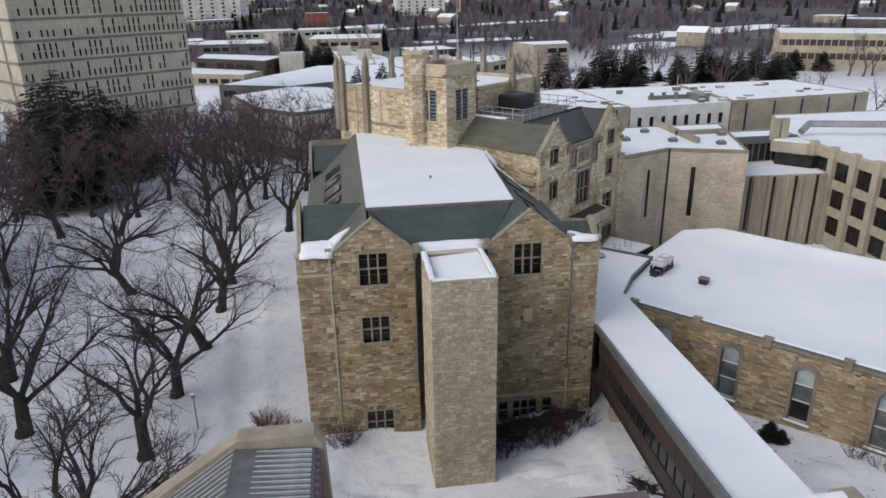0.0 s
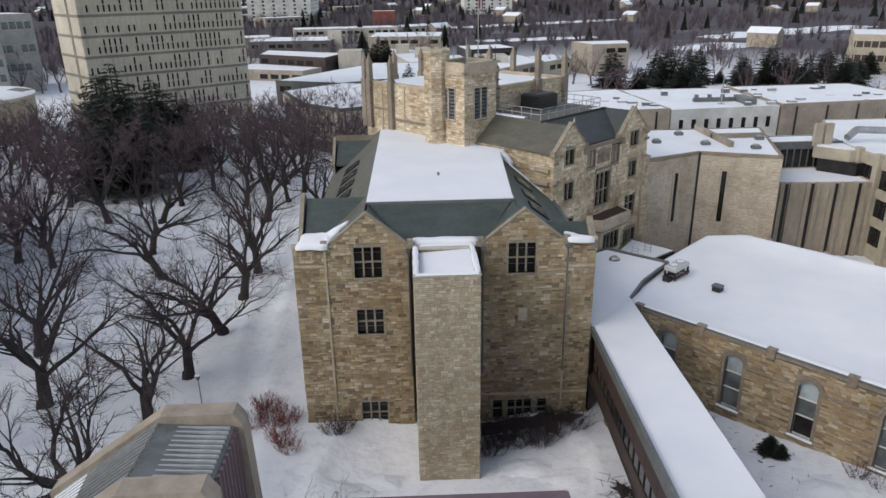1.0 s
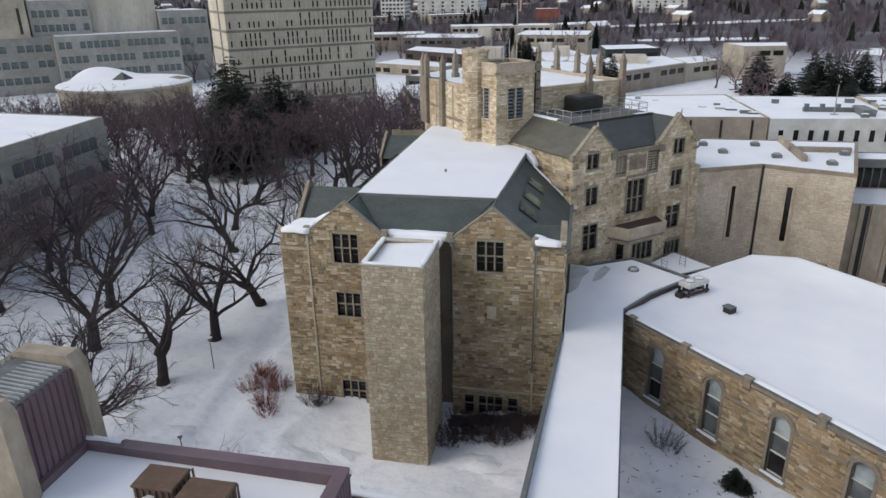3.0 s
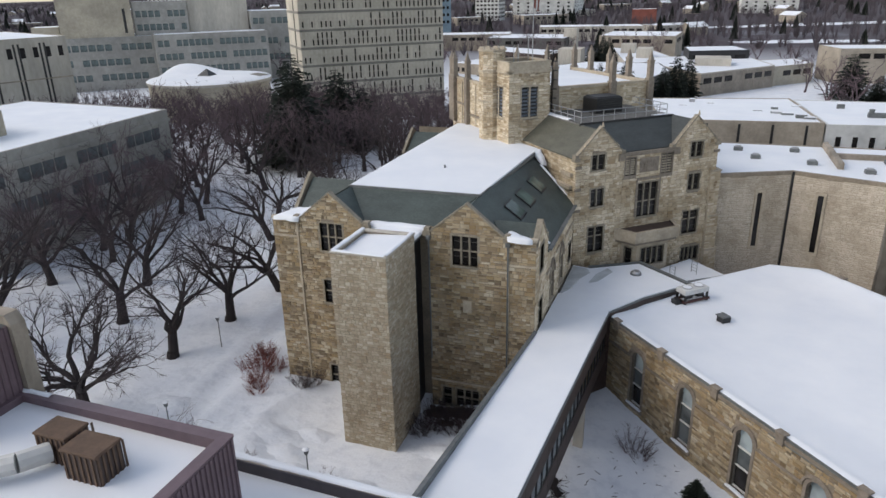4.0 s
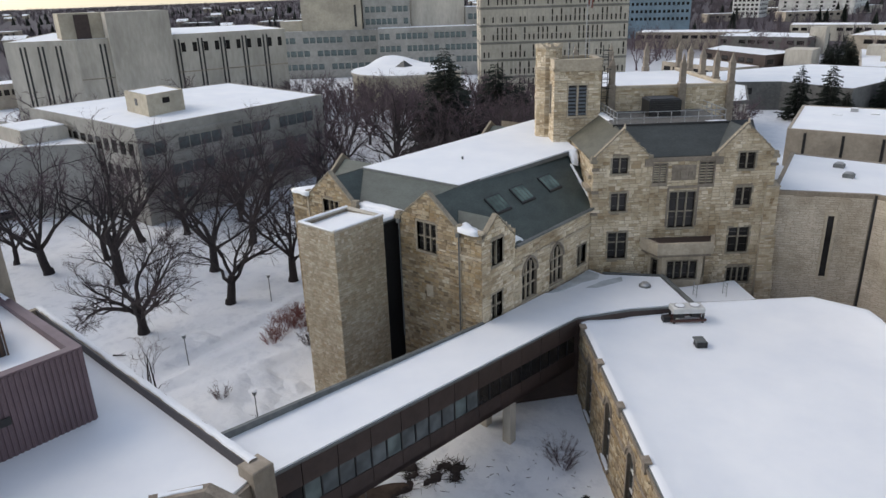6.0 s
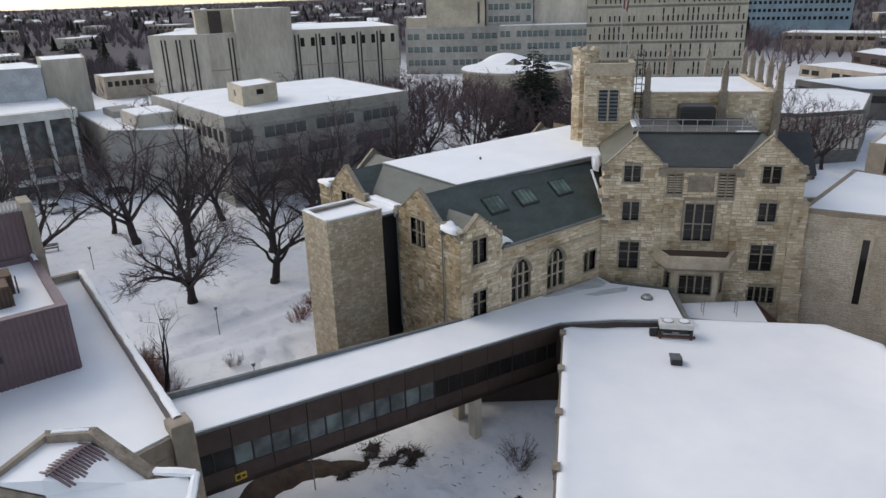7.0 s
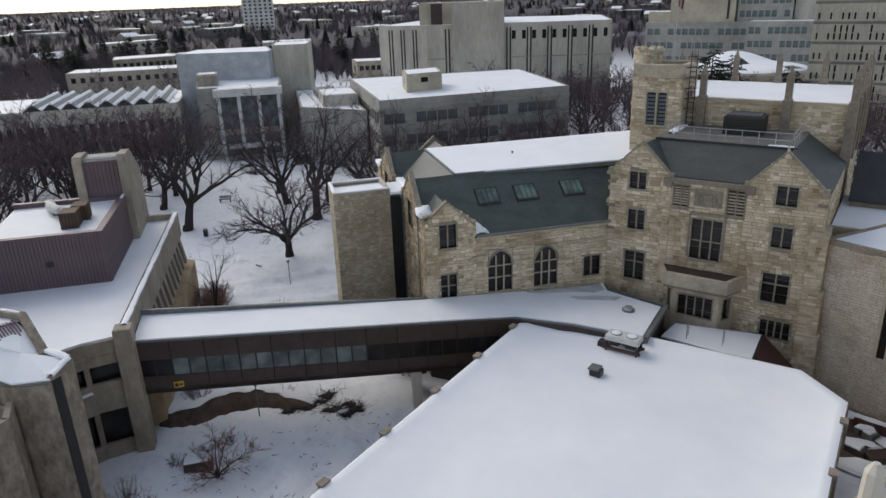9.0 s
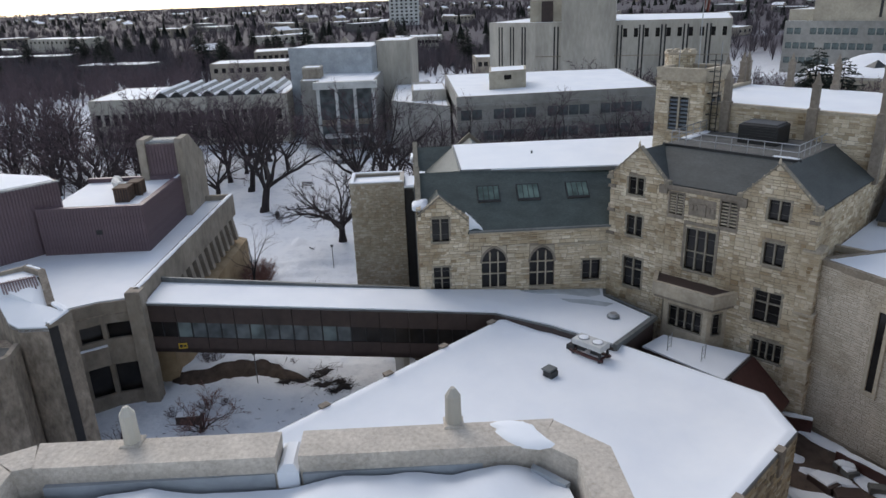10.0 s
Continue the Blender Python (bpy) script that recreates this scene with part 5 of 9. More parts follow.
# ---- covered walkway and the low roofs at its end ----
def build_skywalk():
    sk = thing("skywalk", (17.5, 34, -1.5), "enclosed brown-clad footbridge with a window band and snowy roof", "footbridge")
    # near edge runs from (18.6, 20.7) to (20.05, 47); the far edge lies against the wing
    y0, y1, z0, z1 = 20.75, 47.05, 7.45, 5.80

    def near(y):
        return 18.6 + (y - y0) * (20.05 - 18.6) / (y1 - y0)

    def far(y):
        return 14.55 + (y - y0) * (15.75 - 14.55) / (41.6 - y0)

    def zr(y):
        return z0 + (y - y0) * (z1 - z0) / (y1 - y0)
    ye = 41.5
    part("deck", Acc().add([(far(y0), y0, zr(y0) - 4.05), (near(y0), y0, zr(y0) - 4.05), (near(y1), y1, zr(y1) - 4.0), (far(ye), ye, zr(ye) - 4.0),
                            (far(y0), y0, zr(y0) - 3.7), (near(y0), y0, zr(y0) - 3.7), (near(y1), y1, zr(y1) - 3.65), (far(ye), ye, zr(ye) - 3.65)],
                           [(3, 2, 1, 0), (4, 5, 6, 7), (0, 1, 5, 4), (1, 2, 6, 5), (2, 3, 7, 6), (3, 0, 4, 7)]), BROWN, sk)
    # near side: upper panel, glass band, lower panel
    def strip(edge, ya, yb, top, bot, thick):
        p = []
        for y in (ya, yb):
            x = edge(y)
            p += [(x, y, zr(y) - bot), (x, y, zr(y) - top), (x - thick, y, zr(y) - top), (x - thick, y, zr(y) - bot)]
        return Acc().add(p, [(0, 1, 2, 3), (7, 6, 5, 4), (0, 4, 5, 1), (1, 5, 6, 2), (2, 6, 7, 3), (3, 7, 4, 0)])
    n = 12
    step = (y1 - y0) / n
    for i in range(n):
        a, b = y0 + i * step + 0.02, y0 + (i + 1) * step - 0.02
        part("upper_panel", strip(near, a, b, 0.1, 1.5, 0.12), BROWN, sk)
        part("lower_panel", strip(near, a, b, 2.75, 4.0, 0.12), BROWN, sk)
        if a < 39:
            part("upper_panel", strip(far, a, b, 0.1, 1.6, -0.12), BROWN, sk)
            part("lower_panel", strip(far, a, b, 2.75, 4.0, -0.12), BROWN, sk)
            for k in (0, 1):
                c = a + k * (b - a) / 2
                part("pane", strip(lambda y: far(y) + 0.06, c + 0.05, c + (b - a) / 2 - 0.05, 1.6, 2.75, -0.03), GLASS, sk)
                part("glazing_bar", strip(lambda y: far(y) + 0.01, c - 0.05, c + 0.05, 1.6, 2.75, -0.1), BLACK, sk)
    m = 24
    step = (y1 - y0) / m
    for i in range(m):
        a, b = y0 + i * step, y0 + (i + 1) * step
        # pale reflections painted into the colour of these panes; the others stay dark
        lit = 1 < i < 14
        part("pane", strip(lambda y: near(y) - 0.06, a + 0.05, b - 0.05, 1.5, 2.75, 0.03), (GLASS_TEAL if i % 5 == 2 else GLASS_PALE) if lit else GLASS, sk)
        part("glazing_bar", strip(lambda y: near(y) - 0.01, b - 0.045, b + 0.045, 1.5, 2.75, 0.08), BLACK, sk)
    roof = [(far(y0), y0), (near(y0) + 0.1, y0), (near(y1) + 0.1, y1), (far(ye), ye)]
    zs = [zr(y) for _, y in roof]
    part("roof", Acc().prism(roof, [q - 0.12 for q in zs], zs), LEAD, sk)
    rim = Acc()
    rim.add([(far(y0) - 0.1, y0, zr(y0) - 0.25), (far(y0) + 0.12, y0, zr(y0) - 0.25), (far(ye) + 0.12, ye, zr(ye) - 0.25), (far(ye) - 0.1, ye, zr(ye) - 0.25),
             (far(y0) - 0.1, y0, zr(y0) + 0.5), (far(y0) + 0.12, y0, zr(y0) + 0.5), (far(ye) + 0.12, ye, zr(ye) + 0.2), (far(ye) - 0.1, ye, zr(ye) + 0.2)],
            [(3, 2, 1, 0), (4, 5, 6, 7), (0, 1, 5, 4), (1, 2, 6, 5), (2, 3, 7, 6), (3, 0, 4, 7)])
    part("kerb", rim, LEAD, sk)
    part("roof_snow", Acc().prism([(far(y0) + 0.14, y0 + 0.1), (near(y0) + 0.02, y0 + 0.1), (near(y1) + 0.02, y1), (far(ye) + 0.14, ye)], [q + 0.002 for q in zs], [q + 0.10 for q in zs]), SNOW, sk, "smooth snow on the walkway roof")
    for x, y in ((19.3, 39.6), (17.0, 40.0)):
        part("pier", Acc().slab(x - 0.32, x + 0.32, y - 0.32, y + 0.32, -1.9, zr(y) - 3.9, 0.02), CONCRETE_PALE, sk)
    x, y, z = near(23.1), 22.8, zr(23.1) - 3.7
    part("sign", Acc().box(x + 0.02, x + 0.06, y, y + 0.65, z, z + 0.45), YELLOW, sk, "small yellow plate with dark bars")
    part("sign_bars", Acc().box(x + 0.06, x + 0.07, y + 0.08, y + 0.3, z + 0.1, z + 0.35).box(x + 0.06, x + 0.07, y + 0.37, y + 0.58, z + 0.15, z + 0.3), BLACK, sk)
    # roof that joins walkway, wing, and gabled block
    lo = thing("link_roof", (19, 52, -1.5), "low flat-roofed link with snow and dark upstand", "building")
    ring = [(15.8, 41.5), (20.1, 47.05), (20.1, 47.1), (22.4, 50.8), (25.7, 54.5), (21.4, 58.7), (17.4, 56.2), (15.8, 56.6)]

    def zl(y):
        return 5.74 - 0.036 * max(0.0, y - 47.05)
    zs = [zl(y) for _, y in ring]
    part("wall", Acc().prism(ring, -1.5, [q - 0.12 for q in zs]), BROWN, lo)
    part("roof", Acc().prism(ring, [q - 0.12 for q in zs], zs), LEAD, lo)
    inner = [(15.95, 41.7), (20.0, 47.1), (20.0, 47.15), (22.3, 50.9), (25.4, 54.45), (21.35, 58.4), (17.45, 55.95), (15.95, 56.3)]
    part("roof_snow", Acc().prism(inner, [zl(y) for _, y in inner], [zl(y) + 0.1 for _, y in inner]).add([(15.85, 41.5, 6.24), (20.0, 47.02, 5.86), (19.6, 50.5, zl(50.5) + 0.105), (15.85, 49.5, zl(49.5) + 0.105)], [(0, 1, 2), (0, 2, 3)]), SNOW, lo, "thin snow worn through by the wall")
    part("upstand", Acc().prism([(25.6, 54.4), (25.85, 54.6), (21.5, 58.9), (21.3, 58.65)], 5.2, [5.68, 5.68, 5.52, 5.52]).prism([(21.3, 58.65), (21.45, 58.9), (17.2, 56.4), (17.3, 56.1)], 5.2, [5.5, 5.5, 5.56, 5.56]), LEAD, lo)
    wet = Acc()
    for ring in ([(16.0, 49.5), (16.7, 51.0), (17.0, 53.2), (17.6, 54.8), (17.2, 55.8), (16.0, 56.0)], [(17.8, 52.4), (18.5, 53.0), (19.4, 55.6), (18.9, 56.4), (18.1, 54.6)]):
        wet.prism(ring, [zl(y) + 0.05 for _, y in ring], [zl(y) + 0.113 for _, y in ring])
    part("wet_patch", wet, SLUSH, lo, "bare wet roofing where the snow has melted")
    low2 = Acc().prism([(23.5, 57.1), (28.8, 60.9), (25.7, 64.3), (21.9, 59.3)], -1.5, 4.1)
    part("lower_wall", low2, BROWN, lo)
    part("canopy_slope", Acc().sheet([(28.2, 61.6, 4.05), (30.2, 63.6, 1.6), (27.6, 66.2, 1.6), (25.6, 64.4, 4.05)], 0.15), REDBROWN, lo, "dark red-brown sloping canopy")
    part("lower_snow", Acc().prism([(23.5, 57.2), (28.6, 60.9), (25.6, 64.1), (22.0, 59.3)], 4.1, 4.22), SNOW, lo)
    dv = thing("dome_vent", (21.3, 55.65, 5.5), "round aluminium roof vent in the snow", "roof vent")
    part("kerb", Acc().tube((21.3, 55.65, 5.42), (21.3, 55.65, 5.68), 0.5, 0.46, 14), LEAD, dv)
    part("cap", Acc().tube((21.3, 55.65, 5.68), (21.3, 55.65, 5.86), 0.40, 0.28, 14), STEEL, dv)
    for x, y in ((24.2, 58.9), (26.0, 60.6)):
        l = thing("roof_ladder", (x, y, 4.2), "short steel access ladder on the low roof", "ladder", "roof ladders")
        for s in (-0.22, 0.22):
            part("rail", Acc().tube((x + s, y - s, 4.2), (x + s, y - s, 5.4), 0.03, 0.03, 5), STEEL, l)
        for i in range(4):
            part("rung", Acc().tube((x - 0.22, y + 0.22, 4.45 + i * 0.28), (x + 0.22, y - 0.22, 4.45 + i * 0.28), 0.02, 0.02, 4), STEEL, l)


build_skywalk()


# ---- campus buildings of concrete, metal and glass ----
def repeats(name, acc, material, parent, spots):
    """Alike pieces on one mesh: acc is built round the origin with x along the wall, -y outward; spots are x, y, z and the wall's direction."""
    me = acc.mesh(name)
    me.materials.append(material)
    top = parent
    while top.parent:
        top = top.parent
    for x, y, z, d in spots:
        ob = new(name, me)
        ob.parent = parent
        ob.matrix_basis = Matrix.Translation(Vector((x, y, z)) - ORIGIN[top]) @ Matrix.Rotation(math.atan2(d[1], d[0]), 4, "Z")


def unit(p, q):
    v = Vector(q[:2]) - Vector(p[:2])
    return tuple(v.normalized()), v.length


def pane_rows(parent, p, q, z_list, n, w, h, material=None, skip=None, inset=0.6, out=0.03):
    """Rows of windows on the wall from p to q (left to right seen from outside)."""
    d, length = unit(p, q)
    nx, ny = d[1], -d[0]
    step = (length - 2 * inset) / n
    spots = []
    for r, z in enumerate(z_list):
        for i in range(n):
            if skip and skip(r, i):
                continue
            a = inset + step * (i + 0.5)
            spots.append((p[0] + d[0] * a + nx * out, p[1] + d[1] * a + ny * out, z, d))
    acc = Acc()
    acc.box(-w / 2, w / 2, -0.02, 0.06, 0, h)
    repeats("window", acc, material or GLASS, parent, spots)


def flat_block(name, ring, z0, z1, material, label, category="building", rim=0.35, base=FLAT, snow=True):
    """A flat-roofed block: walls, a coping round the roof, snow within it. The ring runs counter-clockwise."""
    c = (sum(x for x, _ in ring) / len(ring), sum(y for _, y in ring) / len(ring), z0)
    b = thing(name, c, label, category, base=base)
    part("wall", Acc().prism(ring, z0, z1 - 0.3), material, b)
    co = Acc()
    inner = []
    n = len(ring)
    for i in range(n):
        p, q, r = Vector(ring[i - 1]), Vector(ring[i]), Vector(ring[(i + 1) % n])
        a, e = (q - p).normalized(), (r - q).normalized()
        m = Vector((-a.y - e.y, a.x + e.x))
        m = m.normalized() * rim / max(0.35, math.cos(0.5 * a.angle(e)))
        inner.append((q.x + m.x, q.y + m.y))
    for i in range(n):
        j = (i + 1) % n
        co.prism([ring[i], ring[j], inner[j], inner[i]], z1 - 0.3, z1)
    part("coping", co, CONCRETE_PALE if material in (CONCRETE, CONCRETE_PALE) else material, b)
    if snow:
        part("roof_snow", Acc().prism(inner, z1 - 0.3, z1 - 0.06), SNOW, b)
    return b


def ribbed(parent, p, q, z0, z1, step=0.26):
    """Upright ribs of a metal-clad wall."""
    d, length = unit(p, q)
    nx, ny = d[1], -d[0]
    acc = Acc().add([(-0.09, 0.02, 0), (-0.05, -0.07, 0), (0.05, -0.07, 0), (0.09, 0.02, 0), (-0.09, 0.02, z1 - z0), (-0.05, -0.07, z1 - z0), (0.05, -0.07, z1 - z0), (0.09, 0.02, z1 - z0)],
                    [(0, 1, 5, 4), (1, 2, 6, 5), (2, 3, 7, 6), (4, 5, 6, 7)])
    n = int(length / step)
    repeats("rib", acc, RIB, parent, [(p[0] + d[0] * (i + 0.5) * length / n, p[1] + d[1] * (i + 0.5) * length / n, z0, d) for i in range(n)])


def build_concrete_building():
    cb = thing("concrete_building", (6, 5, -1.5), "low brutalist concrete building with plum ribbed-metal roof storeys and snowy roofs", "building")
    ring = [(-7.3, -30), (21.5, -30), (24.0, 10.0), (22.4, 14.8), (20.5, 16.4), (19.6, 17.9), (19.2, 19.8), (18.9, 20.65), (-7.3, 21.6)]
    # recessed storeys under a deep fascia; their shade is painted as a black core
    part("fascia", Acc().prism(ring, 6.4, 8.05), CONCRETE, cb)
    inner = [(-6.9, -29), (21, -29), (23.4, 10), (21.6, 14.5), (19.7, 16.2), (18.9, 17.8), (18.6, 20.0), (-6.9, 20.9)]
    part("storey", Acc().prism(inner, -1.5, 6.4), BLACK, cb, "recessed storeys, solid black painted in for their shade")
    part("roof_snow", Acc().prism([(-7.0, -29), (21.2, -29), (23.8, 10), (22.2, 14.7), (20.3, 16.3), (19.4, 17.9), (18.9, 20.2), (-7.0, 21.1)], 8.05, 8.16), SNOW, cb)
    # north parapet with snow on it
    p, q = (-7.3, 21.6), (18.9, 20.65)
    d, length = unit(q, p)
    a = Acc()
    bar(a, q, d, 0, length, 8.05, 8.72, -0.45, 0)
    par = part("parapet", a, CONCRETE, cb)
    s = Acc()
    snow_strip(s, along((18.7, 20.45, 8.74), (-7.2, 21.4, 8.74), 60), 0.42, 0.10)
    part("parapet_snow", s, SNOW, par)
    lin = Acc()
    bar(lin, q, d, 0.5, length - 0.5, 8.12, 8.74, -0.52, -0.453)
    part("lining", lin, PLUM_DARK, par, "dark plum metal lining")
    a = Acc()
    a.box(-7.3, -6.9, 12, 21.2, 8.05, 8.72)
    part("parapet", a, CONCRETE, cb)
    # north front: openings between slanted fins over a battered base
    fin = Acc()
    fin.add([(-0.35, 0.75, 0), (0.35, 0.75, 0), (0.35, -0.35, 0), (-0.35, -0.35, 0), (-0.35, 0.75, 2.4), (0.35, 0.75, 2.4), (0.35, 0.0, 2.4), (-0.35, 0.0, 2.4)],
            [(0, 1, 2, 3), (7, 6, 5, 4), (0, 4, 5, 1), (1, 5, 6, 2), (2, 6, 7, 3), (3, 7, 4, 0)])
    n = 15
    repeats("fin", fin, CONCRETE, cb, [(q[0] + d[0] * (0.6 + i * 1.72), q[1] + d[1] * (0.6 + i * 1.72), 4.0, d) for i in range(n)])
    base = Acc().prism([(-7.6, 20.6), (16.4, 19.7), (16.4, 21.5), (-7.6, 22.4)], -1.5, [4.0, 4.0, 3.4, 3.4])
    part("battered_base", base, TAN, cb)
    # east corner: pillar, spandrel, stair window
    part("pillar", Acc().slab(18.35, 19.5, 19.85, 20.95, -1.6, 8.74, 0.05), CONCRETE, cb)
    bay = [(22.4, 14.8), (20.5, 16.4), (19.6, 17.9), (19.2, 19.8)]
    for p, q in zip(bay, bay[1:]):
        d, l = unit(p, q)
        for b0, b1 in ((3.0, 5.1), (-1.5, 0.5)):
            sp = part("spandrel", bar(Acc(), p, d, 0, l, b0, b1, -0.3, 0), CONCRETE, cb)
        part("window", bar(Acc(), p, d, 0.05, l - 0.05, 5.1, 6.4, -0.62, -0.58), GLASS, cb)
        part("window", bar(Acc(), p, d, 0.05, l - 0.05, 0.5, 3.0, -0.62, -0.58), GLASS, cb)
        part("post", bar(Acc(), p, d, -0.16, 0.16, 0.5, 6.4, -0.5, -0.05), CONCRETE, cb)
        part("drip_band", bar(Acc(), p, d, 0, l, 7.05, 7.15, 0, 0.03), STAINED, cb)
        if p != bay[2]:
            out = (d[1] * 0.45, -d[0] * 0.45)
            part("ledge", Acc().prism([p, (p[0] + out[0], p[1] + out[1]), (q[0] + out[0], q[1] + out[1]), q], 3.2, 4.7), CONCRETE, cb)
            sn = Acc()
            snow_strip(sn, along((p[0] + out[0] * 0.5, p[1] + out[1] * 0.5, 4.7), (q[0] + out[0] * 0.5, q[1] + out[1] * 0.5, 4.7), 5), 0.4, 0.08)
            part("ledge_snow", sn, SNOW, cb)
    # metal storey one
    v = [(-2.4, 9.0), (8.6, 9.0), (8.65, 18.0), (-2.4, 18.1)]
    part("metal_storey", Acc().prism(v, 8.06, 11.1), RIB, cb, "plum ribbed-metal storey")
    t = 0.4
    for i in (1, 2, 3):
        pq, (nx, ny) = (v[i], v[(i + 1) % 4]), ((-1, 0), (0, -1), (1, 0))[i - 1]
        (x0, y0), (x1, y1) = pq
        a = Acc().prism([(x0, y0), (x1, y1), (x1 + nx * t, y1 + ny * t), (x0 + nx * t, y0 + ny * t)], 11.1, 12.25 - 0.004 * i)
        pp = part("metal_parapet", a, RIB, cb)
        a = Acc().prism([(x0 - nx * 0.06, y0 - ny * 0.06), (x1 - nx * 0.06, y1 - ny * 0.06), (x1 + nx * (t + 0.06), y1 + ny * (t + 0.06)), (x0 + nx * (t + 0.06), y0 + ny * (t + 0.06))], 12.25 - 0.004 * i, 12.34 - 0.004 * i)
        part("flashing", a, RIB, pp)
    ribbed(cb, v[1], v[2], 8.1, 12.2)
    ribbed(cb, v[2], v[3], 8.1, 12.2)
    part("roof_snow", Acc().prism([(-2.3, 9.1), (8.4, 9.1), (8.42, 17.75), (-2.3, 17.8)], 11.1, [11.9, 11.75, 11.75, 11.95]), SNOW, cb)
    s = Acc()
    snow_strip(s, along((-2.3, 17.98, 12.33), (-0.6, 17.97, 12.33), 5), 0.28, 0.09)
    part("parapet_snow", s, SNOW, cb)
    part("grille", Acc().box(8.74, 8.8, 13.8, 14.3, 9.9, 10.3), BLACK, cb)
    # metal storey two
    w = [(-1.0, -8.0), (14.5, -8.0), (15.5, 1.5), (10.8, 6.2), (6.6, 10.4), (5.0, 9.0)]
    part("metal_storey", Acc().prism(w, 8.06, 14.3), RIB, cb)
    ribbed(cb, w[2], w[4], 8.1, 14.3)
    part("roof_snow", Acc().prism([(-0.8, -7.8), (14.3, -7.8), (15.2, 1.4), (10.6, 6.0), (6.6, 10.0), (5.1, 8.8)], 14.3, 14.45), SNOW, cb)
    part("flashing", Acc().prism([(15.5, 1.5), (15.6, 1.6), (6.65, 10.55), (6.55, 10.4)], 14.25, 14.4), STEEL, cb)
    # skylit lantern with stone end walls
    part("lantern_face", Acc().box(-4.6, -2.2, 15.1, 18.0, 8.06, 15.45), RIB, cb, "ribbed-metal lantern face")
    ribbed(cb, (-2.2, 15.1), (-2.2, 18.0), 8.1, 15.5, 0.3)
    for y0, y1 in ((18.0, 18.7), (14.35, 15.1)):
        e = Acc()
        pts = [(-8.6, 8.06), (-1.75, 8.06), (-2.0, 15.5), (-2.3, 15.95), (-4.6, 15.95), (-8.6, 13.2)]
        n = len(pts)
        e.add([(x, y0, z) for x, z in pts] + [(x, y1, z) for x, z in pts], [tuple(range(n)), tuple(range(2 * n - 1, n - 1, -1))] + [(i + n, (i + 1) % n + n, (i + 1) % n, i) for i in range(n)])
        part("end_wall", e, CONCRETE, cb)
    part("lantern_roof", Acc().add([(-2.25, 15.1, 15.5), (-2.25, 18.0, 15.5), (-4.6, 18.0, 15.7), (-4.6, 15.1, 15.7), (-8.5, 15.1, 12.9), (-8.5, 18.0, 12.9), (-8.5, 15.1, 8.1), (-8.5, 18.0, 8.1)],
                                   [(0, 1, 2, 3), (3, 2, 5, 4), (4, 5, 7, 6)]), LEAD, cb)
    bat = Acc().add([(-1.1, -0.03, 0), (1.1, -0.03, 0.0), (1.1, 0.03, 0), (-1.1, 0.03, 0), (-1.1, -0.03, 0.1), (1.1, -0.03, 0.1), (1.1, 0.03, 0.1), (-1.1, 0.03, 0.1)],
                    [(4, 5, 6, 7), (0, 1, 5, 4), (1, 2, 6, 5), (2, 3, 7, 6), (3, 0, 4, 7)])
    repeats("batten", bat, PAINTED, cb, [(-3.45, 15.24 + i * 0.235, 15.55, (1.0, -0.08)) for i in range(12)])
    part("roof_snow", Acc().sheet([(-6.6, 15.1, 14.4), (-8.4, 15.1, 13.1), (-8.4, 18.0, 13.1), (-7.2, 18.0, 13.95)], 0.1), SNOW, cb)
    for k in range(11):
        y = 15.2 + k * 0.27
        part("batten", Acc().add([(-4.65, y - 0.04, 15.68), (-4.65, y + 0.04, 15.68), (-8.4, y + 0.04, 13.0), (-8.4, y - 0.04, 13.0), (-4.65, y - 0.04, 15.8), (-4.65, y + 0.04, 15.8), (-8.4, y + 0.04, 13.12), (-8.4, y - 0.04, 13.12)],
                                 [(4, 5, 6, 7), (0, 1, 5, 4), (1, 2, 6, 5), (2, 3, 7, 6), (3, 0, 4, 7)]), STEEL, cb)
    # ducts and boxes on the metal storey
    for x, y, s in ((4.65, 15.05, 0.88), (2.75, 15.5, 0.8)):
        s *= 0.92
        du = thing("duct_cowl", (x, y, 11.3), "brown ribbed duct cowl with a rusted lid on the snowy roof", "ventilation unit", "duct cowls")
        part("case", Acc().slab(x - s, x + s, y - s * 0.75, y + s * 0.75, 11.25, 13.0, 0.04), BROWN, du)
        part("lid", Acc().slab(x - s - 0.05, x + s + 0.05, y - s * 0.8, y + s * 0.8, 13.0, 13.12, 0.03), RUST, du)
        for k in range(6):
            part("rib", Acc().box(x + s, x + s + 0.04, y - s * 0.7 + k * 0.24, y - s * 0.7 + k * 0.24 + 0.09, 11.3, 12.98), RUST, du)
            for y1 in (y - s * 0.75 - 0.04, y + s * 0.75):
                part("rib", Acc().box(x - s * 0.95 + k * s * 0.33, x - s * 0.95 + k * s * 0.33 + 0.09, y1, y1 + 0.04, 11.3, 12.98), RUST, du)
    pipe = thing("duct_pipe", (1.2, 13.1, 11.4), "thick insulated pipe bending over the snowy roof", "duct")
    pts = [(2.7, 14.9, 12.4), (2.2, 13.9, 12.5), (1.2, 13.1, 12.45), (0.0, 12.5, 12.4), (-1.2, 12.2, 12.35), (-1.9, 12.1, 11.8)]
    a = Acc()
    for p0, p1 in zip(pts, pts[1:]):
        a.tube(p0, p1, 0.4, 0.4, 10)
    part("insulation", a, WHITE, pipe)
    part("saddle", Acc().box(0.9, 1.3, 12.9, 13.3, 11.4, 12.2), LEAD, pipe)


build_concrete_building()


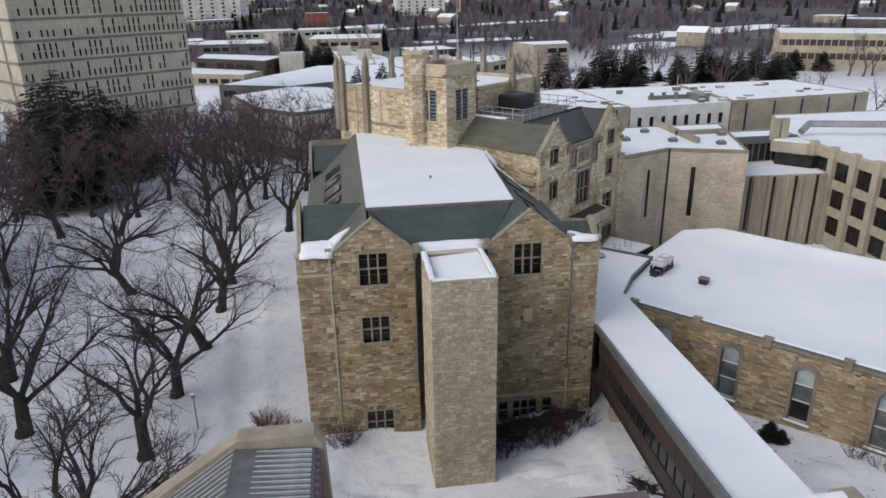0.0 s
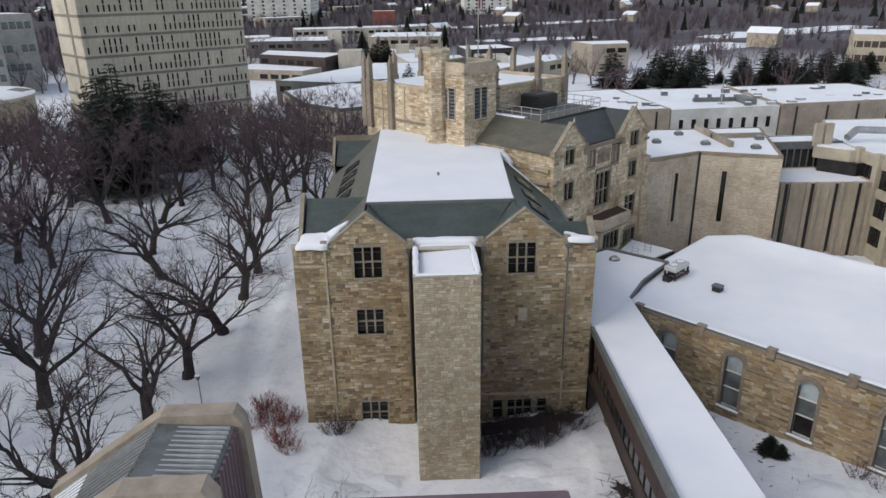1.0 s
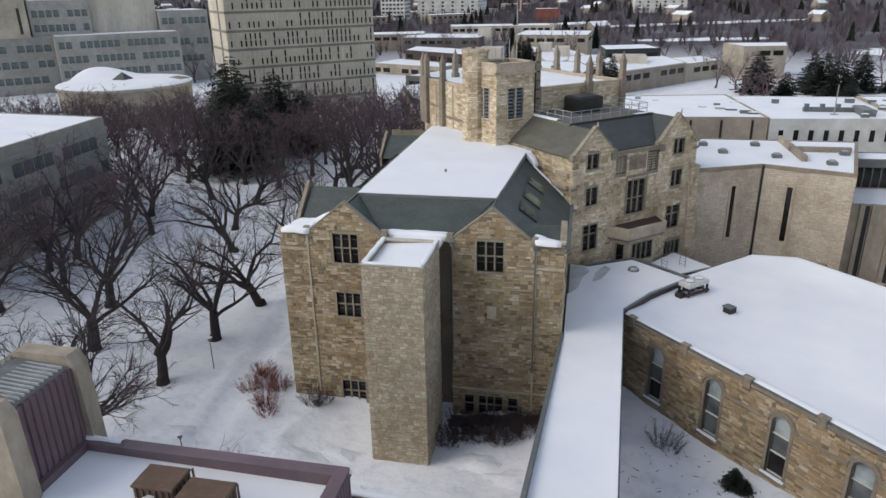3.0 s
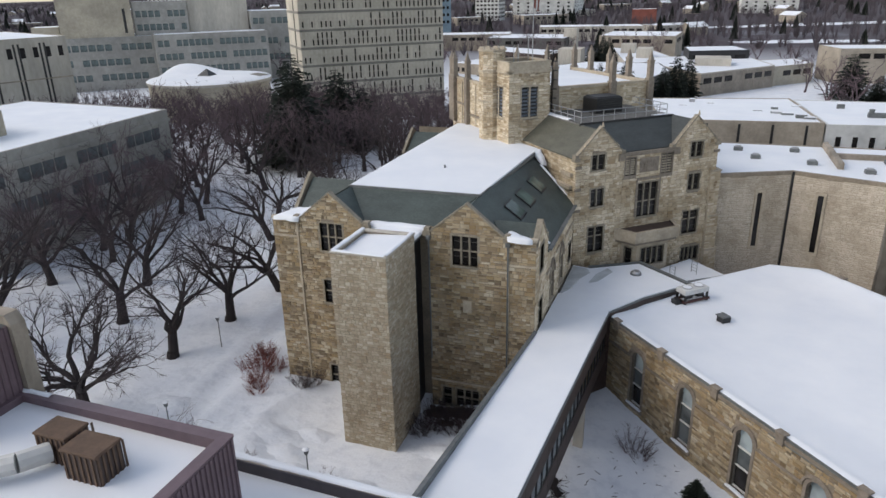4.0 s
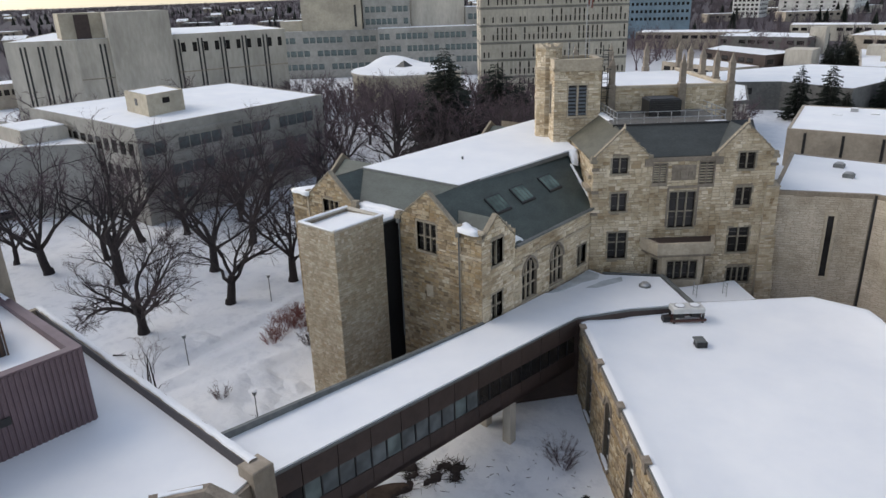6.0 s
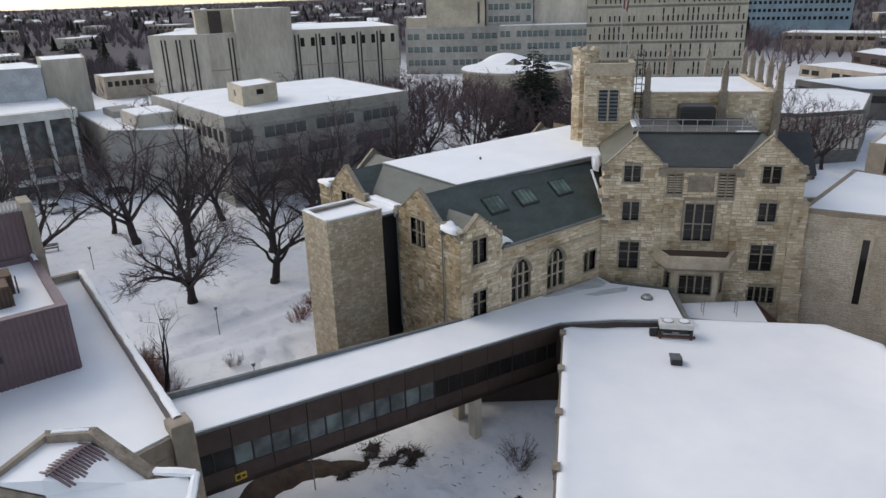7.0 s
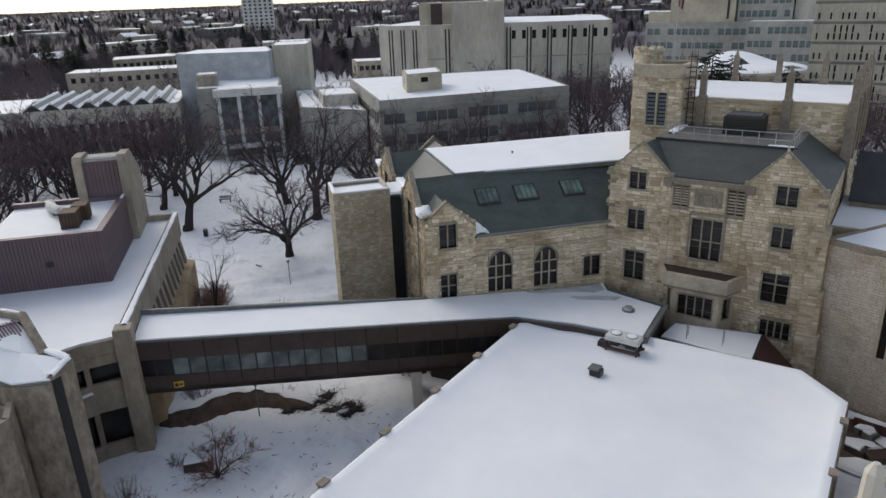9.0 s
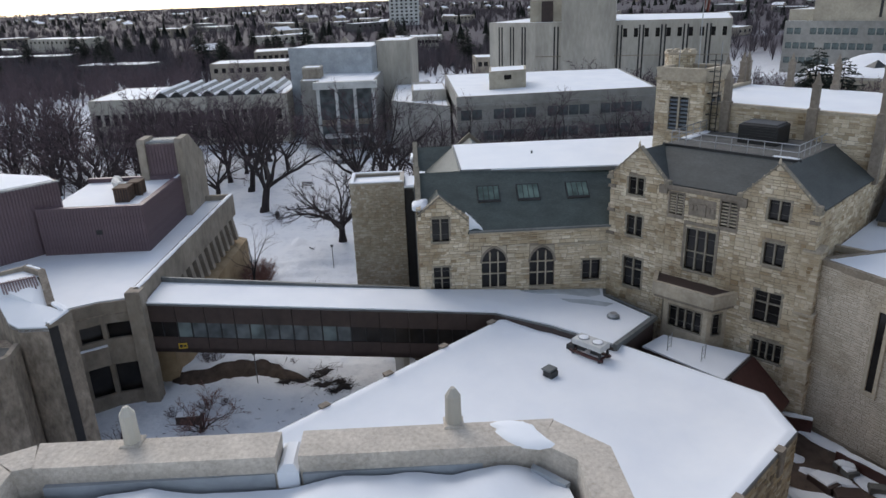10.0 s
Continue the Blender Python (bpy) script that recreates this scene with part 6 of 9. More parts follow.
def build_octagon():
    ot = thing("corner_tower", (25, 16, -1.6), "many-sided stained concrete tower with a ridged snowy roof", "tower")
    ring = [(23.2, 12.3), (24.6, 13.95), (26.7, 15.7), (27.1, 16.45), (27.3, 18.4), (26.0, 19.25), (25.0, 17.9), (22.5, 16.4), (21.4, 14.65)]
    zs = [11.75, 11.2, 10.15, 9.95, 10.0, 10.3, 10.25, 11.55, 11.7]
    part("wall", Acc().prism(ring, -1.6, [z - 0.1 for z in zs]), STAINED, ot, "stained board-marked concrete")
    r1, r2 = (24.35, 13.95, 11.72), (22.95, 15.95, 11.66)
    top = [(x, y, z) for (x, y), z in zip(ring, zs)]
    east = Acc().add([r1, top[1], top[2], top[3], top[4], top[5], top[6], r2, (25.2, 16.6, 10.75)], [(0, 1, 8), (1, 2, 8), (2, 3, 8), (3, 4, 8), (4, 5, 8), (5, 6, 8), (6, 7, 8), (7, 0, 8)])
    east.add([tuple(Vector(q) - Vector((0, 0, 0.35))) for q in top[1:5]] + top[1:5], [(0, 1, 5, 4), (1, 2, 6, 5), (2, 3, 7, 6)])
    part("roof_snow", east, SNOW, ot)
    part("roof_snow", Acc().add([top[0], r1, r2, top[7], top[8], top[1]], [(0, 1, 2, 4), (2, 3, 4), (0, 5, 1)]), SNOW, ot)
    # broad coping on the roof's west side, snow on the rest
    cop = Acc()
    path = [(21.4, 14.65, 12.07), (22.5, 16.4, 12.04), (25.0, 17.9, 10.6)]
    inn = [(21.85, 14.6, 12.07), (22.75, 16.0, 12.04), (25.2, 17.45, 10.6)]
    for k in (0, 1):
        q = [path[k], inn[k], inn[k + 1], path[k + 1]]
        cop.add([(x, y, z - 0.5) for x, y, z in q] + q, [(4, 5, 6, 7), (0, 1, 5, 4), (1, 2, 6, 5), (2, 3, 7, 6), (3, 0, 4, 7)])
    part("coping", cop, STAINED, ot)
    part("coping", Acc().add([(21.4, 14.65, 11.5), (21.6, 14.75, 11.5), (23.4, 12.4, 11.5), (23.2, 12.3, 11.5), (21.4, 14.65, 12.0), (21.6, 14.75, 12.0), (23.4, 12.4, 11.95), (23.2, 12.3, 11.95)],
                             [(4, 5, 6, 7), (0, 1, 5, 4), (1, 2, 6, 5), (2, 3, 7, 6), (3, 0, 4, 7)]), CONCRETE, ot)
    s = Acc()
    snow_strip(s, along((24.9, 17.75, 10.55), (26.0, 19.05, 10.42), 6), 0.45, 0.16)
    snow_strip(s, along((26.0, 19.05, 10.42), (27.2, 18.35, 10.1), 6), 0.42, 0.14)
    snow_strip(s, along((21.7, 14.85, 12.07), (22.5, 16.1, 12.04), 5), 0.2, 0.05)
    pieces("coping_snow", s, SNOW, ot)
    part("coping", Acc().prism([(24.95, 17.85), (25.3, 17.55), (26.15, 18.75), (27.2, 18.15), (27.32, 18.4), (26.0, 19.27)], 9.9, [10.5, 10.45, 10.3, 10.05, 10.05, 10.38]), CONCRETE, ot)
    rng = random.Random(12)
    ridge, out = (Vector(r2) - Vector(r1)), (Vector((0.82, 0.57, 0)))
    for k in range(13):
        p = Vector(r1) + ridge * (0.16 + 0.80 * k / 12)
        for side, far, drop in ((1, rng.uniform(0.75, 1.1), 0.42), (-1, rng.uniform(0.3, 0.65), 0.06)):
            e = p + out * far * side
            n = ridge.normalized() * 0.045
            a, b = p + out * 0.06 * side, e
            q = [a - n, a + n, b + n, b - n]
            zq = [p.z, p.z, p.z - drop * far, p.z - drop * far]
            part("roof_rib", Acc().add([(v.x, v.y, z - 0.02) for v, z in zip(q, zq)] + [(v.x, v.y, z + h) for v, z, h in zip(q, zq, (0.09, 0.09, 0.03, 0.03))],
                                       [(4, 5, 6, 7), (0, 1, 5, 4), (1, 2, 6, 5), (2, 3, 7, 6), (3, 0, 4, 7)]), RIB, ot)
    part("ridge_bar", Acc().tube(Vector(r1) + ridge * 0.1 + Vector((0, 0, 0.03)), Vector(r1) + ridge * 0.98 + Vector((0, 0, 0.03)), 0.06, 0.06, 6), RIB, ot)
    part("slot", Acc().prism([(26.78, 18.62), (27.26, 18.32), (27.34, 18.44), (26.86, 18.76)], -1.6, 9.85), BLACK, ot, "dark upright slot")
    lo = thing("stair_block", (29.5, 13.5, -1.6), "low stained concrete block against the tower", "building")
    part("wall", Acc().prism([(26.0, 9), (31.5, 9), (31.5, 15.2), (28.9, 16.6), (27.15, 16.3), (26.75, 15.6), (26.0, 14.9)], -1.6, 8.6), STAINED, lo)
    rim = [((31.5, 15.2), (28.9, 16.6)), ((28.9, 16.6), (27.2, 16.3))]
    for p, q in rim:
        d, l = unit(p, q)
        part("coping", bar(Acc(), p, d, 0, l, 8.6, 8.96, -0.3, 0.02), CONCRETE, lo)
    part("roof", Acc().prism([(26.2, 9.1), (31.4, 9.1), (31.3, 14.9), (28.9, 16.2), (27.3, 16.0)], 8.6, 8.66), DECK, lo)


build_octagon()


# ---- building under the last part of the flight ----
def build_parapet_building():
    pb = thing("parapet_building", (66, 45, -1.5), "tall stone building with a crenellated parapet and snowy flat roof", "building")
    ring = [(58.35, 35.7), (58.6, 35.2), (82, 35.2), (82, 43.9), (59.2, 43.9), (58.5, 43.25)]
    part("wall", Acc().prism(ring, -1.5, 21.6), TAN, pb)
    part("roof", Acc().prism([(58.8, 36.0), (58.9, 35.6), (81.6, 35.6), (81.6, 43.4), (59.4, 43.4), (58.95, 43.0)], 21.5, 21.62), DECK, pb)
    sn = Acc()
    nu, nv = 40, 34
    for i in range(nu + 1):
        x = 59.06 + 22.4 * (i / nu) ** 1.6
        for k in range(nv + 1):
            y = 35.75 + 7.5 * k / nv
            lift = 0.16 * noise.noise((x * 0.8, y * 0.8, 4)) + 0.07 * noise.noise((x * 2.6, y * 2.6, 9))
            rim = math.exp(-((x - 59.0) / 0.5) ** 2)
            sn.v.append((x, y, 22.18 + lift - 0.18 * rim * (0.6 + noise.noise((0.3, y * 1.1, 1))) - 0.14 * math.exp(-((y - 39.4) / 0.35) ** 2) * rim))
    for i in range(nu):
        for k in range(nv):
            a = i * (nv + 1) + k
            sn.f.append((a, a + nv + 1, a + nv + 2, a + 1))
    ob = part("roof_snow", sn, SNOW, pb, "uneven drifted snow behind the parapet")
    for p in ob.data.polygons:
        p.use_smooth = True
    edges = [((58.35, 35.72), (58.42, 39.24)), ((58.43, 39.56), (58.5, 43.25))]
    par = Acc()
    t = 0.52
    for (x0, y0), (x1, y1) in edges:
        near_in = (58.87, 35.9) if y0 < 36 else (x0 + t, y0)
        far_in = (59.02, 42.95) if y1 > 43 else (x1 + t, y1)
        par = Acc().prism([(x0, y0), near_in, far_in, (x1, y1)], 21.6, 22.35)
        m = part("merlon_wall", par, WEATHERED, pb)
        part("coping", Acc().prism([(x0 - 0.04, y0), (near_in[0] + 0.04, near_in[1]), (far_in[0] + 0.04, far_in[1]), (x1 - 0.04, y1)], 22.35, 22.5), WEATHERED, m)
    for pq in ([(58.5, 43.25), (59.02, 42.95), (59.45, 43.38), (59.2, 43.9)], [(59.2, 43.9), (59.45, 43.38), (82.0, 43.38), (82.0, 43.9)], [(58.6, 35.2), (58.95, 35.62), (58.87, 35.9), (58.35, 35.7)], [(58.6, 35.2), (82, 35.2), (82, 35.65), (58.95, 35.65)]):
        part("merlon_wall", Acc().prism(pq, 21.6, 22.5), WEATHERED, pb)
    for y0, y1 in ((36.0, 39.2), (39.6, 42.85)):
        part("inner_skirting", Acc().box(58.86 + (y0 - 36) * 0.012, 58.96 + (y0 - 36) * 0.012, y0, y1, 21.6, 22.2), PAINTED, pb)
    part("inner_skirting", Acc().prism([(59.05, 42.85), (59.5, 43.28), (59.55, 43.2), (59.15, 42.8)], 21.6, 22.18), PAINTED, pb)
    part("sill", Acc().box(58.38, 58.98, 39.24, 39.56, 21.6, 22.0), TRIM, pb)
    part("parapet_snow", Acc().slab(58.34, 59.02, 39.25, 39.55, 22.0, 22.34, 0.08), SNOW, pb)
    rr = random.Random(15)
    mound = Acc()
    n = 26
    edge = []
    for k in range(n):
        t = 6.2832 * k / n
        edge.append((0.36 * rr.uniform(0.88, 1.08) * math.copysign(abs(math.cos(t)) ** 0.6, math.cos(t)), 0.30 * rr.uniform(0.85, 1.1) * math.copysign(abs(math.sin(t)) ** 0.6, math.sin(t))))
    for f, h in ((1.0, 0.0), (0.88, 0.03), (0.5, 0.045)):
        mound.v += [(58.80 + a * f, 42.72 + b * f + a * f * 0.5, 22.5 + h) for a, b in edge]
    mound.v.append((58.80, 42.72, 22.548))
    for k in range(n):
        e = (k + 1) % n
        mound.f += [(k, e, n + e, n + k), (n + k, n + e, 2 * n + e, 2 * n + k), (2 * n + k, 2 * n + e, 3 * n)]
    ob = part("parapet_snow", mound, SNOW, pb)
    for p in ob.data.polygons:
        p.use_smooth = True
    for y in (37.1, 41.77):
        pn = Acc()
        x = 58.42
        pn.tube((x, y, 22.45), (x, y, 22.98), 0.125, 0.115, 8)
        pn.tube((x, y, 22.98), (x, y, 23.1), 0.115, 0.04, 8)
        part("finial", pn, CONCRETE_PALE, pb, "weathered pale stone finial")
        part("finial_base", Acc().slab(x - 0.15, x + 0.15, y - 0.15, y + 0.15, 22.5, 22.53, 0.02), WEATHERED, pb)
    rail = Acc()
    for a, b in (((60.4, 41.2), (60.4, 42.4)), ((60.4, 42.4), (62.0, 42.4)), ((60.4, 41.2), (62.0, 41.2))):
        rail.tube((*a, 22.05), (*b, 22.05), 0.02, 0.02, 5)
    part("roof_hatch_rail", rail, STEEL, pb)


build_parapet_building()


# ---- limestone block with tall slots, and the buildings past it ----
def build_slot_block():
    ring = [(26.9, 67.0), (34.0, 70.05), (41.6, 67.15), (46.5, 82.3), (24.3, 82.3)]
    sb = flat_block("slot_block", ring, -1.5, 11.75, MORTAR, "windowless buff stone block with tall dark slots and snowy roof")
    st = Acc()
    big = dict(tall=(0.15, 0.26), wide=(0.28, 0.7), proud=(0.006, 0.018))
    d1, l1 = unit(ring[0], ring[1])
    d2, l2 = unit(ring[1], ring[2])
    d3, l3 = unit(ring[2], ring[3])
    h1, h2 = [(4.5, 5.0, 4.4, 9.8)], [(2.45, 2.95, 4.2, 9.8)]
    rubble(st, ring[0], d1, 0, 11.4, lambda z: (0, l1 - 0.15), h1, **big)
    rubble(st, ring[1], d2, 0, 11.4, lambda z: (0.15, l2), h2, **big)
    rubble(st, ring[2], d3, 3, 11.4, lambda z: (0, l3), **big)
    part("rubble_facing", st, SAWN, sb, "buff sawn limestone courses", "stuff")
    for o, d, h in ((ring[0], d1, h1[0]), (ring[1], d2, h2[0])):
        a = Acc()
        for q in ((h[0] - 0.22, h[0], h[2] - 0.3, h[3] + 0.3), (h[1], h[1] + 0.22, h[2] - 0.3, h[3] + 0.3), (h[0], h[1], h[3], h[3] + 0.3), (h[0], h[1], h[2] - 0.3, h[2])):
            bar(a, o, d, *q, -0.05, 0.12)
        w = part("slot_window", a, TRIM, sb)
        part("pane", bar(Acc(), o, d, h[0], h[1], h[2], h[3], -0.02, 0.004), GLASS, w)
    part("joint", bar(Acc(), ring[1], d2, -0.16, 0.16, -1.5, 11.7, -0.2, 0.05), BLACK, sb)
    for x, y in ((31, 75), (36, 73.5), (40.5, 71.0), (29.5, 78.5), (43.0, 75.5), (35, 79)):
        v = thing("roof_vent", (x, y, 11.7), "small grey roof vent on the snowy roof", "roof vent", "roof vents")
        part("kerb", Acc().slab(x - 0.45, x + 0.45, y - 0.35, y + 0.35, 11.69, 12.05, 0.05), LEAD, v)
        part("cap", Acc().slab(x - 0.3, x + 0.3, y - 0.25, y + 0.25, 12.05, 12.2, 0.05), STEEL, v)
    part("dividing_wall", Acc().box(38.0, 38.5, 72.0, 82.0, 11.6, 12.3).box(38.0, 44, 76.5, 77.0, 11.6, 12.2), CONCRETE, sb)
    # lower fluted link and the windowed building
    fl = flat_block("fluted_link", [(42.6, 70.6), (53.9, 69.9), (53.9, 77.2), (44.4, 77.2)], -1.5, 7.9, LINKSTONE, "low buff stone link with tall dark slots under snow")
    d, l = unit((42.6, 70.6), (53.9, 69.9))
    spots = [(44.3, 0), (47.1, 1), (49.7, 2), (52.2, 3)]
    repeats("slot", Acc().box(-0.2, 0.2, -0.06, 0.05, 0, 9.2), BLACK, fl, [(x, 70.6 - (x - 42.6) * 0.062, -1.4, d) for x, _ in spots])
    repeats("pier", Acc().slab(-0.22, 0.22, -0.3, 0.1, 0, 9.5, 0.03), LINKSTONE, fl, [(x + k, 70.6 - (x + k - 42.6) * 0.062, -1.5, d) for x, _ in spots for k in (-0.5, 0.55)])
    up = flat_block("glass_corridor", [(44.6, 77.25), (53.9, 77.25), (53.9, 81), (45, 81)], 7.5, 10.9, GLASS, "glazed corridor under a snowy roof")
    repeats("mullion", Acc().box(-0.06, 0.06, -0.12, 0.02, 0, 2.6), LEAD, up, [(44.9 + i * 0.85, 77.22, 7.95, X_) for i in range(9)])
    part("fascia", Acc().prism([(44.5, 77.0), (53.9, 77.0), (53.9, 77.4), (44.5, 77.4)], 10.1, 10.95), LEAD, up)
    wb = flat_block("window_building", [(54.0, 74.6), (54.0, 52.5), (80, 52.5), (80, 92), (60, 92), (54.0, 82)], -1.5, 10.6, CONCRETE_WARM, "cream precast building with square dark windows and snowy roof")
    p = (54.0, 74.0)
    down = (0.0, -1.0)
    repeats("window", Acc().box(-1.22, 1.22, -0.02, 0.06, 0, 2.05), GLASS, wb, [(53.97, 71.75 - i * 3.52, z, down) for z in (7.3, 4.2, 1.05) for i in range(6)])
    repeats("window_bar", Acc().box(-0.04, 0.04, -0.06, 0.0, 0, 2.05), BLACK, wb, [(53.97, 71.75 + k - i * 3.52, z, down) for z in (7.3, 4.2, 1.05) for i in range(6) for k in (-0.35, 0.4)])
    repeats("pier", Acc().slab(-0.42, 0.42, -0.55, 0.1, 0, 12.5, 0.05), CONCRETE_WARM, wb, [(54.0, 73.5 - i * 3.52, -1.5, down) for i in range(7)])
    repeats("spandrel", Acc().slab(-1.3, 1.3, -0.22, 0.05, 0, 1.02, 0.04), CONCRETE_WARM, wb, [(54.0, 71.74 - i * 3.52, z, down) for z in (9.45, 6.28, 3.15) for i in range(6)])
    cn = Acc().prism([(50.0, 76.2), (52.8, 73.6), (54.0, 73.4), (54.0, 78.0), (51.0, 78.0)], 9.3, 10.55)
    can = part("canopy", cn, CONCRETE_WARM, wb, "cream overhanging canopy with snow")
    part("canopy_snow", Acc().prism([(50.4, 76.3), (52.9, 74.0), (53.8, 73.8), (53.8, 77.6), (51.1, 77.6)], 10.55, 10.68), SNOW, can)
    for x in (50.2, 51.4):
        part("fin", Acc().box(x, x + 0.9, 76.6, 77.2, 10.5, 13.1), CONCRETE_WARM, wb)
    part("stair_glazing", Acc().prism([(50.4, 75.6), (53.2, 72.6), (53.95, 72.6), (53.95, 77), (51, 77)], 7.0, 9.3), GLASS, wb)
    du = Acc()
    pts = [(54.6, 77.5, 11.2), (56.0, 78.2, 12.0), (60, 77, 12.0), (66, 75.5, 12.0), (72, 74, 12.0)]
    for a, b in zip(pts, pts[1:]):
        du.tube(a, b, 0.42, 0.42, 10)
    part("roof_duct", du, STEEL, wb)
    du = Acc()
    pts = [(58.5, 66.0, 10.8), (59.3, 68.2, 12.3), (62, 68.2, 12.4), (64, 68.2, 12.4)]
    for a, b in zip(pts, pts[1:]):
        du.tube(a, b, 0.4, 0.4, 10)
    part("roof_duct", du, STEEL, wb)
    part("roof_house", Acc().slab(62, 68, 63, 67, 10.5, 12.6, 0.1), WHITE, wb)
    # low white and buff blocks farther back
    b1 = flat_block("panel_building", [(40.5, 96.5), (57.0, 98.2), (57.0, 117), (38.5, 117)], -1.5, 11.6, WHITE, "low white panelled building with narrow windows and snowy roof")
    pane_rows(b1, (40.5, 96.5), (57.0, 98.2), [8.6], 8, 0.6, 1.5, GLASS)
    for ring, n in (([(20.5, 95.0), (40.3, 96.5), (38.3, 117), (17.5, 113.5)], 5), ([(57.3, 98.2), (82.0, 101.0), (79, 118), (57.3, 117)], 5)):
        b = flat_block("buff_building", ring, -1.5, 11.8, BUFF, "low buff stone building with dark joints and snowy roof")
        d, l = unit(ring[0], ring[1])
        repeats("joint", Acc().box(-0.15, 0.15, -0.04, 0.05, 0, 12.4), BLACK, b, [(ring[0][0] + d[0] * l * (i + 0.5) / n, ring[0][1] + d[1] * l * (i + 0.5) / n, -1, d) for i in range(n)])
    rng = random.Random(3)
    for i in range(34):
        x, y = rng.uniform(22, 78), rng.uniform(99, 113)
        s, h = rng.uniform(0.25, 0.75), rng.uniform(0.25, 0.7)
        v = thing("roof_unit", (x, y, 11.5), "grey rooftop ventilation unit in snow", "ventilation unit", "roof units")
        part("case", Acc().slab(x - s, x + s, y - s * 0.6, y + s * 0.6, 11.45, 11.5 + h, 0.05), STEEL if i % 2 else LEAD, v)
        part("snow_cap", Acc().slab(x - s * 0.9, x + s * 0.9, y - s * 0.5, y + s * 0.5, 11.5 + h, 11.58 + h, 0.04), SNOW, v)
    td = thing("roof_duct", (51.0, 102.5, 11.5), "grey branched duct lying on the snowy roof", "duct")
    part("trunk_duct", Acc().slab(46.2, 53.0, 103.0, 103.7, 11.55, 12.15, 0.06), LEAD, td)
    part("elbow_box", Acc().slab(52.6, 54.2, 99.6, 103.9, 11.55, 12.45, 0.08), LEAD, td)
    for x in (46.6, 48.6, 50.6):
        part("inlet", Acc().tube((x, 103.3, 12.1), (x, 103.3, 12.6), 0.3, 0.36, 8), LEAD, td)
    mast = thing("roof_mast", (49.5, 101, 11.5), "thin steel mast on a snowy roof", "mast", "roof masts")
    part("pole", Acc().tube((49.5, 101, 11.4), (49.5, 101, 15.5), 0.08, 0.06, 6), STEEL, mast)
    part("foot", Acc().box(49.1, 49.9, 100.6, 101.4, 11.45, 11.6), STEEL, mast)
    # service court: dark bare ground, ledges and boards under broken snow
    rng = random.Random(4)

    def patch(cx, cy, rx, ry, z, lift, n=16, turn=0.7):
        ring = []
        for k in range(n):
            a = 6.2832 * k / n
            q = rng.uniform(0.75, 1.15)
            ex, ey = rx * q * math.cos(a), ry * q * math.sin(a)
            ring.append((cx + ex * math.cos(turn) - ey * math.sin(turn), cy + ex * math.sin(turn) + ey * math.cos(turn)))
        acc = Acc()
        acc.v = [(x, y, z) for x, y in ring] + [(cx + (x - cx) * 0.8, cy + (y - cy) * 0.8, z + lift) for x, y in ring] + [(cx, cy, z + lift * 1.3)]
        for k in range(n):
            e = (k + 1) % n
            acc.f += [(k, e, n + e, n + k), (n + k, n + e, 2 * n)]
        return acc
    single("yard_floor", patch(31.0, 66.0, 6.0, 4.4, -0.52, 0.16), EARTH, (31, 66, -0.9), "dark bare ground of the service court", "ground", kind="structure")
    for x, y, rx, ry, turn in ((29.6, 67.6, 2.2, 0.6, 0.5), (33.2, 66.0, 1.8, 0.5, 0.9), (30.8, 64.7, 1.3, 0.6, 0.6), (34.5, 68.2, 2.4, 0.7, 0.4), (27.6, 66.0, 0.9, 0.6, 0.2), (35.5, 64.5, 2.2, 1.2, 0.8)):
        single("snow_patch", patch(x, y, rx, ry, -0.38, 0.16, 14, turn), SNOW_GROUND, (x, y, -0.4), "broken patch of snow on the bare court", "snow patch", "snow patches")
    for x0, y0, x1, y1, h in ((27.2, 65.0, 28.6, 67.4, 0.7), (28.4, 63.4, 30.6, 65.0, 0.9), (31.6, 67.4, 34.4, 69.0, 0.5)):
        d, l = unit((x0, y0), (x1, y1))
        w = thing("low_wall", (x0, y0, -0.8), "low dark retaining wall capped with snow", "wall", "low walls")
        part("body", bar(Acc(), (x0, y0), d, 0, l, -0.9, h, -0.25, 0.25), REDBROWN, w)
        sn = Acc()
        snow_strip(sn, along((x0, y0, h), (x1, y1, h), 8), 0.5, 0.12)
        part("snow_cap", sn, SNOW, w)
    for i in range(16):
        x, y = rng.uniform(27.5, 35.5), rng.uniform(63.2, 68.4)
        if (x - 17.11) * 0.6613 - (y - 57.86) * 0.7501 > 6 or y > 60.9 + 0.43 * (x - 17):
            continue
        s, h = rng.uniform(0.3, 0.8), rng.uniform(0.2, 0.7)
        c = thing("crate", (0, 0, 0), "dark crate with snow on top in the service court", "crate", "crates")
        part("case", Acc().slab(-s, s, -s * 0.6, s * 0.6, -0.2, h, 0.03), BROWN if i % 2 else DECK, c)
        if i % 3:
            part("snow_cap", Acc().slab(-s * 0.95, s * 0.7, -s * 0.55, s * 0.5, h, h + 0.1, 0.05), SNOW, c)
        c.matrix_world = pose(x, y, -0.4, 0, 0, rng.uniform(0, 90))


build_slot_block()


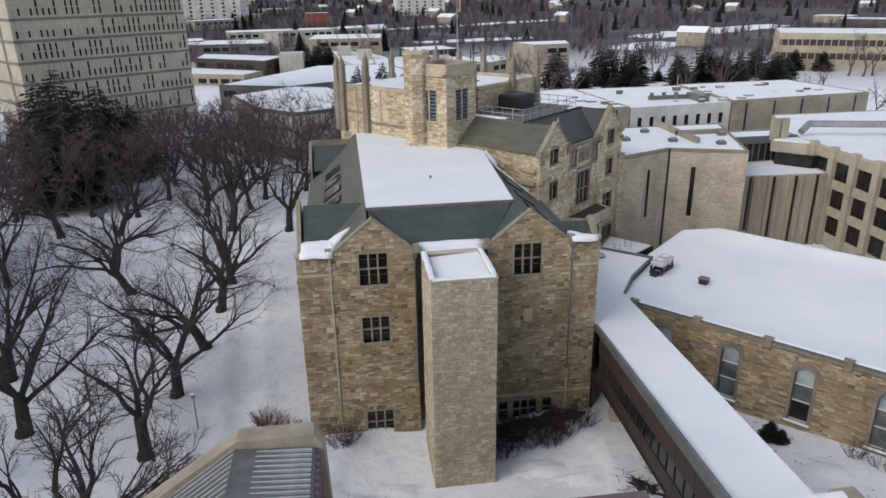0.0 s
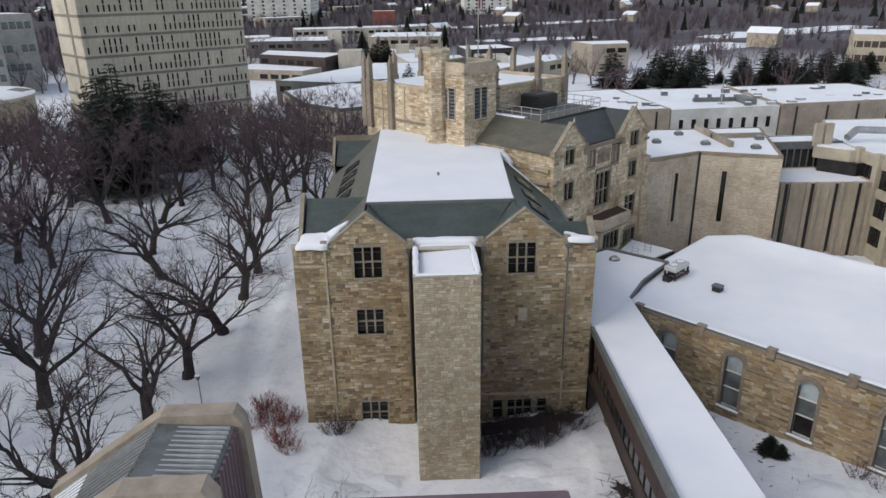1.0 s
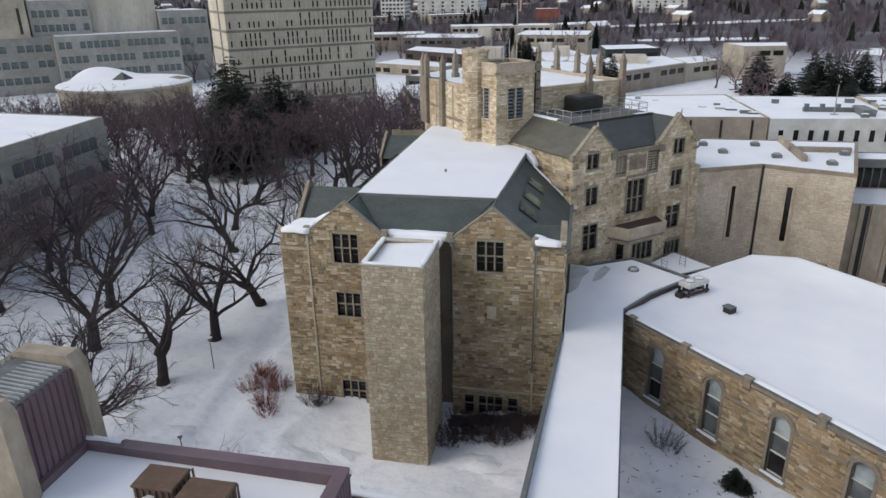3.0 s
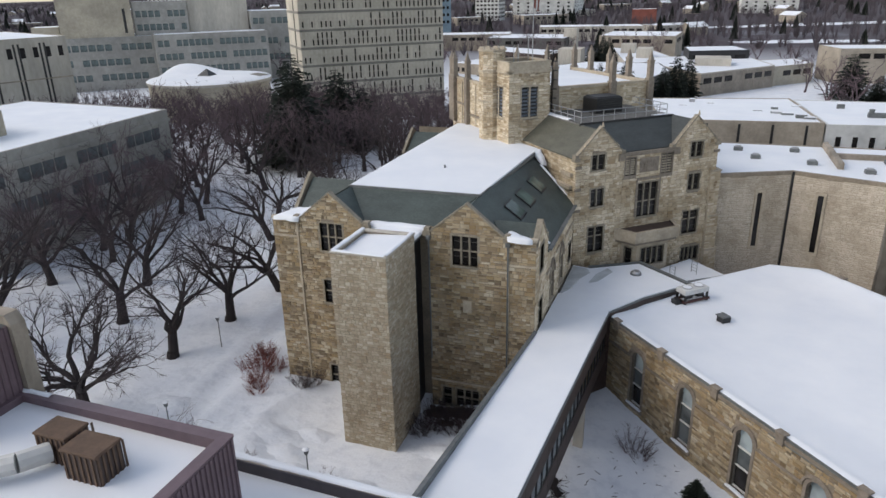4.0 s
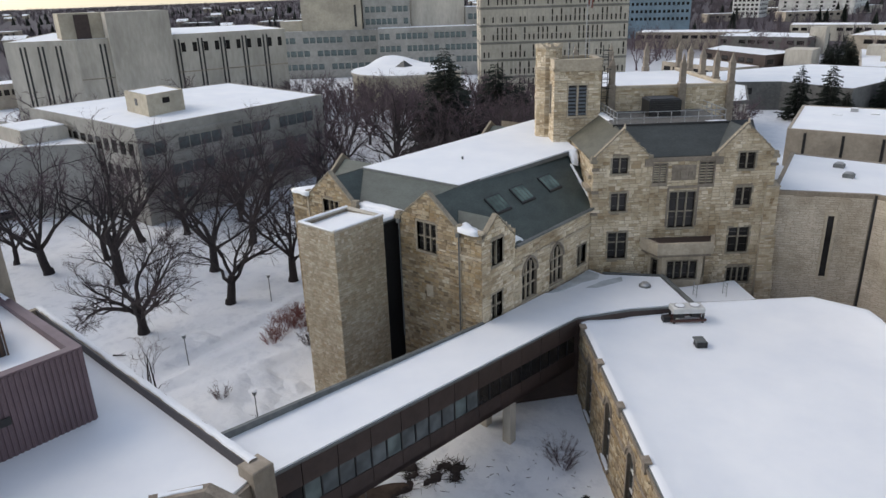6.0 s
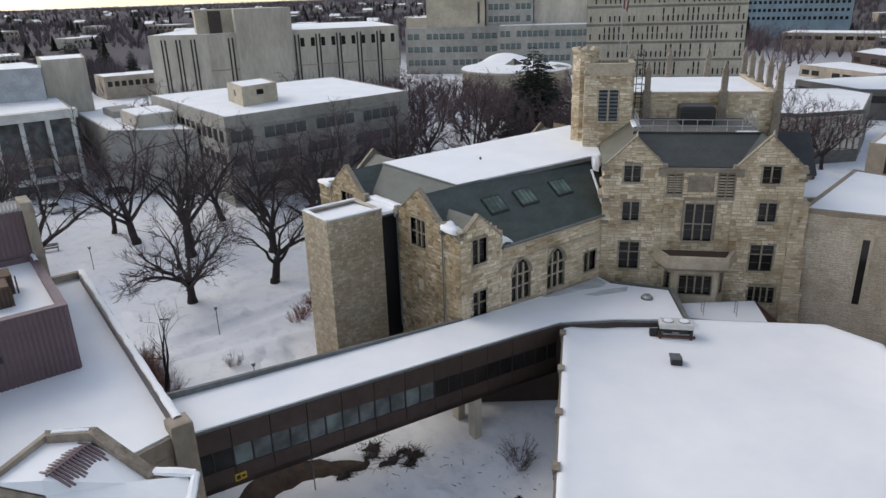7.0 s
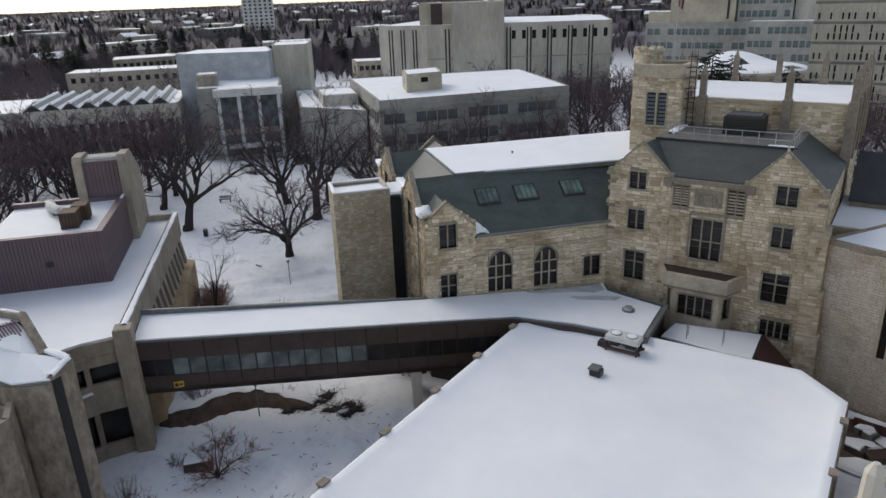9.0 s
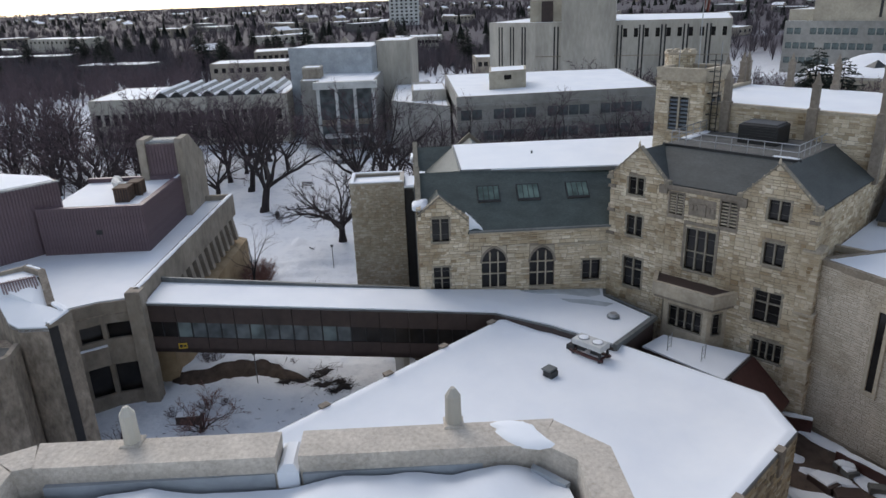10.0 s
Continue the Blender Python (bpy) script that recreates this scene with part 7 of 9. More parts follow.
# ---- tower block, round hall, library and the west side of the campus ----
def build_tower_block():
    c, r = (-59.5, 141.0), (-33.5, 163.2)
    d, l = unit(c, r)
    back = (-d[1], d[0])
    k = 15.0
    ring = [c, r, (r[0] + back[0] * k, r[1] + back[1] * k), (c[0] + back[0] * k, c[1] + back[1] * k)]
    tb = flat_block("tower_block", ring, -1, 46, CREAM, "tall pale concrete tower with rows of narrow windows")
    zs = [1.4 + 3.87 * i for i in range(11)]
    rng = random.Random(11)
    n = 32
    step = (l - 0.6) / n
    slit, half = [], []
    for z in zs:
        for i in range(n):
            q = (c[0] + d[0] * (0.3 + (i + 0.5) * step) + d[1] * 0.04, c[1] + d[1] * (0.3 + (i + 0.5) * step) - d[0] * 0.04)
            if rng.random() < 0.8:
                (slit if rng.random() < 0.55 else half).append((*q, z + 0.05, d))
    repeats("window", Acc().box(-0.16, 0.16, -0.02, 0.06, 0.1, 1.35).box(-0.16, 0.16, -0.02, 0.06, 1.55, 2.85), GLASS, tb, slit)
    repeats("window", Acc().box(-0.16, 0.16, -0.02, 0.06, 0.1, 1.35), GLASS, tb, half)
    for z in zs:
        for p, q in ((c, r), (ring[3], c)):
            dd, ll = unit(p, q)
            part("floor_band", bar(Acc(), p, dd, 0, ll, z + 3.1, z + 3.62, 0, 0.1), DECK_GREY, tb)
    repeats("fin", Acc().box(-0.16, 0.16, -0.14, 0.05, 0, 3.05), CREAM, tb, [(c[0] + d[0] * (0.3 + i * step), c[1] + d[1] * (0.3 + i * step), z, d) for i in range(n + 1) for z in zs])
    back_d = unit(ring[3], c)[0]
    repeats("fin", Acc().box(-0.12, 0.12, -0.1, 0.05, 0, 44.6), DECK_GREY, tb, [(c[0] - back_d[0] * 6.0, c[1] - back_d[1] * 6.0, 0, back_d), (c[0] - back_d[0] * 5.2, c[1] - back_d[1] * 5.2, 0, back_d)])


build_tower_block()


def build_round_hall():
    rh = thing("round_hall", (-92.5, 150.6, -1), "round concrete hall with a swooping snow-covered roof", "building")
    n, rad, c = 48, 15.3, (-92.5, 150.6)
    ring = [(c[0] + rad * math.cos(6.2832 * i / n), c[1] + rad * math.sin(6.2832 * i / n)) for i in range(n)]
    part("wall", Acc().prism([(c[0] + (x - c[0]) * 0.975, c[1] + (y - c[1]) * 0.975) for x, y in ring], -1, 7.6), CONCRETE_WARM, rh)
    part("eave_ring", Acc().prism(ring, 7.6, 8.2), CONCRETE_PALE, rh)
    acc = Acc()
    for f, z in ((1.0, 8.2), (0.97, 8.5), (0.7, 8.75), (0.4, 8.95), (0.12, 9.05)):
        for x, y in ring:
            px, py = c[0] + (x - c[0]) * f, c[1] + (y - c[1]) * f
            d = math.hypot((px + 107.5) * 0.75 - (py - 158.0) * 0.25, py - 158.0) / 9.0
            lift = 2.6 * max(0.0, 1 - d * d) ** 1.5
            acc.v.append((px, py, z + lift))
    for k in range(4):
        for i in range(n):
            j = (i + 1) % n
            acc.f.append((k * n + i, k * n + j, (k + 1) * n + j, (k + 1) * n + i))
    acc.f.append(tuple(range(4 * n, 5 * n)))
    ob = part("roof_snow", acc, SNOW, rh)
    for p in ob.data.polygons:
        p.use_smooth = True
    a = Acc()
    a.add([(-94.6, 147.8, 8.8), (-90.6, 147.8, 8.8), (-90.6, 151.8, 8.8), (-94.6, 151.8, 8.8), (-92.6, 149.8, 10.7)], [(0, 1, 4), (1, 2, 4), (2, 3, 4), (3, 0, 4)])
    part("skylight", a, SLATE_DARK, rh)
    part("skylight", Acc().add([(-85.5, 155.0, 8.6), (-79.8, 153.5, 8.6), (-79.4, 158.0, 8.6), (-85.0, 160.0, 8.6), (-82.3, 156.8, 9.1)], [(0, 1, 4), (1, 2, 4), (2, 3, 4), (3, 0, 4)]), DECK_GREY, rh, "low grey skylight half under snow")


build_round_hall()


def build_library():
    L, M, R = (-129.0, 64.1), (-119.5, 75.0), (-105.5, 120.5)
    lb = flat_block("library", [L, M, R, (-140, 135), (-168, 90)], -1, 20.6, CONCRETE_PALE, "large pale concrete library with paired dark joints and a stair tower")
    for p, q, n in ((L, M, 4), (M, R, 9)):
        d, l = unit(p, q)
        for s in (-0.45, 0.45):
            repeats("joint", Acc().box(-0.2, 0.2, -0.06, 0.05, 0, 19.5), BLACK, lb, [(p[0] + d[0] * (l * i / n + s), p[1] + d[1] * (l * i / n + s), 0, d) for i in range(1, n)])
        if n == 9:
            pane_rows(lb, p, q, [16.6], 18, 1.0, 2.1, GLASS, lambda r, i: i < 8, 0.3)
            for z in (6.0, 12.0):
                part("band", bar(Acc(), p, d, 0, l, z, z + 0.25, 0, 0.1), CONCRETE, lb)
    d, l = unit(M, R)
    nx, ny = d[1], -d[0]
    p, q = (M[0] + d[0] * l * 0.14, M[1] + d[1] * l * 0.14), (M[0] + d[0] * l * 0.42, M[1] + d[1] * l * 0.42)
    part("stair_tower", Acc().prism([(p[0] + nx * 1.5, p[1] + ny * 1.5), (q[0] + nx * 1.5, q[1] + ny * 1.5), (q[0] - nx * 12, q[1] - ny * 12), (p[0] - nx * 12, p[1] - ny * 12)], 0, 26.0), CONCRETE_PALE, lb)
    p, q = (M[0] - d[0] * 2, M[1] - d[1] * 2), (M[0] + d[0] * l * 0.14, M[1] + d[1] * l * 0.14)
    part("roof_house", Acc().prism([(p[0] - nx * 4, p[1] - ny * 4), (q[0] - nx * 4, q[1] - ny * 4), (q[0] - nx * 14, q[1] - ny * 14), (p[0] - nx * 14, p[1] - ny * 14)], 20.3, 26.0), CONCRETE_WARM, lb)
    part("roof_door", Acc().prism([(p[0] - nx * 3.8 + d[0] * 3, p[1] - ny * 3.8 + d[1] * 3), (p[0] - nx * 3.8 + d[0] * 6, p[1] - ny * 3.8 + d[1] * 6), (p[0] - nx * 5 + d[0] * 6, p[1] - ny * 5 + d[1] * 6), (p[0] - nx * 5 + d[0] * 3, p[1] - ny * 5 + d[1] * 3)], 20.3, 25.7), BROWN, lb)


build_library()


def build_west_side():
    mb = flat_block("office_building", [(-46.0, 49.0), (-48.4, 82.6), (-78.5, 85.0), (-80, 49)], -1, 12.75, GREY_PANEL, "three-storey grey office building with window bands and snowy roof")
    p, q = (-46.0, 49.0), (-48.4, 82.6)
    pane_rows(mb, p, q, [2.0, 5.4, 8.9], 18, 1.62, 1.6, GLASS_PALE, lambda r, i: (i * 7 + r * 3) % 5 == 0)
    d, l = unit(p, q)
    for z in (1.2, 4.4, 7.9, 11.0):
        part("band", bar(Acc(), p, d, 0, l, z, z + 0.5, 0, 0.3), GREY_PANEL, mb)
    pane_rows(mb, (-80, 49), (-46.0, 49.0), [8.9, 5.4], 14, 1.4, 1.7, GLASS)
    ring = [(-61.9, 56.2), (-53.6, 55.2), (-55.2, 61.8), (-63.2, 63.0)]
    ph = flat_block("roof_house", ring, 12.6, 15.7, CONCRETE_WARM, "small cream plant room on a snowy roof")
    pane_rows(ph, ring[1], ring[2], [14.2], 1, 1.3, 0.8, GLASS)
    pane_rows(ph, ring[0], ring[1], [13.9], 1, 0.9, 1.0, GLASS)
    an = flat_block("annex", [(-66.5, 38.0), (-57.0, 48.6), (-92, 48.6), (-92, 38.6)], -1, 9.7, GREY_PANEL, "low grey annex with snowy roof and raised boxes")
    part("raised_box", Acc().box(-74, -65, 42, 48.4, 9.5, 11.6), CONCRETE_PALE, an)
    part("roof_snow", Acc().box(-73.7, -65.3, 42.3, 48.1, 11.6, 11.75), SNOW, an)
    part("raised_box", Acc().box(-86, -79, 42, 46, 9.5, 10.8), GREY_PANEL, an)
    # hall with the tall white columns
    ch = flat_block("column_hall", [(-73.0, 23.2), (-73.0, 34.8), (-90, 36), (-90, 19), (-76.0, 19.8), (-76.0, 23.2)], -1, 13.0, GREY_PANEL, "grey hall with tall white columns and dark glazing")
    # grey reflection between the columns is put into the glass colour
    part("glazing", Acc().box(-73.0, -72.85, 23.6, 34.4, 0.5, 11.6), GLASS_PALE, ch)
    repeats("column", Acc().slab(-0.3, 0.3, -1.3, -0.7, 0, 12.8, 0.02), WHITE, ch, [(-73.0, 23.6 + i * 3.6, -0.9, Y_) for i in range(4)])
    part("canopy", Acc().box(-73.2, -71.4, 22.8, 35.2, 11.7, 13.05), WHITE, ch)
    part("mid_band", Acc().box(-72.85, -72.6, 23.6, 34.4, 4.5, 5.6), CONCRETE, ch)
    part("low_canopy", Acc().box(-73, -69.8, 24.4, 33.6, 2.4, 2.8), WHITE, ch)
    fb = flat_block("fly_tower", [(-92.0, 15.5), (-87.0, 33.8), (-92.4, 34.7), (-104, 34), (-104, 19)], -1, 18.4, PAINTED, "blue-grey box rising behind the column hall")
    flat_block("buff_box", [(-92.5, 34.8), (-92, 42), (-104, 44), (-104, 36)], -1, 19.2, CONCRETE_PALE, "plain buff brick box with thin snow")
    flat_block("plant_room", [(-80, 19.8), (-80, 23.5), (-85, 23.5), (-85, 19.8)], 12.5, 15.2, CONCRETE, "small grey plant room on a snowy roof")
    # gallery with the folded roof
    zz = flat_block("folded_roof_hall", [(-84.0, -26.0), (-84.0, 15.5), (-106, 15.5), (-106, -26)], -1, 9.8, CONCRETE_PALE, "long low hall with a folded zigzag roof under snow")
    pane_rows(zz, (-84.0, -26.0), (-84.0, 15.0), [1.0, 4.4], 22, 1.0, 2.4, GLASS)
    for i in range(8):
        y = -12.4 + i * 3.25
        f = Acc().add([(-84, y, 9.8), (-84, y + 1.67, 11.25), (-84, y + 3.25, 9.8), (-104, y, 9.8), (-104, y + 1.67, 11.25), (-104, y + 3.25, 9.8)], [(0, 1, 2), (5, 4, 3), (0, 3, 4, 1), (1, 4, 5, 2)])
        fo = part("roof_fold", f, LEAD, zz)
        part("fold_snow", Acc().sheet([(-83.9, y + 2.05, 11.0), (-83.9, y + 1.2, 11.0), (-104, y + 1.2, 11.0), (-104, y + 2.05, 11.0)], 0.1).sheet([(-83.9, y + 2.0, 11.06), (-83.9, y + 1.67, 11.33), (-104, y + 1.67, 11.33), (-104, y + 2.0, 11.06)], 0.1), SNOW, fo)
        part("valley_snow", Acc().sheet([(-84.0, y + 3.25, 9.95), (-84.0, y + 2.75, 10.4), (-104, y + 2.75, 10.4), (-104, y + 3.25, 9.95)], 0.1), SNOW, fo)
        part("fold_window", Acc().add([(-83.95, y + 0.3, 9.9), (-83.95, y + 3.0, 9.9), (-83.95, y + 1.67, 11.0)], [(0, 1, 2)]), BLACK, fo)
    # stepped complex behind the round hall: u along its front, v into it
    turn = Matrix.Rotation(radians(TILT + 2), 2)

    def at(u, v):
        w = turn @ Vector((u, v))
        return (-150.6 + w.x, 186.7 + w.y)
    for u0, u1, v0, v1, z0, z1, rows, n, mat in ((-27, 8, 0, 22, -1, 16.0, (2.5, 7.2, 11.8), 14, GREY_PANEL), (8, 44, -7, 22, -1, 16.4, (4.2, 8.4, 12.6), 18, GREY_PANEL), (-19, 2.5, 1.5, 16, 15.5, 30.5, (), 0, CONCRETE_WARM),
                                                 (-27, -19.3, 3, 16, 15.5, 19.5, (), 0, CONCRETE_WARM), (3, 20, 3, 20, 16.0, 26.5, (17.4, 21.6), 8, GREY_PANEL), (20.3, 40, 5, 22, 16.0, 29.5, (), 0, CONCRETE_PALE), (40.3, 56, 2, 22, -1, 22.5, (6.0, 11.5, 18.2), 7, GREY_PANEL)):
        ring = [at(u0, v0), at(u1, v0), at(u1, v1), at(u0, v1)]
        b = flat_block("campus_building", ring, z0, z1, mat, "pale stepped campus building with long window bands")
        d, l = unit(ring[0], ring[1])
        if rows:
            pane_rows(b, ring[0], ring[1], rows, n, (l - 1.2) / n * 0.82, 2.0, GLASS_TEAL, lambda r, i: (i + 2 * r) % 7 == 6)
            pane_rows(b, ring[1], ring[2], rows, 6, 2.2, 1.8, GLASS_PALE)
        elif mat is CONCRETE_WARM and u1 > 0:
            part("slit", bar(Acc(), ring[0], d, l - 2.6, l - 1.8, 17.0, 24.5, 0, 0.06), BLACK, b)
    bl = flat_block("glass_building", [(-165, 385), (-114, 406), (-122, 426), (-173, 405)], -1, 27, BLUE, "blue glazed building in the distance")
    pane_rows(bl, (-165, 385), (-114, 406), [9, 13, 17, 21], 22, 1.4, 1.6, GLASS)
    flat_block("red_brick_building", [(-26, 583), (-8, 586), (-9, 600), (-27, 597)], -1, 10, REDBRICK, "distant red brick building")
    # low white-roofed buildings north of the hall
    halls = ([(-32, 186), (-14, 178), (-4, 184), (12, 178), (18, 205), (14, 224), (-8, 226)], 6.0, DECK), ([(-52, 264), (-26, 246), (-20, 263), (-52, 282)], 6.0, BROWN), ([(-60, 246), (-32, 234), (-27, 244), (-54, 262)], 3.0, BUFF), ([(-68, 322), (-32, 320), (-30, 348), (-72, 350)], 6.5, DECK), \
        ([(4, 228), (18, 250), (9, 280), (-8, 292)], 5.0, CONCRETE_PALE), ([(-14, 300), (16, 297), (18, 326), (-12, 330)], 9.0, BUFF), ([(26, 202), (46, 226), (38, 262), (10, 246), (10, 228)], 5.6, CONCRETE), ([(22, 240), (40, 246), (36, 262), (20, 257)], 8.2, BLACK), \
        ([(64, 236), (77, 238), (80, 252), (60, 250)], 9.5, BUFF), ([(36, 217), (58, 240), (54, 254), (34, 240)], 5.0, CONCRETE_WARM), ([(-110, 330), (-62, 342), (-66, 360), (-114, 348)], 7.0, CONCRETE), ([(-60, 400), (-4, 408), (-8, 428), (-64, 420)], 7.0, CONCRETE_PALE)
    for ring, h, mat in halls:
        b = flat_block("low_hall", ring, -1, h, mat, "low flat-roofed campus hall under snow")
        for p, q in zip(ring[:2], ring[1:3]):
            l = unit(p, q)[1]
            n = max(2, int(l / 4))
            pane_rows(b, p, q, [h - 2.9], n, l / n * 0.7, 1.5, GLASS, lambda r, i: (i * 3 + int(h)) % 5 > 3)
    for x0, y0, x1, y1, z in ((-22.0, 262.0, -14.0, 252.0, 7.5), (5.0, 258.0, 10.0, 250.0, 8.0), (-2.0, 275.0, 3.0, 268.0, 8.0), (-34, 336, -28, 330, 10.0), (24.0, 222.0, 34.0, 232.0, 7.6)):
        part("box", Acc().box(min(x0, x1), max(x0, x1), min(y0, y1), max(y0, y1), -1, z), CONCRETE_PALE, thing("annex_block", (x0, y0, -1), "pale concrete box rising beside a low hall", "building", "annex blocks"))
    # hall with staggered precast panels on a bent front
    ring = [(-23.7, 151.0), (-17.4, 133.5), (-9.5, 125.6), (-3.0, 128.4), (2.6, 139.0), (-4.0, 158.4), (-12.0, 162.0)]
    ph2 = flat_block("panel_hall", ring, -1, 8.1, DECK, "bent-fronted hall with staggered pale precast panels under snow")
    fin = Acc().slab(-0.42, 0.42, -0.35, 0.02, 0, 1.85, 0.03)
    for p, q in zip(ring[:4], ring[1:5]):
        d, l = unit(p, q)
        n = int(l / 1.15)
        spots = []
        for r in range(3):
            for i in range(n):
                a = (i + 0.3 + 0.42 * (r % 2)) * l / n
                spots.append((p[0] + d[0] * a, p[1] + d[1] * a, 1.7 + r * 1.95, d))
        repeats("panel", fin, CONCRETE_PALE, ph2, spots)
    # long low halls and pitched roofs to the west
    for ring, h, mat in (([(-188, -28), (-187, 7), (-201, 8), (-203, -28)], 8.0, BUFF), ([(-226, -20), (-234, 8), (-250, 6), (-242, -22)], 9.0, CONCRETE), ([(-289, 36), (-288, 58), (-306, 60), (-308, 36)], 9.0, CONCRETE_PALE), ([(-190, 66), (-188, 92), (-200, 93), (-202, 66)], 6.5, BUFF), ([(-234, -95), (-227, -64), (-240, -61), (-247, -92)], 5.8, DECK), ([(-297, -172), (-288, -125), (-302, -122), (-311, -169)], 6.5, DECK), ([(-452, -222), (-428, -175), (-446, -166), (-470, -213)], 8.5, CONCRETE_PALE)):
        b = flat_block("west_hall", ring, -1, h, mat, "long low hall under snow west of the campus")
        pane_rows(b, ring[0], ring[1], [h - 3.2], 12, 1.4, 1.6, GLASS)
    for x, y, s in ((-258, 14, 1.0), (-264, -4, 0.8)):
        a = Acc().add([(-9, -6, 0), (9, -6, 0), (9, 6, 0), (-9, 6, 0), (-9, -6, 6), (9, -6, 6), (9, 6, 6), (-9, 6, 6), (-3, 0, 13), (3, 0, 13)], [(0, 1, 5, 4), (1, 2, 6, 5), (2, 3, 7, 6), (3, 0, 4, 7), (4, 5, 9, 8), (6, 7, 8, 9), (5, 6, 9), (7, 4, 8)])
        a.v = [(x + s * p, y + s * q, s * r - 1) for p, q, r in a.v]
        single("pitched_hall", a, CONCRETE, (x, y, -1), "grey hall with a steep hipped roof", "building", "pitched halls")
    bg = flat_block("terrace_building", [(150, 232), (205, 196), (222, 222), (165, 258)], -1, 11.5, CONCRETE_WARM, "long cream building with deep window bands")
    for p, q, n in (((150, 232), (205, 196), 30), ((165, 258), (150, 232), 12)):
        d, l = unit(p, q)
        for z in (3.0, 7.4):
            part("window_band", bar(Acc(), p, d, 0.6, l - 0.6, z, z + 2.0, -0.05, 0.05), BROWN, bg)
            repeats("fin", Acc().box(-0.16, 0.16, -0.3, 0.0, 0, 2.0), CONCRETE_WARM, bg, [(p[0] + d[0] * l * (i + 0.5) / n, p[1] + d[1] * l * (i + 0.5) / n, z, d) for i in range(n)])


build_west_side()


# ---- trees ----
def limb(acc, p, w, length, r0, r1, n, sides, rng, bend, lift):
    """One wavering tapered limb; gives its points and directions."""
    pts, dirs = [p], []
    for i in range(n):
        w = (w + Vector((rng.gauss(0, bend), rng.gauss(0, bend), rng.gauss(lift, bend * 0.7)))).normalized()
        dirs.append(w)
        pts.append(pts[-1] + w * length / n)
    for i in range(n):
        a, b = r0 + (r1 - r0) * i / n, r0 + (r1 - r0) * (i + 1) / n
        acc.tube(pts[i], pts[i + 1], a, b, sides, False)
    return pts, dirs


def spread(rng, w, amount, lift):
    """A direction that leaves w sideways."""
    side = Vector((rng.gauss(0, 1), rng.gauss(0, 1), rng.gauss(0, 0.6)))
    side = (side - w * side.dot(w)).normalized()
    return (w + side * amount + Vector((0, 0, lift))).normalized()


def on_limb(pts, f):
    k = min(len(pts) - 2, int(f * (len(pts) - 1)))
    return pts[k].lerp(pts[k + 1], f * (len(pts) - 1) - k), k


def elm_mesh(seed, high, forks=5, seconds=7, thirds=5, twigs=7, thin=0.010, wide=1.0, stem=0.23, crook=0.13, girth=0.027):
    """A vase-shaped elm: short trunk, arching limbs, and a haze of fine twigs towards the top."""
    rng = random.Random(seed)
    bark, twig = Acc(), Acc()
    lean = Vector((rng.uniform(-0.16, 0.16), rng.uniform(-0.16, 0.16), 1)).normalized()
    r = high * girth
    trunk, td = limb(bark, Vector((0, 0, -0.3)), lean, high * stem, r * 1.1, r * 0.85, 4, 8, rng, 0.06, 0.05)
    bark.tube((0, 0, -0.4), (0, 0, 0.5), r * 1.6, r * 1.08, 8, False)
    for k in range(forks):
        a = 6.2832 * (k + rng.uniform(-0.3, 0.3)) / forks
        tilt = rng.uniform(0.35, 0.95) * wide
        w = (td[-1] + Vector((math.cos(a), math.sin(a), 0)) * tilt).normalized()
        q = trunk[-1] if k < 3 else on_limb(trunk, rng.uniform(0.72, 0.98))[0]
        length = high * rng.uniform(0.52, 0.72) * (1.0 if k < 3 else 0.85)
        r1 = r * rng.uniform(0.46, 0.6)
        lp, ld = limb(bark, q, w, length, r1, r1 * 0.16, 6, 6, rng, crook, 0.035)
        for j in range(seconds):
            f = 1.0 if j == 0 else rng.uniform(0.22, 0.98)
            p2, i2 = on_limb(lp, f)
            w2 = spread(rng, ld[min(i2, 5)], rng.uniform(0.45, 0.95), rng.uniform(-0.05, 0.3))
            l2 = high * rng.uniform(0.2, 0.36) * (1.1 - 0.35 * f)
            r2 = max(thin * 1.8, r1 * (1 - 0.8 * f) * 0.55)
            sp, sd = limb(bark, p2, w2, l2, r2, max(thin, r2 * 0.25), 4, 4, rng, 0.2, 0.03)
            for i in range(thirds):
                f3 = 1.0 if i == 0 else rng.uniform(0.25, 0.98)
                p3, i3 = on_limb(sp, f3)
                w3 = spread(rng, sd[min(i3, 3)], rng.uniform(0.5, 1.1), 0.05)
                l3 = high * rng.uniform(0.075, 0.15)
                tp, tdir = limb(twig, p3, w3, l3, thin * 1.25, thin * 0.7, 2, 3, rng, 0.22, 0.0)
                for m in range(twigs):
                    p4, i4 = on_limb(tp, rng.uniform(0.1, 1.0))
                    w4 = spread(rng, tdir[min(i4, 1)], rng.uniform(0.5, 1.2), 0.06)
                    tip = p4 + w4 * high * rng.uniform(0.035, 0.085)
                    n = w4.cross(Vector((rng.gauss(0, 1), rng.gauss(0, 1), rng.gauss(0, 1)))).normalized() * thin * 0.85
                    twig.poly(p4 - n, p4 + n, tip)
    return bark, twig


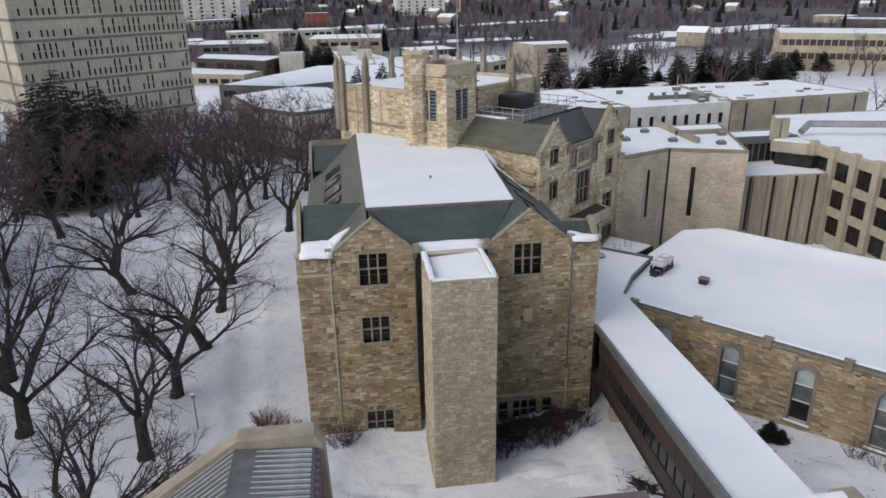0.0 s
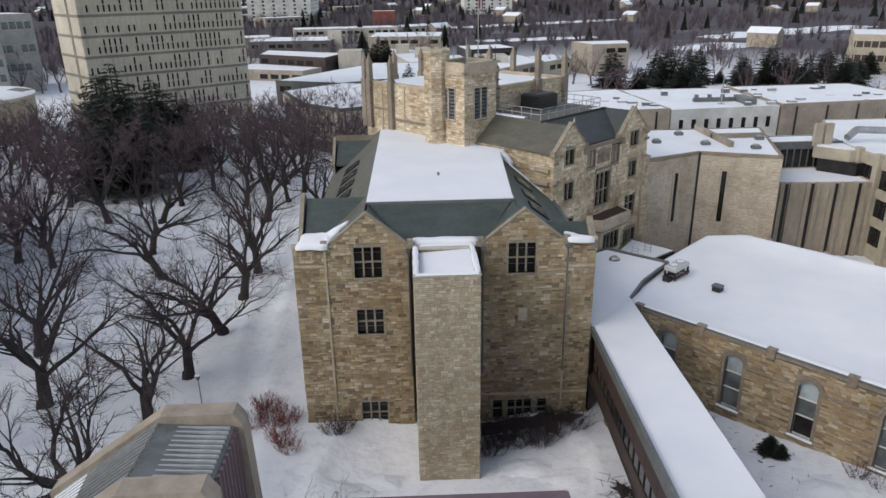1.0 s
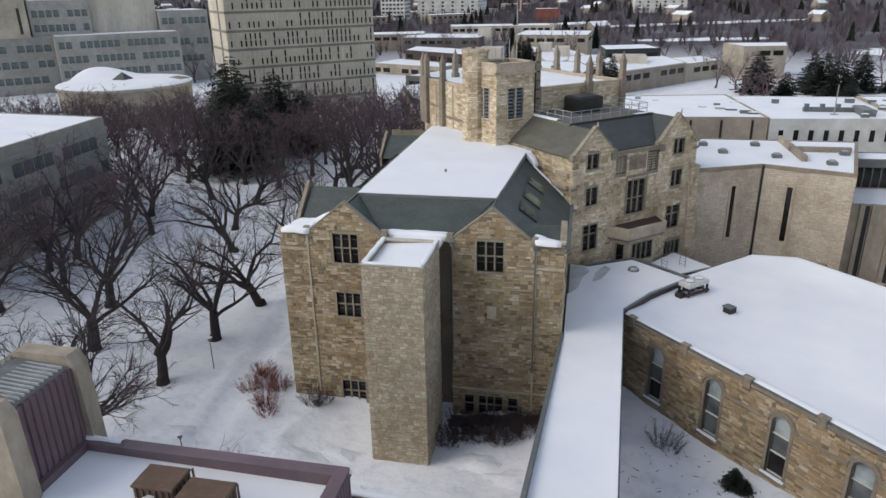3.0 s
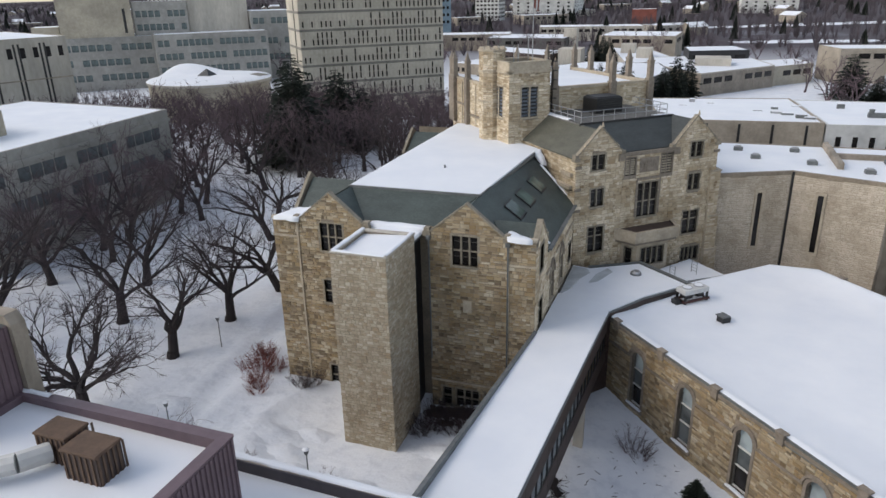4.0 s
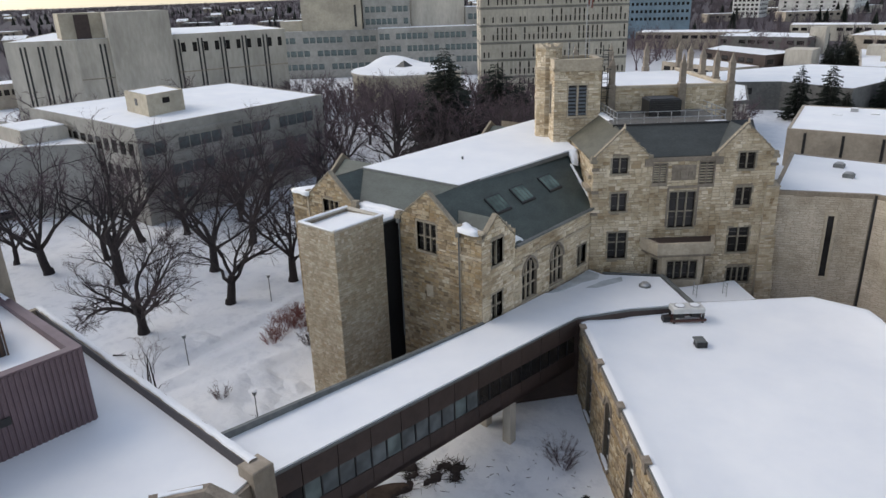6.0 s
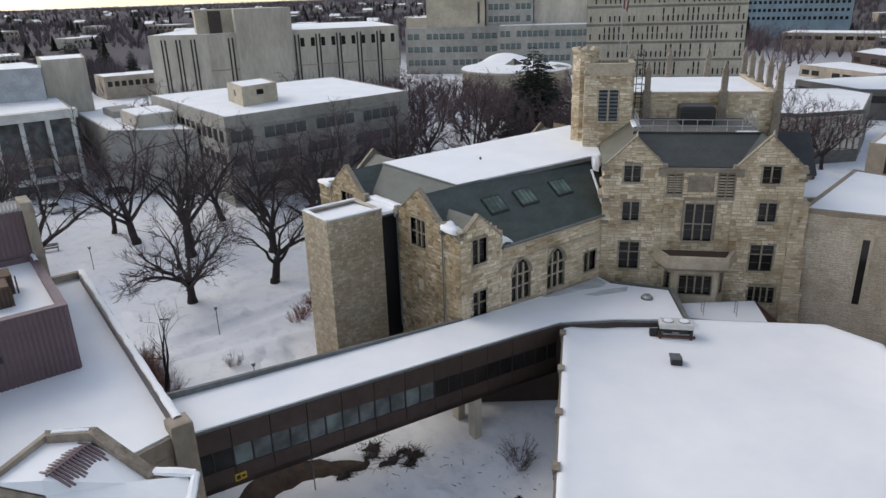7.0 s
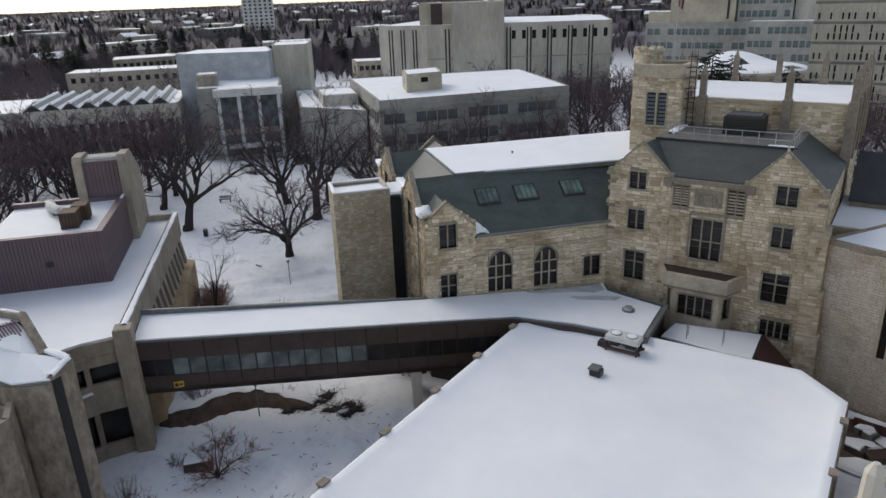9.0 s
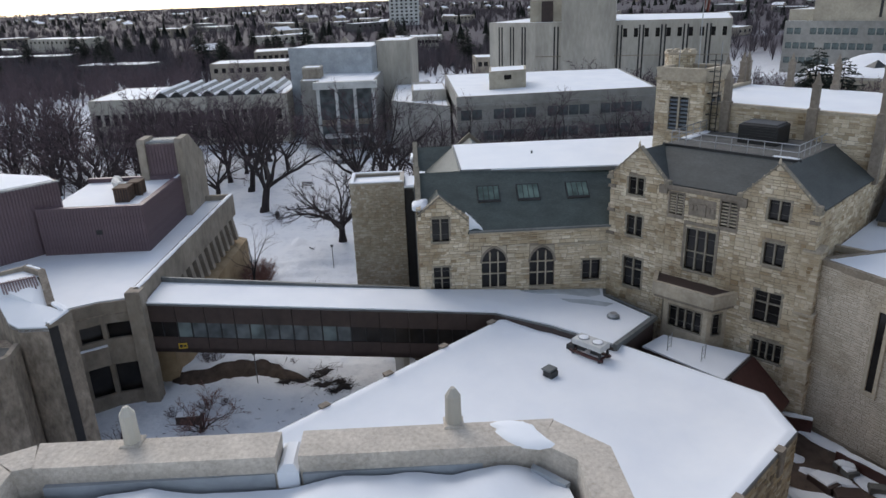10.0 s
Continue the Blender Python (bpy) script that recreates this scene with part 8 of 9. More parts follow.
def elm(seed, at, high, label="bare dark elm with spreading twigs on the snowy lawn", fine=None, **form):
    t = thing("elm_tree", (0, 0, 0), label, "tree", "bare elms")
    bark, twig = elm_mesh(seed, high, **form)
    for name, acc, mat in (("trunk", bark, BARK), ("crown", twig, fine or TWIG)):
        me = bpy.data.meshes.new(name)
        me.from_pydata([tuple(v) for v in acc.v], [], acc.f)
        me.materials.append(mat)
        ob = new(name, me)
        ob.parent = t
    t.matrix_world = pose(*at, 0, 0, seed * 77 % 360)
    return t


LAWN_ELMS = [(-15.4, 40.8), (-14.9, 48.3), (-14.0, 55.7), (-13.9, 63.4), (-13.8, 70.3), (-24.6, 44.9), (-28.9, 53.1), (-23.7, 69.2), (-27.5, 76.8), (-37.4, 73.4), (-37.5, 89.2), (-37.7, 57.5), (-39.1, 50.2), (-29.9, 36.7), (-31.2, 19.5), (-43.0, 15.2), (-39.6, 33.1), (-8.8, 86.4), (-16.2, 88.0)]


def plant_elms():
    def z(x, y):
        return ground_height(x, y)
    kinds = [elm(20 + i, (x, y, z(x, y)), 13.6, fine=TWIG_DARK, forks=6, seconds=7, thirds=6, twigs=7, thin=0.014, wide=1.15, crook=0.25, girth=0.031) for i, (x, y) in enumerate(LAWN_ELMS[:5])]
    back = [elm(30 + i, (x, y, z(x, y)), 12.8, "bare elm in the thick grove, crown of fine twigs", forks=6, seconds=7, thirds=4, twigs=9, thin=0.028, wide=1.15) for i, (x, y) in enumerate(((-30.0, 96.5), (-46.0, 97.0), (-52.0, 104.0)))]
    middle = [elm(36 + i, (x, y, z(x, y)), 13.2, "bare elm before the office, crown of purple-brown twigs", forks=6, seconds=7, thirds=5, twigs=9, thin=0.019, wide=1.15, crook=0.2, girth=0.029) for i, (x, y) in enumerate(((-42.0, 75.0), (-41.0, 45.0)))]
    # the round low tree that stands alone by the wing
    elm(44, (-16.3, 32.1, z(-16.3, 32.1)), 10.2, "wide bare elm with a round crown alone on the snow", TWIG_DARK, forks=8, seconds=9, thirds=6, twigs=9, thin=0.016, wide=1.75, stem=0.2, crook=0.27, girth=0.036).scale = (1.14, 1.14, 1.3)
    rng = random.Random(5)
    spots = list(LAWN_ELMS[5:])
    taken = [(-42.0, 75.0), (-41.0, 45.0)]
    blocked = [(-44, -36, 98, 124), (-81, -44.0, 36, 86), (-107, -68, -28, 47), (-9, 22, -40, 24), (-60, -25, 140, 175), (-36, -4, 5, 85), (-66, -36, 20, 34)]

    def free(x, y):
        if any(a < x < b and c < y < e for a, b, c, e in blocked):
            return False
        return not (x > -6 and y < 92)
    for gx in range(-92, 4, 7):
        for gy in range(-30, 141, 7):
            x, y = gx + rng.uniform(-2.4, 2.4), gy + rng.uniform(-2.4, 2.4)
            if free(x, y) and all((x - a) ** 2 + (y - b) ** 2 > 22 for a, b in spots + taken) and rng.random() < (0.6 if y > 97 else 0.6 if y < 30 or x < -62 else 0.4):
                spots.append((x, y))
    for _ in range(500):
        x, y = rng.uniform(-69, -38), rng.uniform(-62, 19)
        if all((x - a) ** 2 + (y - b) ** 2 > 26 for a, b in spots) and not (x > -46 and y > 8):
            spots.append((x, y))
    for _ in range(500):
        x, y = rng.uniform(-60, 2), rng.uniform(98, 138)
        if free(x, y) and all((x - a) ** 2 + (y - b) ** 2 > (38 if y < 128 else 18) for a, b in spots):
            spots.append((x, y))
    for _ in range(160):
        x, y = rng.uniform(-106, -62), rng.uniform(96, 133)
        if all((x - a) ** 2 + (y - b) ** 2 > 30 for a, b in spots):
            spots.append((x, y))
    for x, y in ((-41.5, 64.5), (-42, 60.5), (-46, 32)):
        if all((x - a) ** 2 + (y - b) ** 2 > 9 for a, b in spots):
            spots.append((x, y))
    for x, y in spots:
        s = rng.uniform(0.88, 1.15) if y < 96 else rng.uniform(0.7, 0.85) if x < -56 else rng.uniform(0.8, 1.0)
        close = x > -36 and y < 96 or x > -60 and 34 < y < 96
        k = (kinds[rng.randrange(5)] if x > -33 else middle[rng.randrange(2)]) if close else back[rng.randrange(3)]
        o = copy_thing(k, pose(x, y, z(x, y), 0, 0, rng.uniform(0, 360)))
        if (x, y) in ((-31.2, 19.5), (-43.0, 15.2), (-29.9, 36.7), (-39.6, 33.1)):
            s = 1.3
        o.scale = (s * rng.uniform(0.92, 1.08), s * rng.uniform(0.92, 1.08), s)


plant_elms()


def plant_woods():
    """Leafless woods beyond the campus: many small trees joined."""
    rng = random.Random(6)
    forms = []
    for k in range(4):
        bark, twig = elm_mesh(50 + k, 11.0, 4, 4, 3, 4, 0.035)
        n = len(bark.v)
        v = np.array([tuple(q) for q in bark.v + twig.v])
        faces = bark.f + [tuple(i + n for i in f) for f in twig.f]
        forms.append((v, [np.array([f for f in faces if len(f) == k]) for k in (3, 4)]))
    spots = []
    for _ in range(260):
        x, y = rng.uniform(-300, -108), rng.uniform(-200, 62)
        if not (-200 < x < -100 and 30 < y) and not (-255 < x < -180 and -34 < y < 12) and not (-252 < x < -205 and -100 < y < -58):
            spots.append((x, y))
    for _ in range(110):
        spots.append((rng.uniform(-185, -108), rng.uniform(-140, -28)))
    for _ in range(150):
        x, y = rng.uniform(-60, 220), rng.uniform(126, 300)
        if not (25 < x < 90 and y < 140) and not (-60 < x < 48 and y < 262) and not (130 < x < 180 and 225 < y < 290):
            spots.append((x, y))
    for _ in range(90):
        spots.append((rng.uniform(-200, -60), rng.uniform(215, 330)))
    vs, fs, n = [], [], 0
    for x, y in spots:
        v, f = forms[rng.randrange(4)]
        a, s = rng.uniform(0, 6.28), rng.uniform(0.75, 1.15)
        c, e = math.cos(a) * s, math.sin(a) * s
        w = np.empty_like(v)
        w[:, 0], w[:, 1], w[:, 2] = v[:, 0] * c - v[:, 1] * e + x, v[:, 0] * e + v[:, 1] * c + y, v[:, 2] * s - 0.6
        vs.append(w)
        fs.extend(f[0] + n)
        fs.extend(f[1] + n)
        n += len(v)
    me = bpy.data.meshes.new("bare_woods")
    me.from_pydata(np.concatenate(vs).tolist(), [], [f.tolist() for f in fs])
    me.materials.append(TWIG)
    tagged(new("bare_woods", me), "leafless brown woods between campus and town", "woods", kind="stuff")


plant_woods()


def spruce_mesh(seed, high, wide):
    """A broad ragged conifer: tiers of drooping boughs, each a spray of needle-bearing blades."""
    rng = random.Random(seed)
    acc = Acc()
    z = high * 0.06
    while z < high * 0.98:
        f = 1 - z / high
        r = wide * (f ** 0.62) * rng.uniform(0.78, 1.1) + 0.12
        n = max(5, int(11 * f + 5))
        turn = rng.uniform(0, 6.28)
        for k in range(n):
            a = turn + 6.2832 * k / n + rng.uniform(-0.3, 0.3)
            rr = r * rng.uniform(0.5, 1.15)
            c, s = math.cos(a), math.sin(a)
            tip = Vector((c * rr, s * rr, z + rr * rng.uniform(-0.32, 0.05)))
            root = Vector((0, 0, z + 0.1))
            side = Vector((-s, c, 0))
            ahead = (tip - root).normalized()
            for j in range(5):
                q = root.lerp(tip, 0.2 + 0.18 * j)
                for e in (-1, 1):
                    w = rr * rng.uniform(0.14, 0.3)
                    end = q + ahead * rr * rng.uniform(0.1, 0.3) + side * e * w + Vector((0, 0, rng.uniform(-0.3, 0.25)))
                    up = Vector((rng.uniform(-0.15, 0.15), rng.uniform(-0.15, 0.15), rng.uniform(0.15, 0.4))) * min(1.0, rr * 0.5)
                    acc.poly(q - ahead * rr * 0.06, end, q + ahead * rr * 0.14 + up)
        z += high * rng.uniform(0.024, 0.036)
    return acc


def plant_spruces():
    kinds = []
    for i, (h, w) in enumerate(((18.6, 5.6), (14.6, 4.6), (9.0, 2.6))):
        t = thing("spruce_tree", (0, 0, 0), "dark green spruce among bare trees", "tree", "spruces")
        for name, acc, mat in (("trunk", Acc().tube((0, 0, -0.5), (0, 0, h * 0.97), 0.28, 0.03, 7), BARK), ("crown", spruce_mesh(40 + i, h, w), NEEDLE)):
            me = bpy.data.meshes.new(name)
            me.from_pydata([tuple(v) for v in acc.v], [], acc.f)
            me.materials.append(mat)
            ob = new(name, me)
            ob.parent = t
        kinds.append(t)
    kinds[0].matrix_world = pose(-40.3, 104.7, -0.6)
    kinds[1].matrix_world = pose(-40.4, 120.6, -0.6)
    kinds[2].matrix_world = pose(-35.5, 118.0, -0.6)
    kinds[0].scale = kinds[1].scale = (1.3, 1.3, 1.06)
    rng = random.Random(9)
    spots = [(-46.2, 112.9, 0, 0.98), (-43.5, 108.0, 1, 1.0), (-36.5, 123.0, 1, 0.85), (3, 172, 1, 0.75), (9, 172, 1, 0.8), (13, 168, 2, 1.0), (20, 190, 1, 0.8), (23, 196, 1, 0.75), (17, 187, 2, 1.1)]
    spots += [(rng.uniform(-21, -3), rng.uniform(262, 276), 1, rng.uniform(0.65, 0.85)) for _ in range(6)]
    spots += [(rng.uniform(62, 132), rng.uniform(176, 214), rng.choice((1, 1, 2)), rng.uniform(0.5, 0.8)) for _ in range(27)]
    spots += [(rng.uniform(140, 186), rng.uniform(205, 226), rng.choice((1, 2)), rng.uniform(0.6, 0.9)) for _ in range(7)]
    spots += [(rng.uniform(-360, -205), rng.uniform(-150, 90), rng.choice((0, 1, 2)), rng.uniform(0.7, 1.0)) for _ in range(60)]
    for x, y, k, s in spots:
        o = copy_thing(kinds[k], pose(x, y, -0.6, 0, 0, rng.uniform(0, 360)))
        broad = 1.6 if x > 55 else 1.3 if -50 < x < -33 else 1.0
        o.scale = (s * broad, s * broad, s * rng.uniform(0.8, 1.1))


plant_spruces()


def shrub(name, at, high, wide, material, seed, label, group, stems=26):
    rng = random.Random(seed)
    acc = Acc()
    for i in range(stems):
        a, r = rng.uniform(0, 6.2832), wide * 0.3 * math.sqrt(rng.random())
        p = Vector((r * math.cos(a), r * math.sin(a), -0.15))
        w = Vector((math.cos(a) * rng.uniform(0.2, 0.8), math.sin(a) * rng.uniform(0.2, 0.8), 1)).normalized()
        for k in range(3):
            q = p + (w + Vector((rng.gauss(0, 0.2), rng.gauss(0, 0.2), 0))) * high / 3
            acc.tube(p, q, 0.018 - 0.004 * k, 0.014 - 0.004 * k, 3, False)
            for j in range(4):
                e = p.lerp(q, rng.random()) + Vector((rng.gauss(0, 0.28), rng.gauss(0, 0.28), rng.uniform(0.05, 0.4))) * high * 0.45
                acc.tube(p.lerp(q, rng.random()), e, 0.010, 0.004, 3, False)
            p = q
    t = thing(name, at, label, "shrub", group)
    me = bpy.data.meshes.new("crown")
    me.from_pydata([tuple(v) for v in acc.v], [], acc.f)
    me.materials.append(material)
    ob = new("crown", me)
    ob.parent = t
    return t


def plant_shrubs():
    g = ground_height
    for i, (x, y, h, w) in enumerate(((-7.4, 42.6, 1.5, 2.4), (-6.8, 41.2, 1.6, 2.4), (-6.2, 39.8, 1.4, 2.2), (-5.4, 38.4, 1.2, 2.0), (-8.0, 43.6, 1.1, 1.6), (-8.3, 41.5, 1.1, 2.2), (-5.8, 41.9, 1.0, 2.0))):
        shrub("red_shrub", (x, y, g(x, y)), h, w, REDTWIG, 60 + i, "leafless russet shrub in snow beside the stone wall", "russet shrubs", 38)
    for i, (x, y) in enumerate(((-2.6, 40.3), (-1.9, 40.6), (8.6, 40.2), (9.8, 40.6), (10.8, 40.1), (12.0, 40.5), (13.0, 40.2), (14.0, 40.7), (9.2, 39.2), (11.4, 39.3), (12.6, 39.4), (8.3, 38.2), (13.6, 39.5), (10.4, 39.0), (8.9, 38.6), (14.6, 39.9), (11.9, 38.6))):
        shrub("brown_shrub", (x, y, g(x, y) - 0.1), 1.5, 1.8, TWIG_DARK, 80 + i, "leafless dark brown shrub in snow at the wall foot", "brown shrubs", 34)
    for i, (x, y, h) in enumerate(((22.9, 40.5, 1.6), (23.4, 39.8, 1.3), (20.6, 24.6, 0.7), (21.6, 22.6, 0.8), (20.2, 26.0, 0.6), (24.5, 19.8, 1.4), (26.0, 21.0, 1.2), (15.0, 30.0, 0.9), (31.0, 33.5, 1.2), (31.8, 32.0, 1.3), (4.5, 30.6, 1.3), (-1.2, 30.4, 1.2), (12.6, 23.0, 1.2), (11.0, 23.4, 1.4), (13.8, 23.6, 1.3), (9.2, 23.2, 1.0))):
        shrub("brown_shrub", (x, y, g(x, y) - 0.05), h, h * 1.2, TWIG, 100 + i, "leafless brown shrub standing in courtyard snow", "brown shrubs", 22)
    for x, y, s in ((26.9, 36.5, 0.16), (27.4, 36.0, 0.12)):
        t = thing("evergreen_shrub", (0, 0, 0), "dark evergreen shrub in courtyard snow", "shrub", "evergreen shrubs")
        me = spruce_mesh(70, 9.0, 5.0).mesh("crown")
        me.materials.append(NEEDLE)
        ob = new("crown", me)
        ob.parent = t
        t.matrix_world = pose(x, y, g(x, y))
        t.scale = (s, s, s)
    for i in range(13):
        rr = random.Random(300 + i)
        x, y = -7 + i * 0.95 + rr.uniform(-0.4, 0.4), 23.6 + rr.uniform(-0.5, 0.9)
        shrub("brown_shrub", (x, y, g(x, y) - 0.1), rr.uniform(1.6, 2.6), 2.2, RUSSET, 140 + i, "tall leafless russet shrub beside the concrete building", "brown shrubs", 46)
    sap = elm(97, (0.1, 24.2, g(0.1, 24.2)), 7.6, "thin bare sapling beside the concrete building", forks=3, seconds=5, thirds=3, twigs=4, thin=0.009, wide=0.5, stem=0.3)
    sap["group"] = "young trees"
    small = elm(95, (23.6, 25.2, g(23.6, 25.2)), 4.2, "small bare courtyard tree with fine twigs", RUSSET, forks=7, seconds=8, thirds=6, twigs=8, thin=0.009, wide=2.0, stem=0.1)
    small["group"] = "small courtyard trees"
    s2 = elm(96, (8.2, 25.6, g(8.2, 25.6)), 4.0, "young bare tree on the snowy lawn", forks=3, seconds=4, thirds=3, twigs=4, thin=0.008, wide=0.6)
    s2["group"] = "young trees"


plant_shrubs()


# ---- small things outdoors ----
def lamp_post(x, y, high=2.6):
    z = ground_height(x, y)
    l = thing("lamp_post", (x, y, z), "slim grey path lamp standing in snow", "lamp post", "path lamps")
    part("pole", Acc().tube((x, y, z - 0.3), (x, y, z + high), 0.045, 0.038, 8), LEAD, l)
    part("head", Acc().tube((x, y, z + high), (x, y, z + high + 0.32), 0.12, 0.2, 10), LEAD, l)
    part("cap", Acc().tube((x, y, z + high + 0.32), (x, y, z + high + 0.4), 0.24, 0.1, 10), SNOW, l)


for spot in ((-8.1, 31.7), (3.9, 30.1), (-12.5, 43.6), (17.4, 28.0), (-33.0, 26.5)):
    lamp_post(*spot)


def build_bits():
    g = ground_height
    rng = random.Random(21)
    # earth bank under the walkway, with a snow lip above it
    foot, brow, back = [], [], []
    n = 26
    for i in range(n + 1):
        y = 20.9 + 11.2 * i / n
        f = math.sin(math.pi * min(1, 0.12 + 0.88 * i / n)) ** 0.5 if i < n else 0.05
        x = 16.75 + 0.55 * math.sin(i * 0.33) + rng.uniform(-0.18, 0.18)
        foot.append((x, y, g(x, y) - 0.02))
        brow.append((x - 1.7 * f - 0.1, y + rng.uniform(-0.1, 0.1), g(x, y) + 0.62 * f + rng.uniform(-0.08, 0.08)))
        back.append((x - 4.2, y, g(x - 4.2, y) - 0.05))
    bed, bank = Acc(), Acc()
    mid = [tuple(Vector(p).lerp(Vector(q), 0.5) + Vector((rng.uniform(0, 0.15), 0, rng.uniform(-0.05, 0.1)))) for p, q in zip(foot, brow)]
    bed.v = foot + mid + brow
    lip = [(x + rng.uniform(0.02, 0.22), y, z + 0.02) for x, y, z in brow]
    rise = [(x - 0.35, y, z + 0.16) for x, y, z in brow]
    bank.v = lip + rise + back
    m = n + 1
    for k in (0, 1):
        for i in range(n):
            a = k * m + i
            bed.f.append((a, a + 1, a + m + 1, a + m))
            bank.f.append((a, a + 1, a + m + 1, a + m))
    single("flower_bed", bed, EARTH, (16.5, 26.5, -1), "bare brown earth bank below the walkway, edged by snow", "flower bed")
    ob = single("snow_bank", bank, SNOW_GROUND, (14.5, 26.5, -1), "snow bank lying over the earth below the walkway", "snow bank")
    for p in ob.data.polygons:
        p.use_smooth = True
    # bare soil between the shrubs by the shaft; its dark also paints wall shade
    for cx, cy, rx, ry in ((8.8, 40.7, 1.3, 1.0), (10.6, 41.0, 1.5, 0.8), (12.4, 40.8, 1.4, 0.9), (14.2, 41.0, 1.2, 0.7), (9.6, 39.7, 0.9, 0.5), (12.9, 39.9, 0.8, 0.4)):
        soil = Acc()
        n = 18
        rim = [rng.uniform(0.62, 1.12) for _ in range(n)]
        for f, up in ((1.0, -0.04), (0.72, 0.07), (0.35, 0.12)):
            for e in range(n):
                x, y = cx + rx * rim[e] * f * math.cos(6.2832 * e / n), min(41.5, cy + ry * rim[e] * f * math.sin(6.2832 * e / n))
                soil.v.append((x, y, g(x, y) + up + rng.uniform(-0.03, 0.03)))
        for k in (0, 1):
            for e in range(n):
                w = (e + 1) % n
                soil.f.append((k * n + e, k * n + w, (k + 1) * n + w, (k + 1) * n + e))
        soil.f.append(tuple(range(2 * n, 3 * n)))
        single("plant_bed", soil, EARTH, (cx, cy, g(cx, cy)), "dark bare soil under wall-foot shrubs, also painting in the wall's shade", "flower bed", "soil patches")
    # cut brush lying flat
    for i, (x, y, r) in enumerate(((17.0, 31.6, 0.9), (17.3, 30.2, 0.7), (15.9, 33.2, 1.0), (18.4, 35.0, 0.9), (17.9, 33.4, 0.9), (18.9, 34.2, 0.6), (16.6, 32.6, 0.6), (17.6, 34.6, 0.7), (27.6, 23.2, 0.9))):
        b = Acc()
        k = 11
        pts = [(x + r * rng.uniform(0.35, 1.0) * math.cos(6.2832 * e / k) * 0.7, y + r * rng.uniform(0.35, 1.15) * math.sin(6.2832 * e / k)) for e in range(k)]
        b.v = [(px, py, g(px, py) + 0.0) for px, py in pts] + [(x, y, g(x, y) + rng.uniform(0.06, 0.16))]
        b.f = [(e, (e + 1) % k, k) for e in range(k)]
        for e in range(60):
            a, l = rng.uniform(0, 6.28), rng.uniform(0.3, 0.9) * r
            px, py = x + rng.gauss(0, r * 0.4), y + rng.gauss(0, r * 0.5)
            z = g(px, py) + 0.03
            b.tube((px, py, z), (px + l * math.cos(a), py + l * math.sin(a), z + rng.uniform(0.0, 0.14)), 0.022, 0.01, 3, False)
        single("brush_heap", b, BARK, (x, y, -1), "flat heap of dark cut brush in the snow", "brush heap", "brush heaps", kind="stuff")
    # twigs and clods scattered over the courtyard snow
    lit = Acc()
    for e in range(150):
        px, py = rng.uniform(19.5, 30), rng.uniform(22, 40)
        z, a, l = g(px, py) + 0.02, rng.uniform(0, 6.28), rng.uniform(0.1, 0.5)
        lit.tube((px, py, z), (px + l * math.cos(a), py + l * math.sin(a), z + rng.uniform(0, 0.08)), 0.03, 0.012, 3, False)
    single("leaf_litter", lit, BARK, (24, 31, -1), "dark twigs and clods scattered over courtyard snow", "litter", kind="stuff")
    x, y = 22.4, 24.0
    z = g(x, y)
    bx = thing("utility_box", (x, y, z), "brown utility box beside a small courtyard tree", "utility box")
    part("case", Acc().slab(x - 0.35, x + 0.35, y - 0.9, y + 0.9, z - 0.2, z + 0.75, 0.04), BROWN, bx)
    part("snow_cap", Acc().slab(x - 0.33, x + 0.33, y - 0.86, y + 0.86, z + 0.75, z + 0.86, 0.06), SNOW, bx)
    for x, y, turn in ((-59.8, 29.3, 70), (-44.0, 24.0, 80)):
        z = g(x, y)
        b = thing("park_bench", (0, 0, 0), "dark wooden bench half sunk in snow", "bench", "benches")
        for k in range(4):
            part("seat_slat", Acc().box(-0.9, 0.9, -0.25 + k * 0.13, -0.15 + k * 0.13, 0.42, 0.47), BROWN, b)
        for k in range(3):
            part("back_slat", Acc().box(-0.9, 0.9, 0.28, 0.32, 0.55 + k * 0.14, 0.65 + k * 0.14), BROWN, b)
        for s in (-0.75, 0.75):
            part("leg", Acc().box(s - 0.05, s + 0.05, -0.22, 0.3, -0.2, 0.42), BLACK, b)
        b.matrix_world = pose(x, y, z, 0, 0, turn)
    for x, y in ((-27.5, 22.0),):
        z = g(x, y)
        b = thing("litter_bin", (x, y, z), "black litter bin standing in snow", "bin")
        part("body", Acc().tube((x, y, z - 0.1), (x, y, z + 0.85), 0.28, 0.32, 12), BLACK, b)
        part("lid", Acc().tube((x, y, z + 0.85), (x, y, z + 1.0), 0.34, 0.16, 12), LEAD, b)
    x, y = -13.7, 28.5
    z = g(x, y)
    st = thing("fallen_branch", (x, y, z), "dark broken branch lying on the snow", "branch")
    part("stem", Acc().tube((x - 0.5, y - 0.3, z + 0.05), (x + 0.5, y + 0.35, z + 0.12), 0.07, 0.04, 6), BARK, st)
    part("twig", Acc().tube((x, y, z + 0.1), (x + 0.2, y + 0.6, z + 0.25), 0.03, 0.01, 5).tube((x + 0.2, y + 0.1, z + 0.1), (x + 0.7, y - 0.1, z + 0.3), 0.03, 0.01, 5), BARK, st)
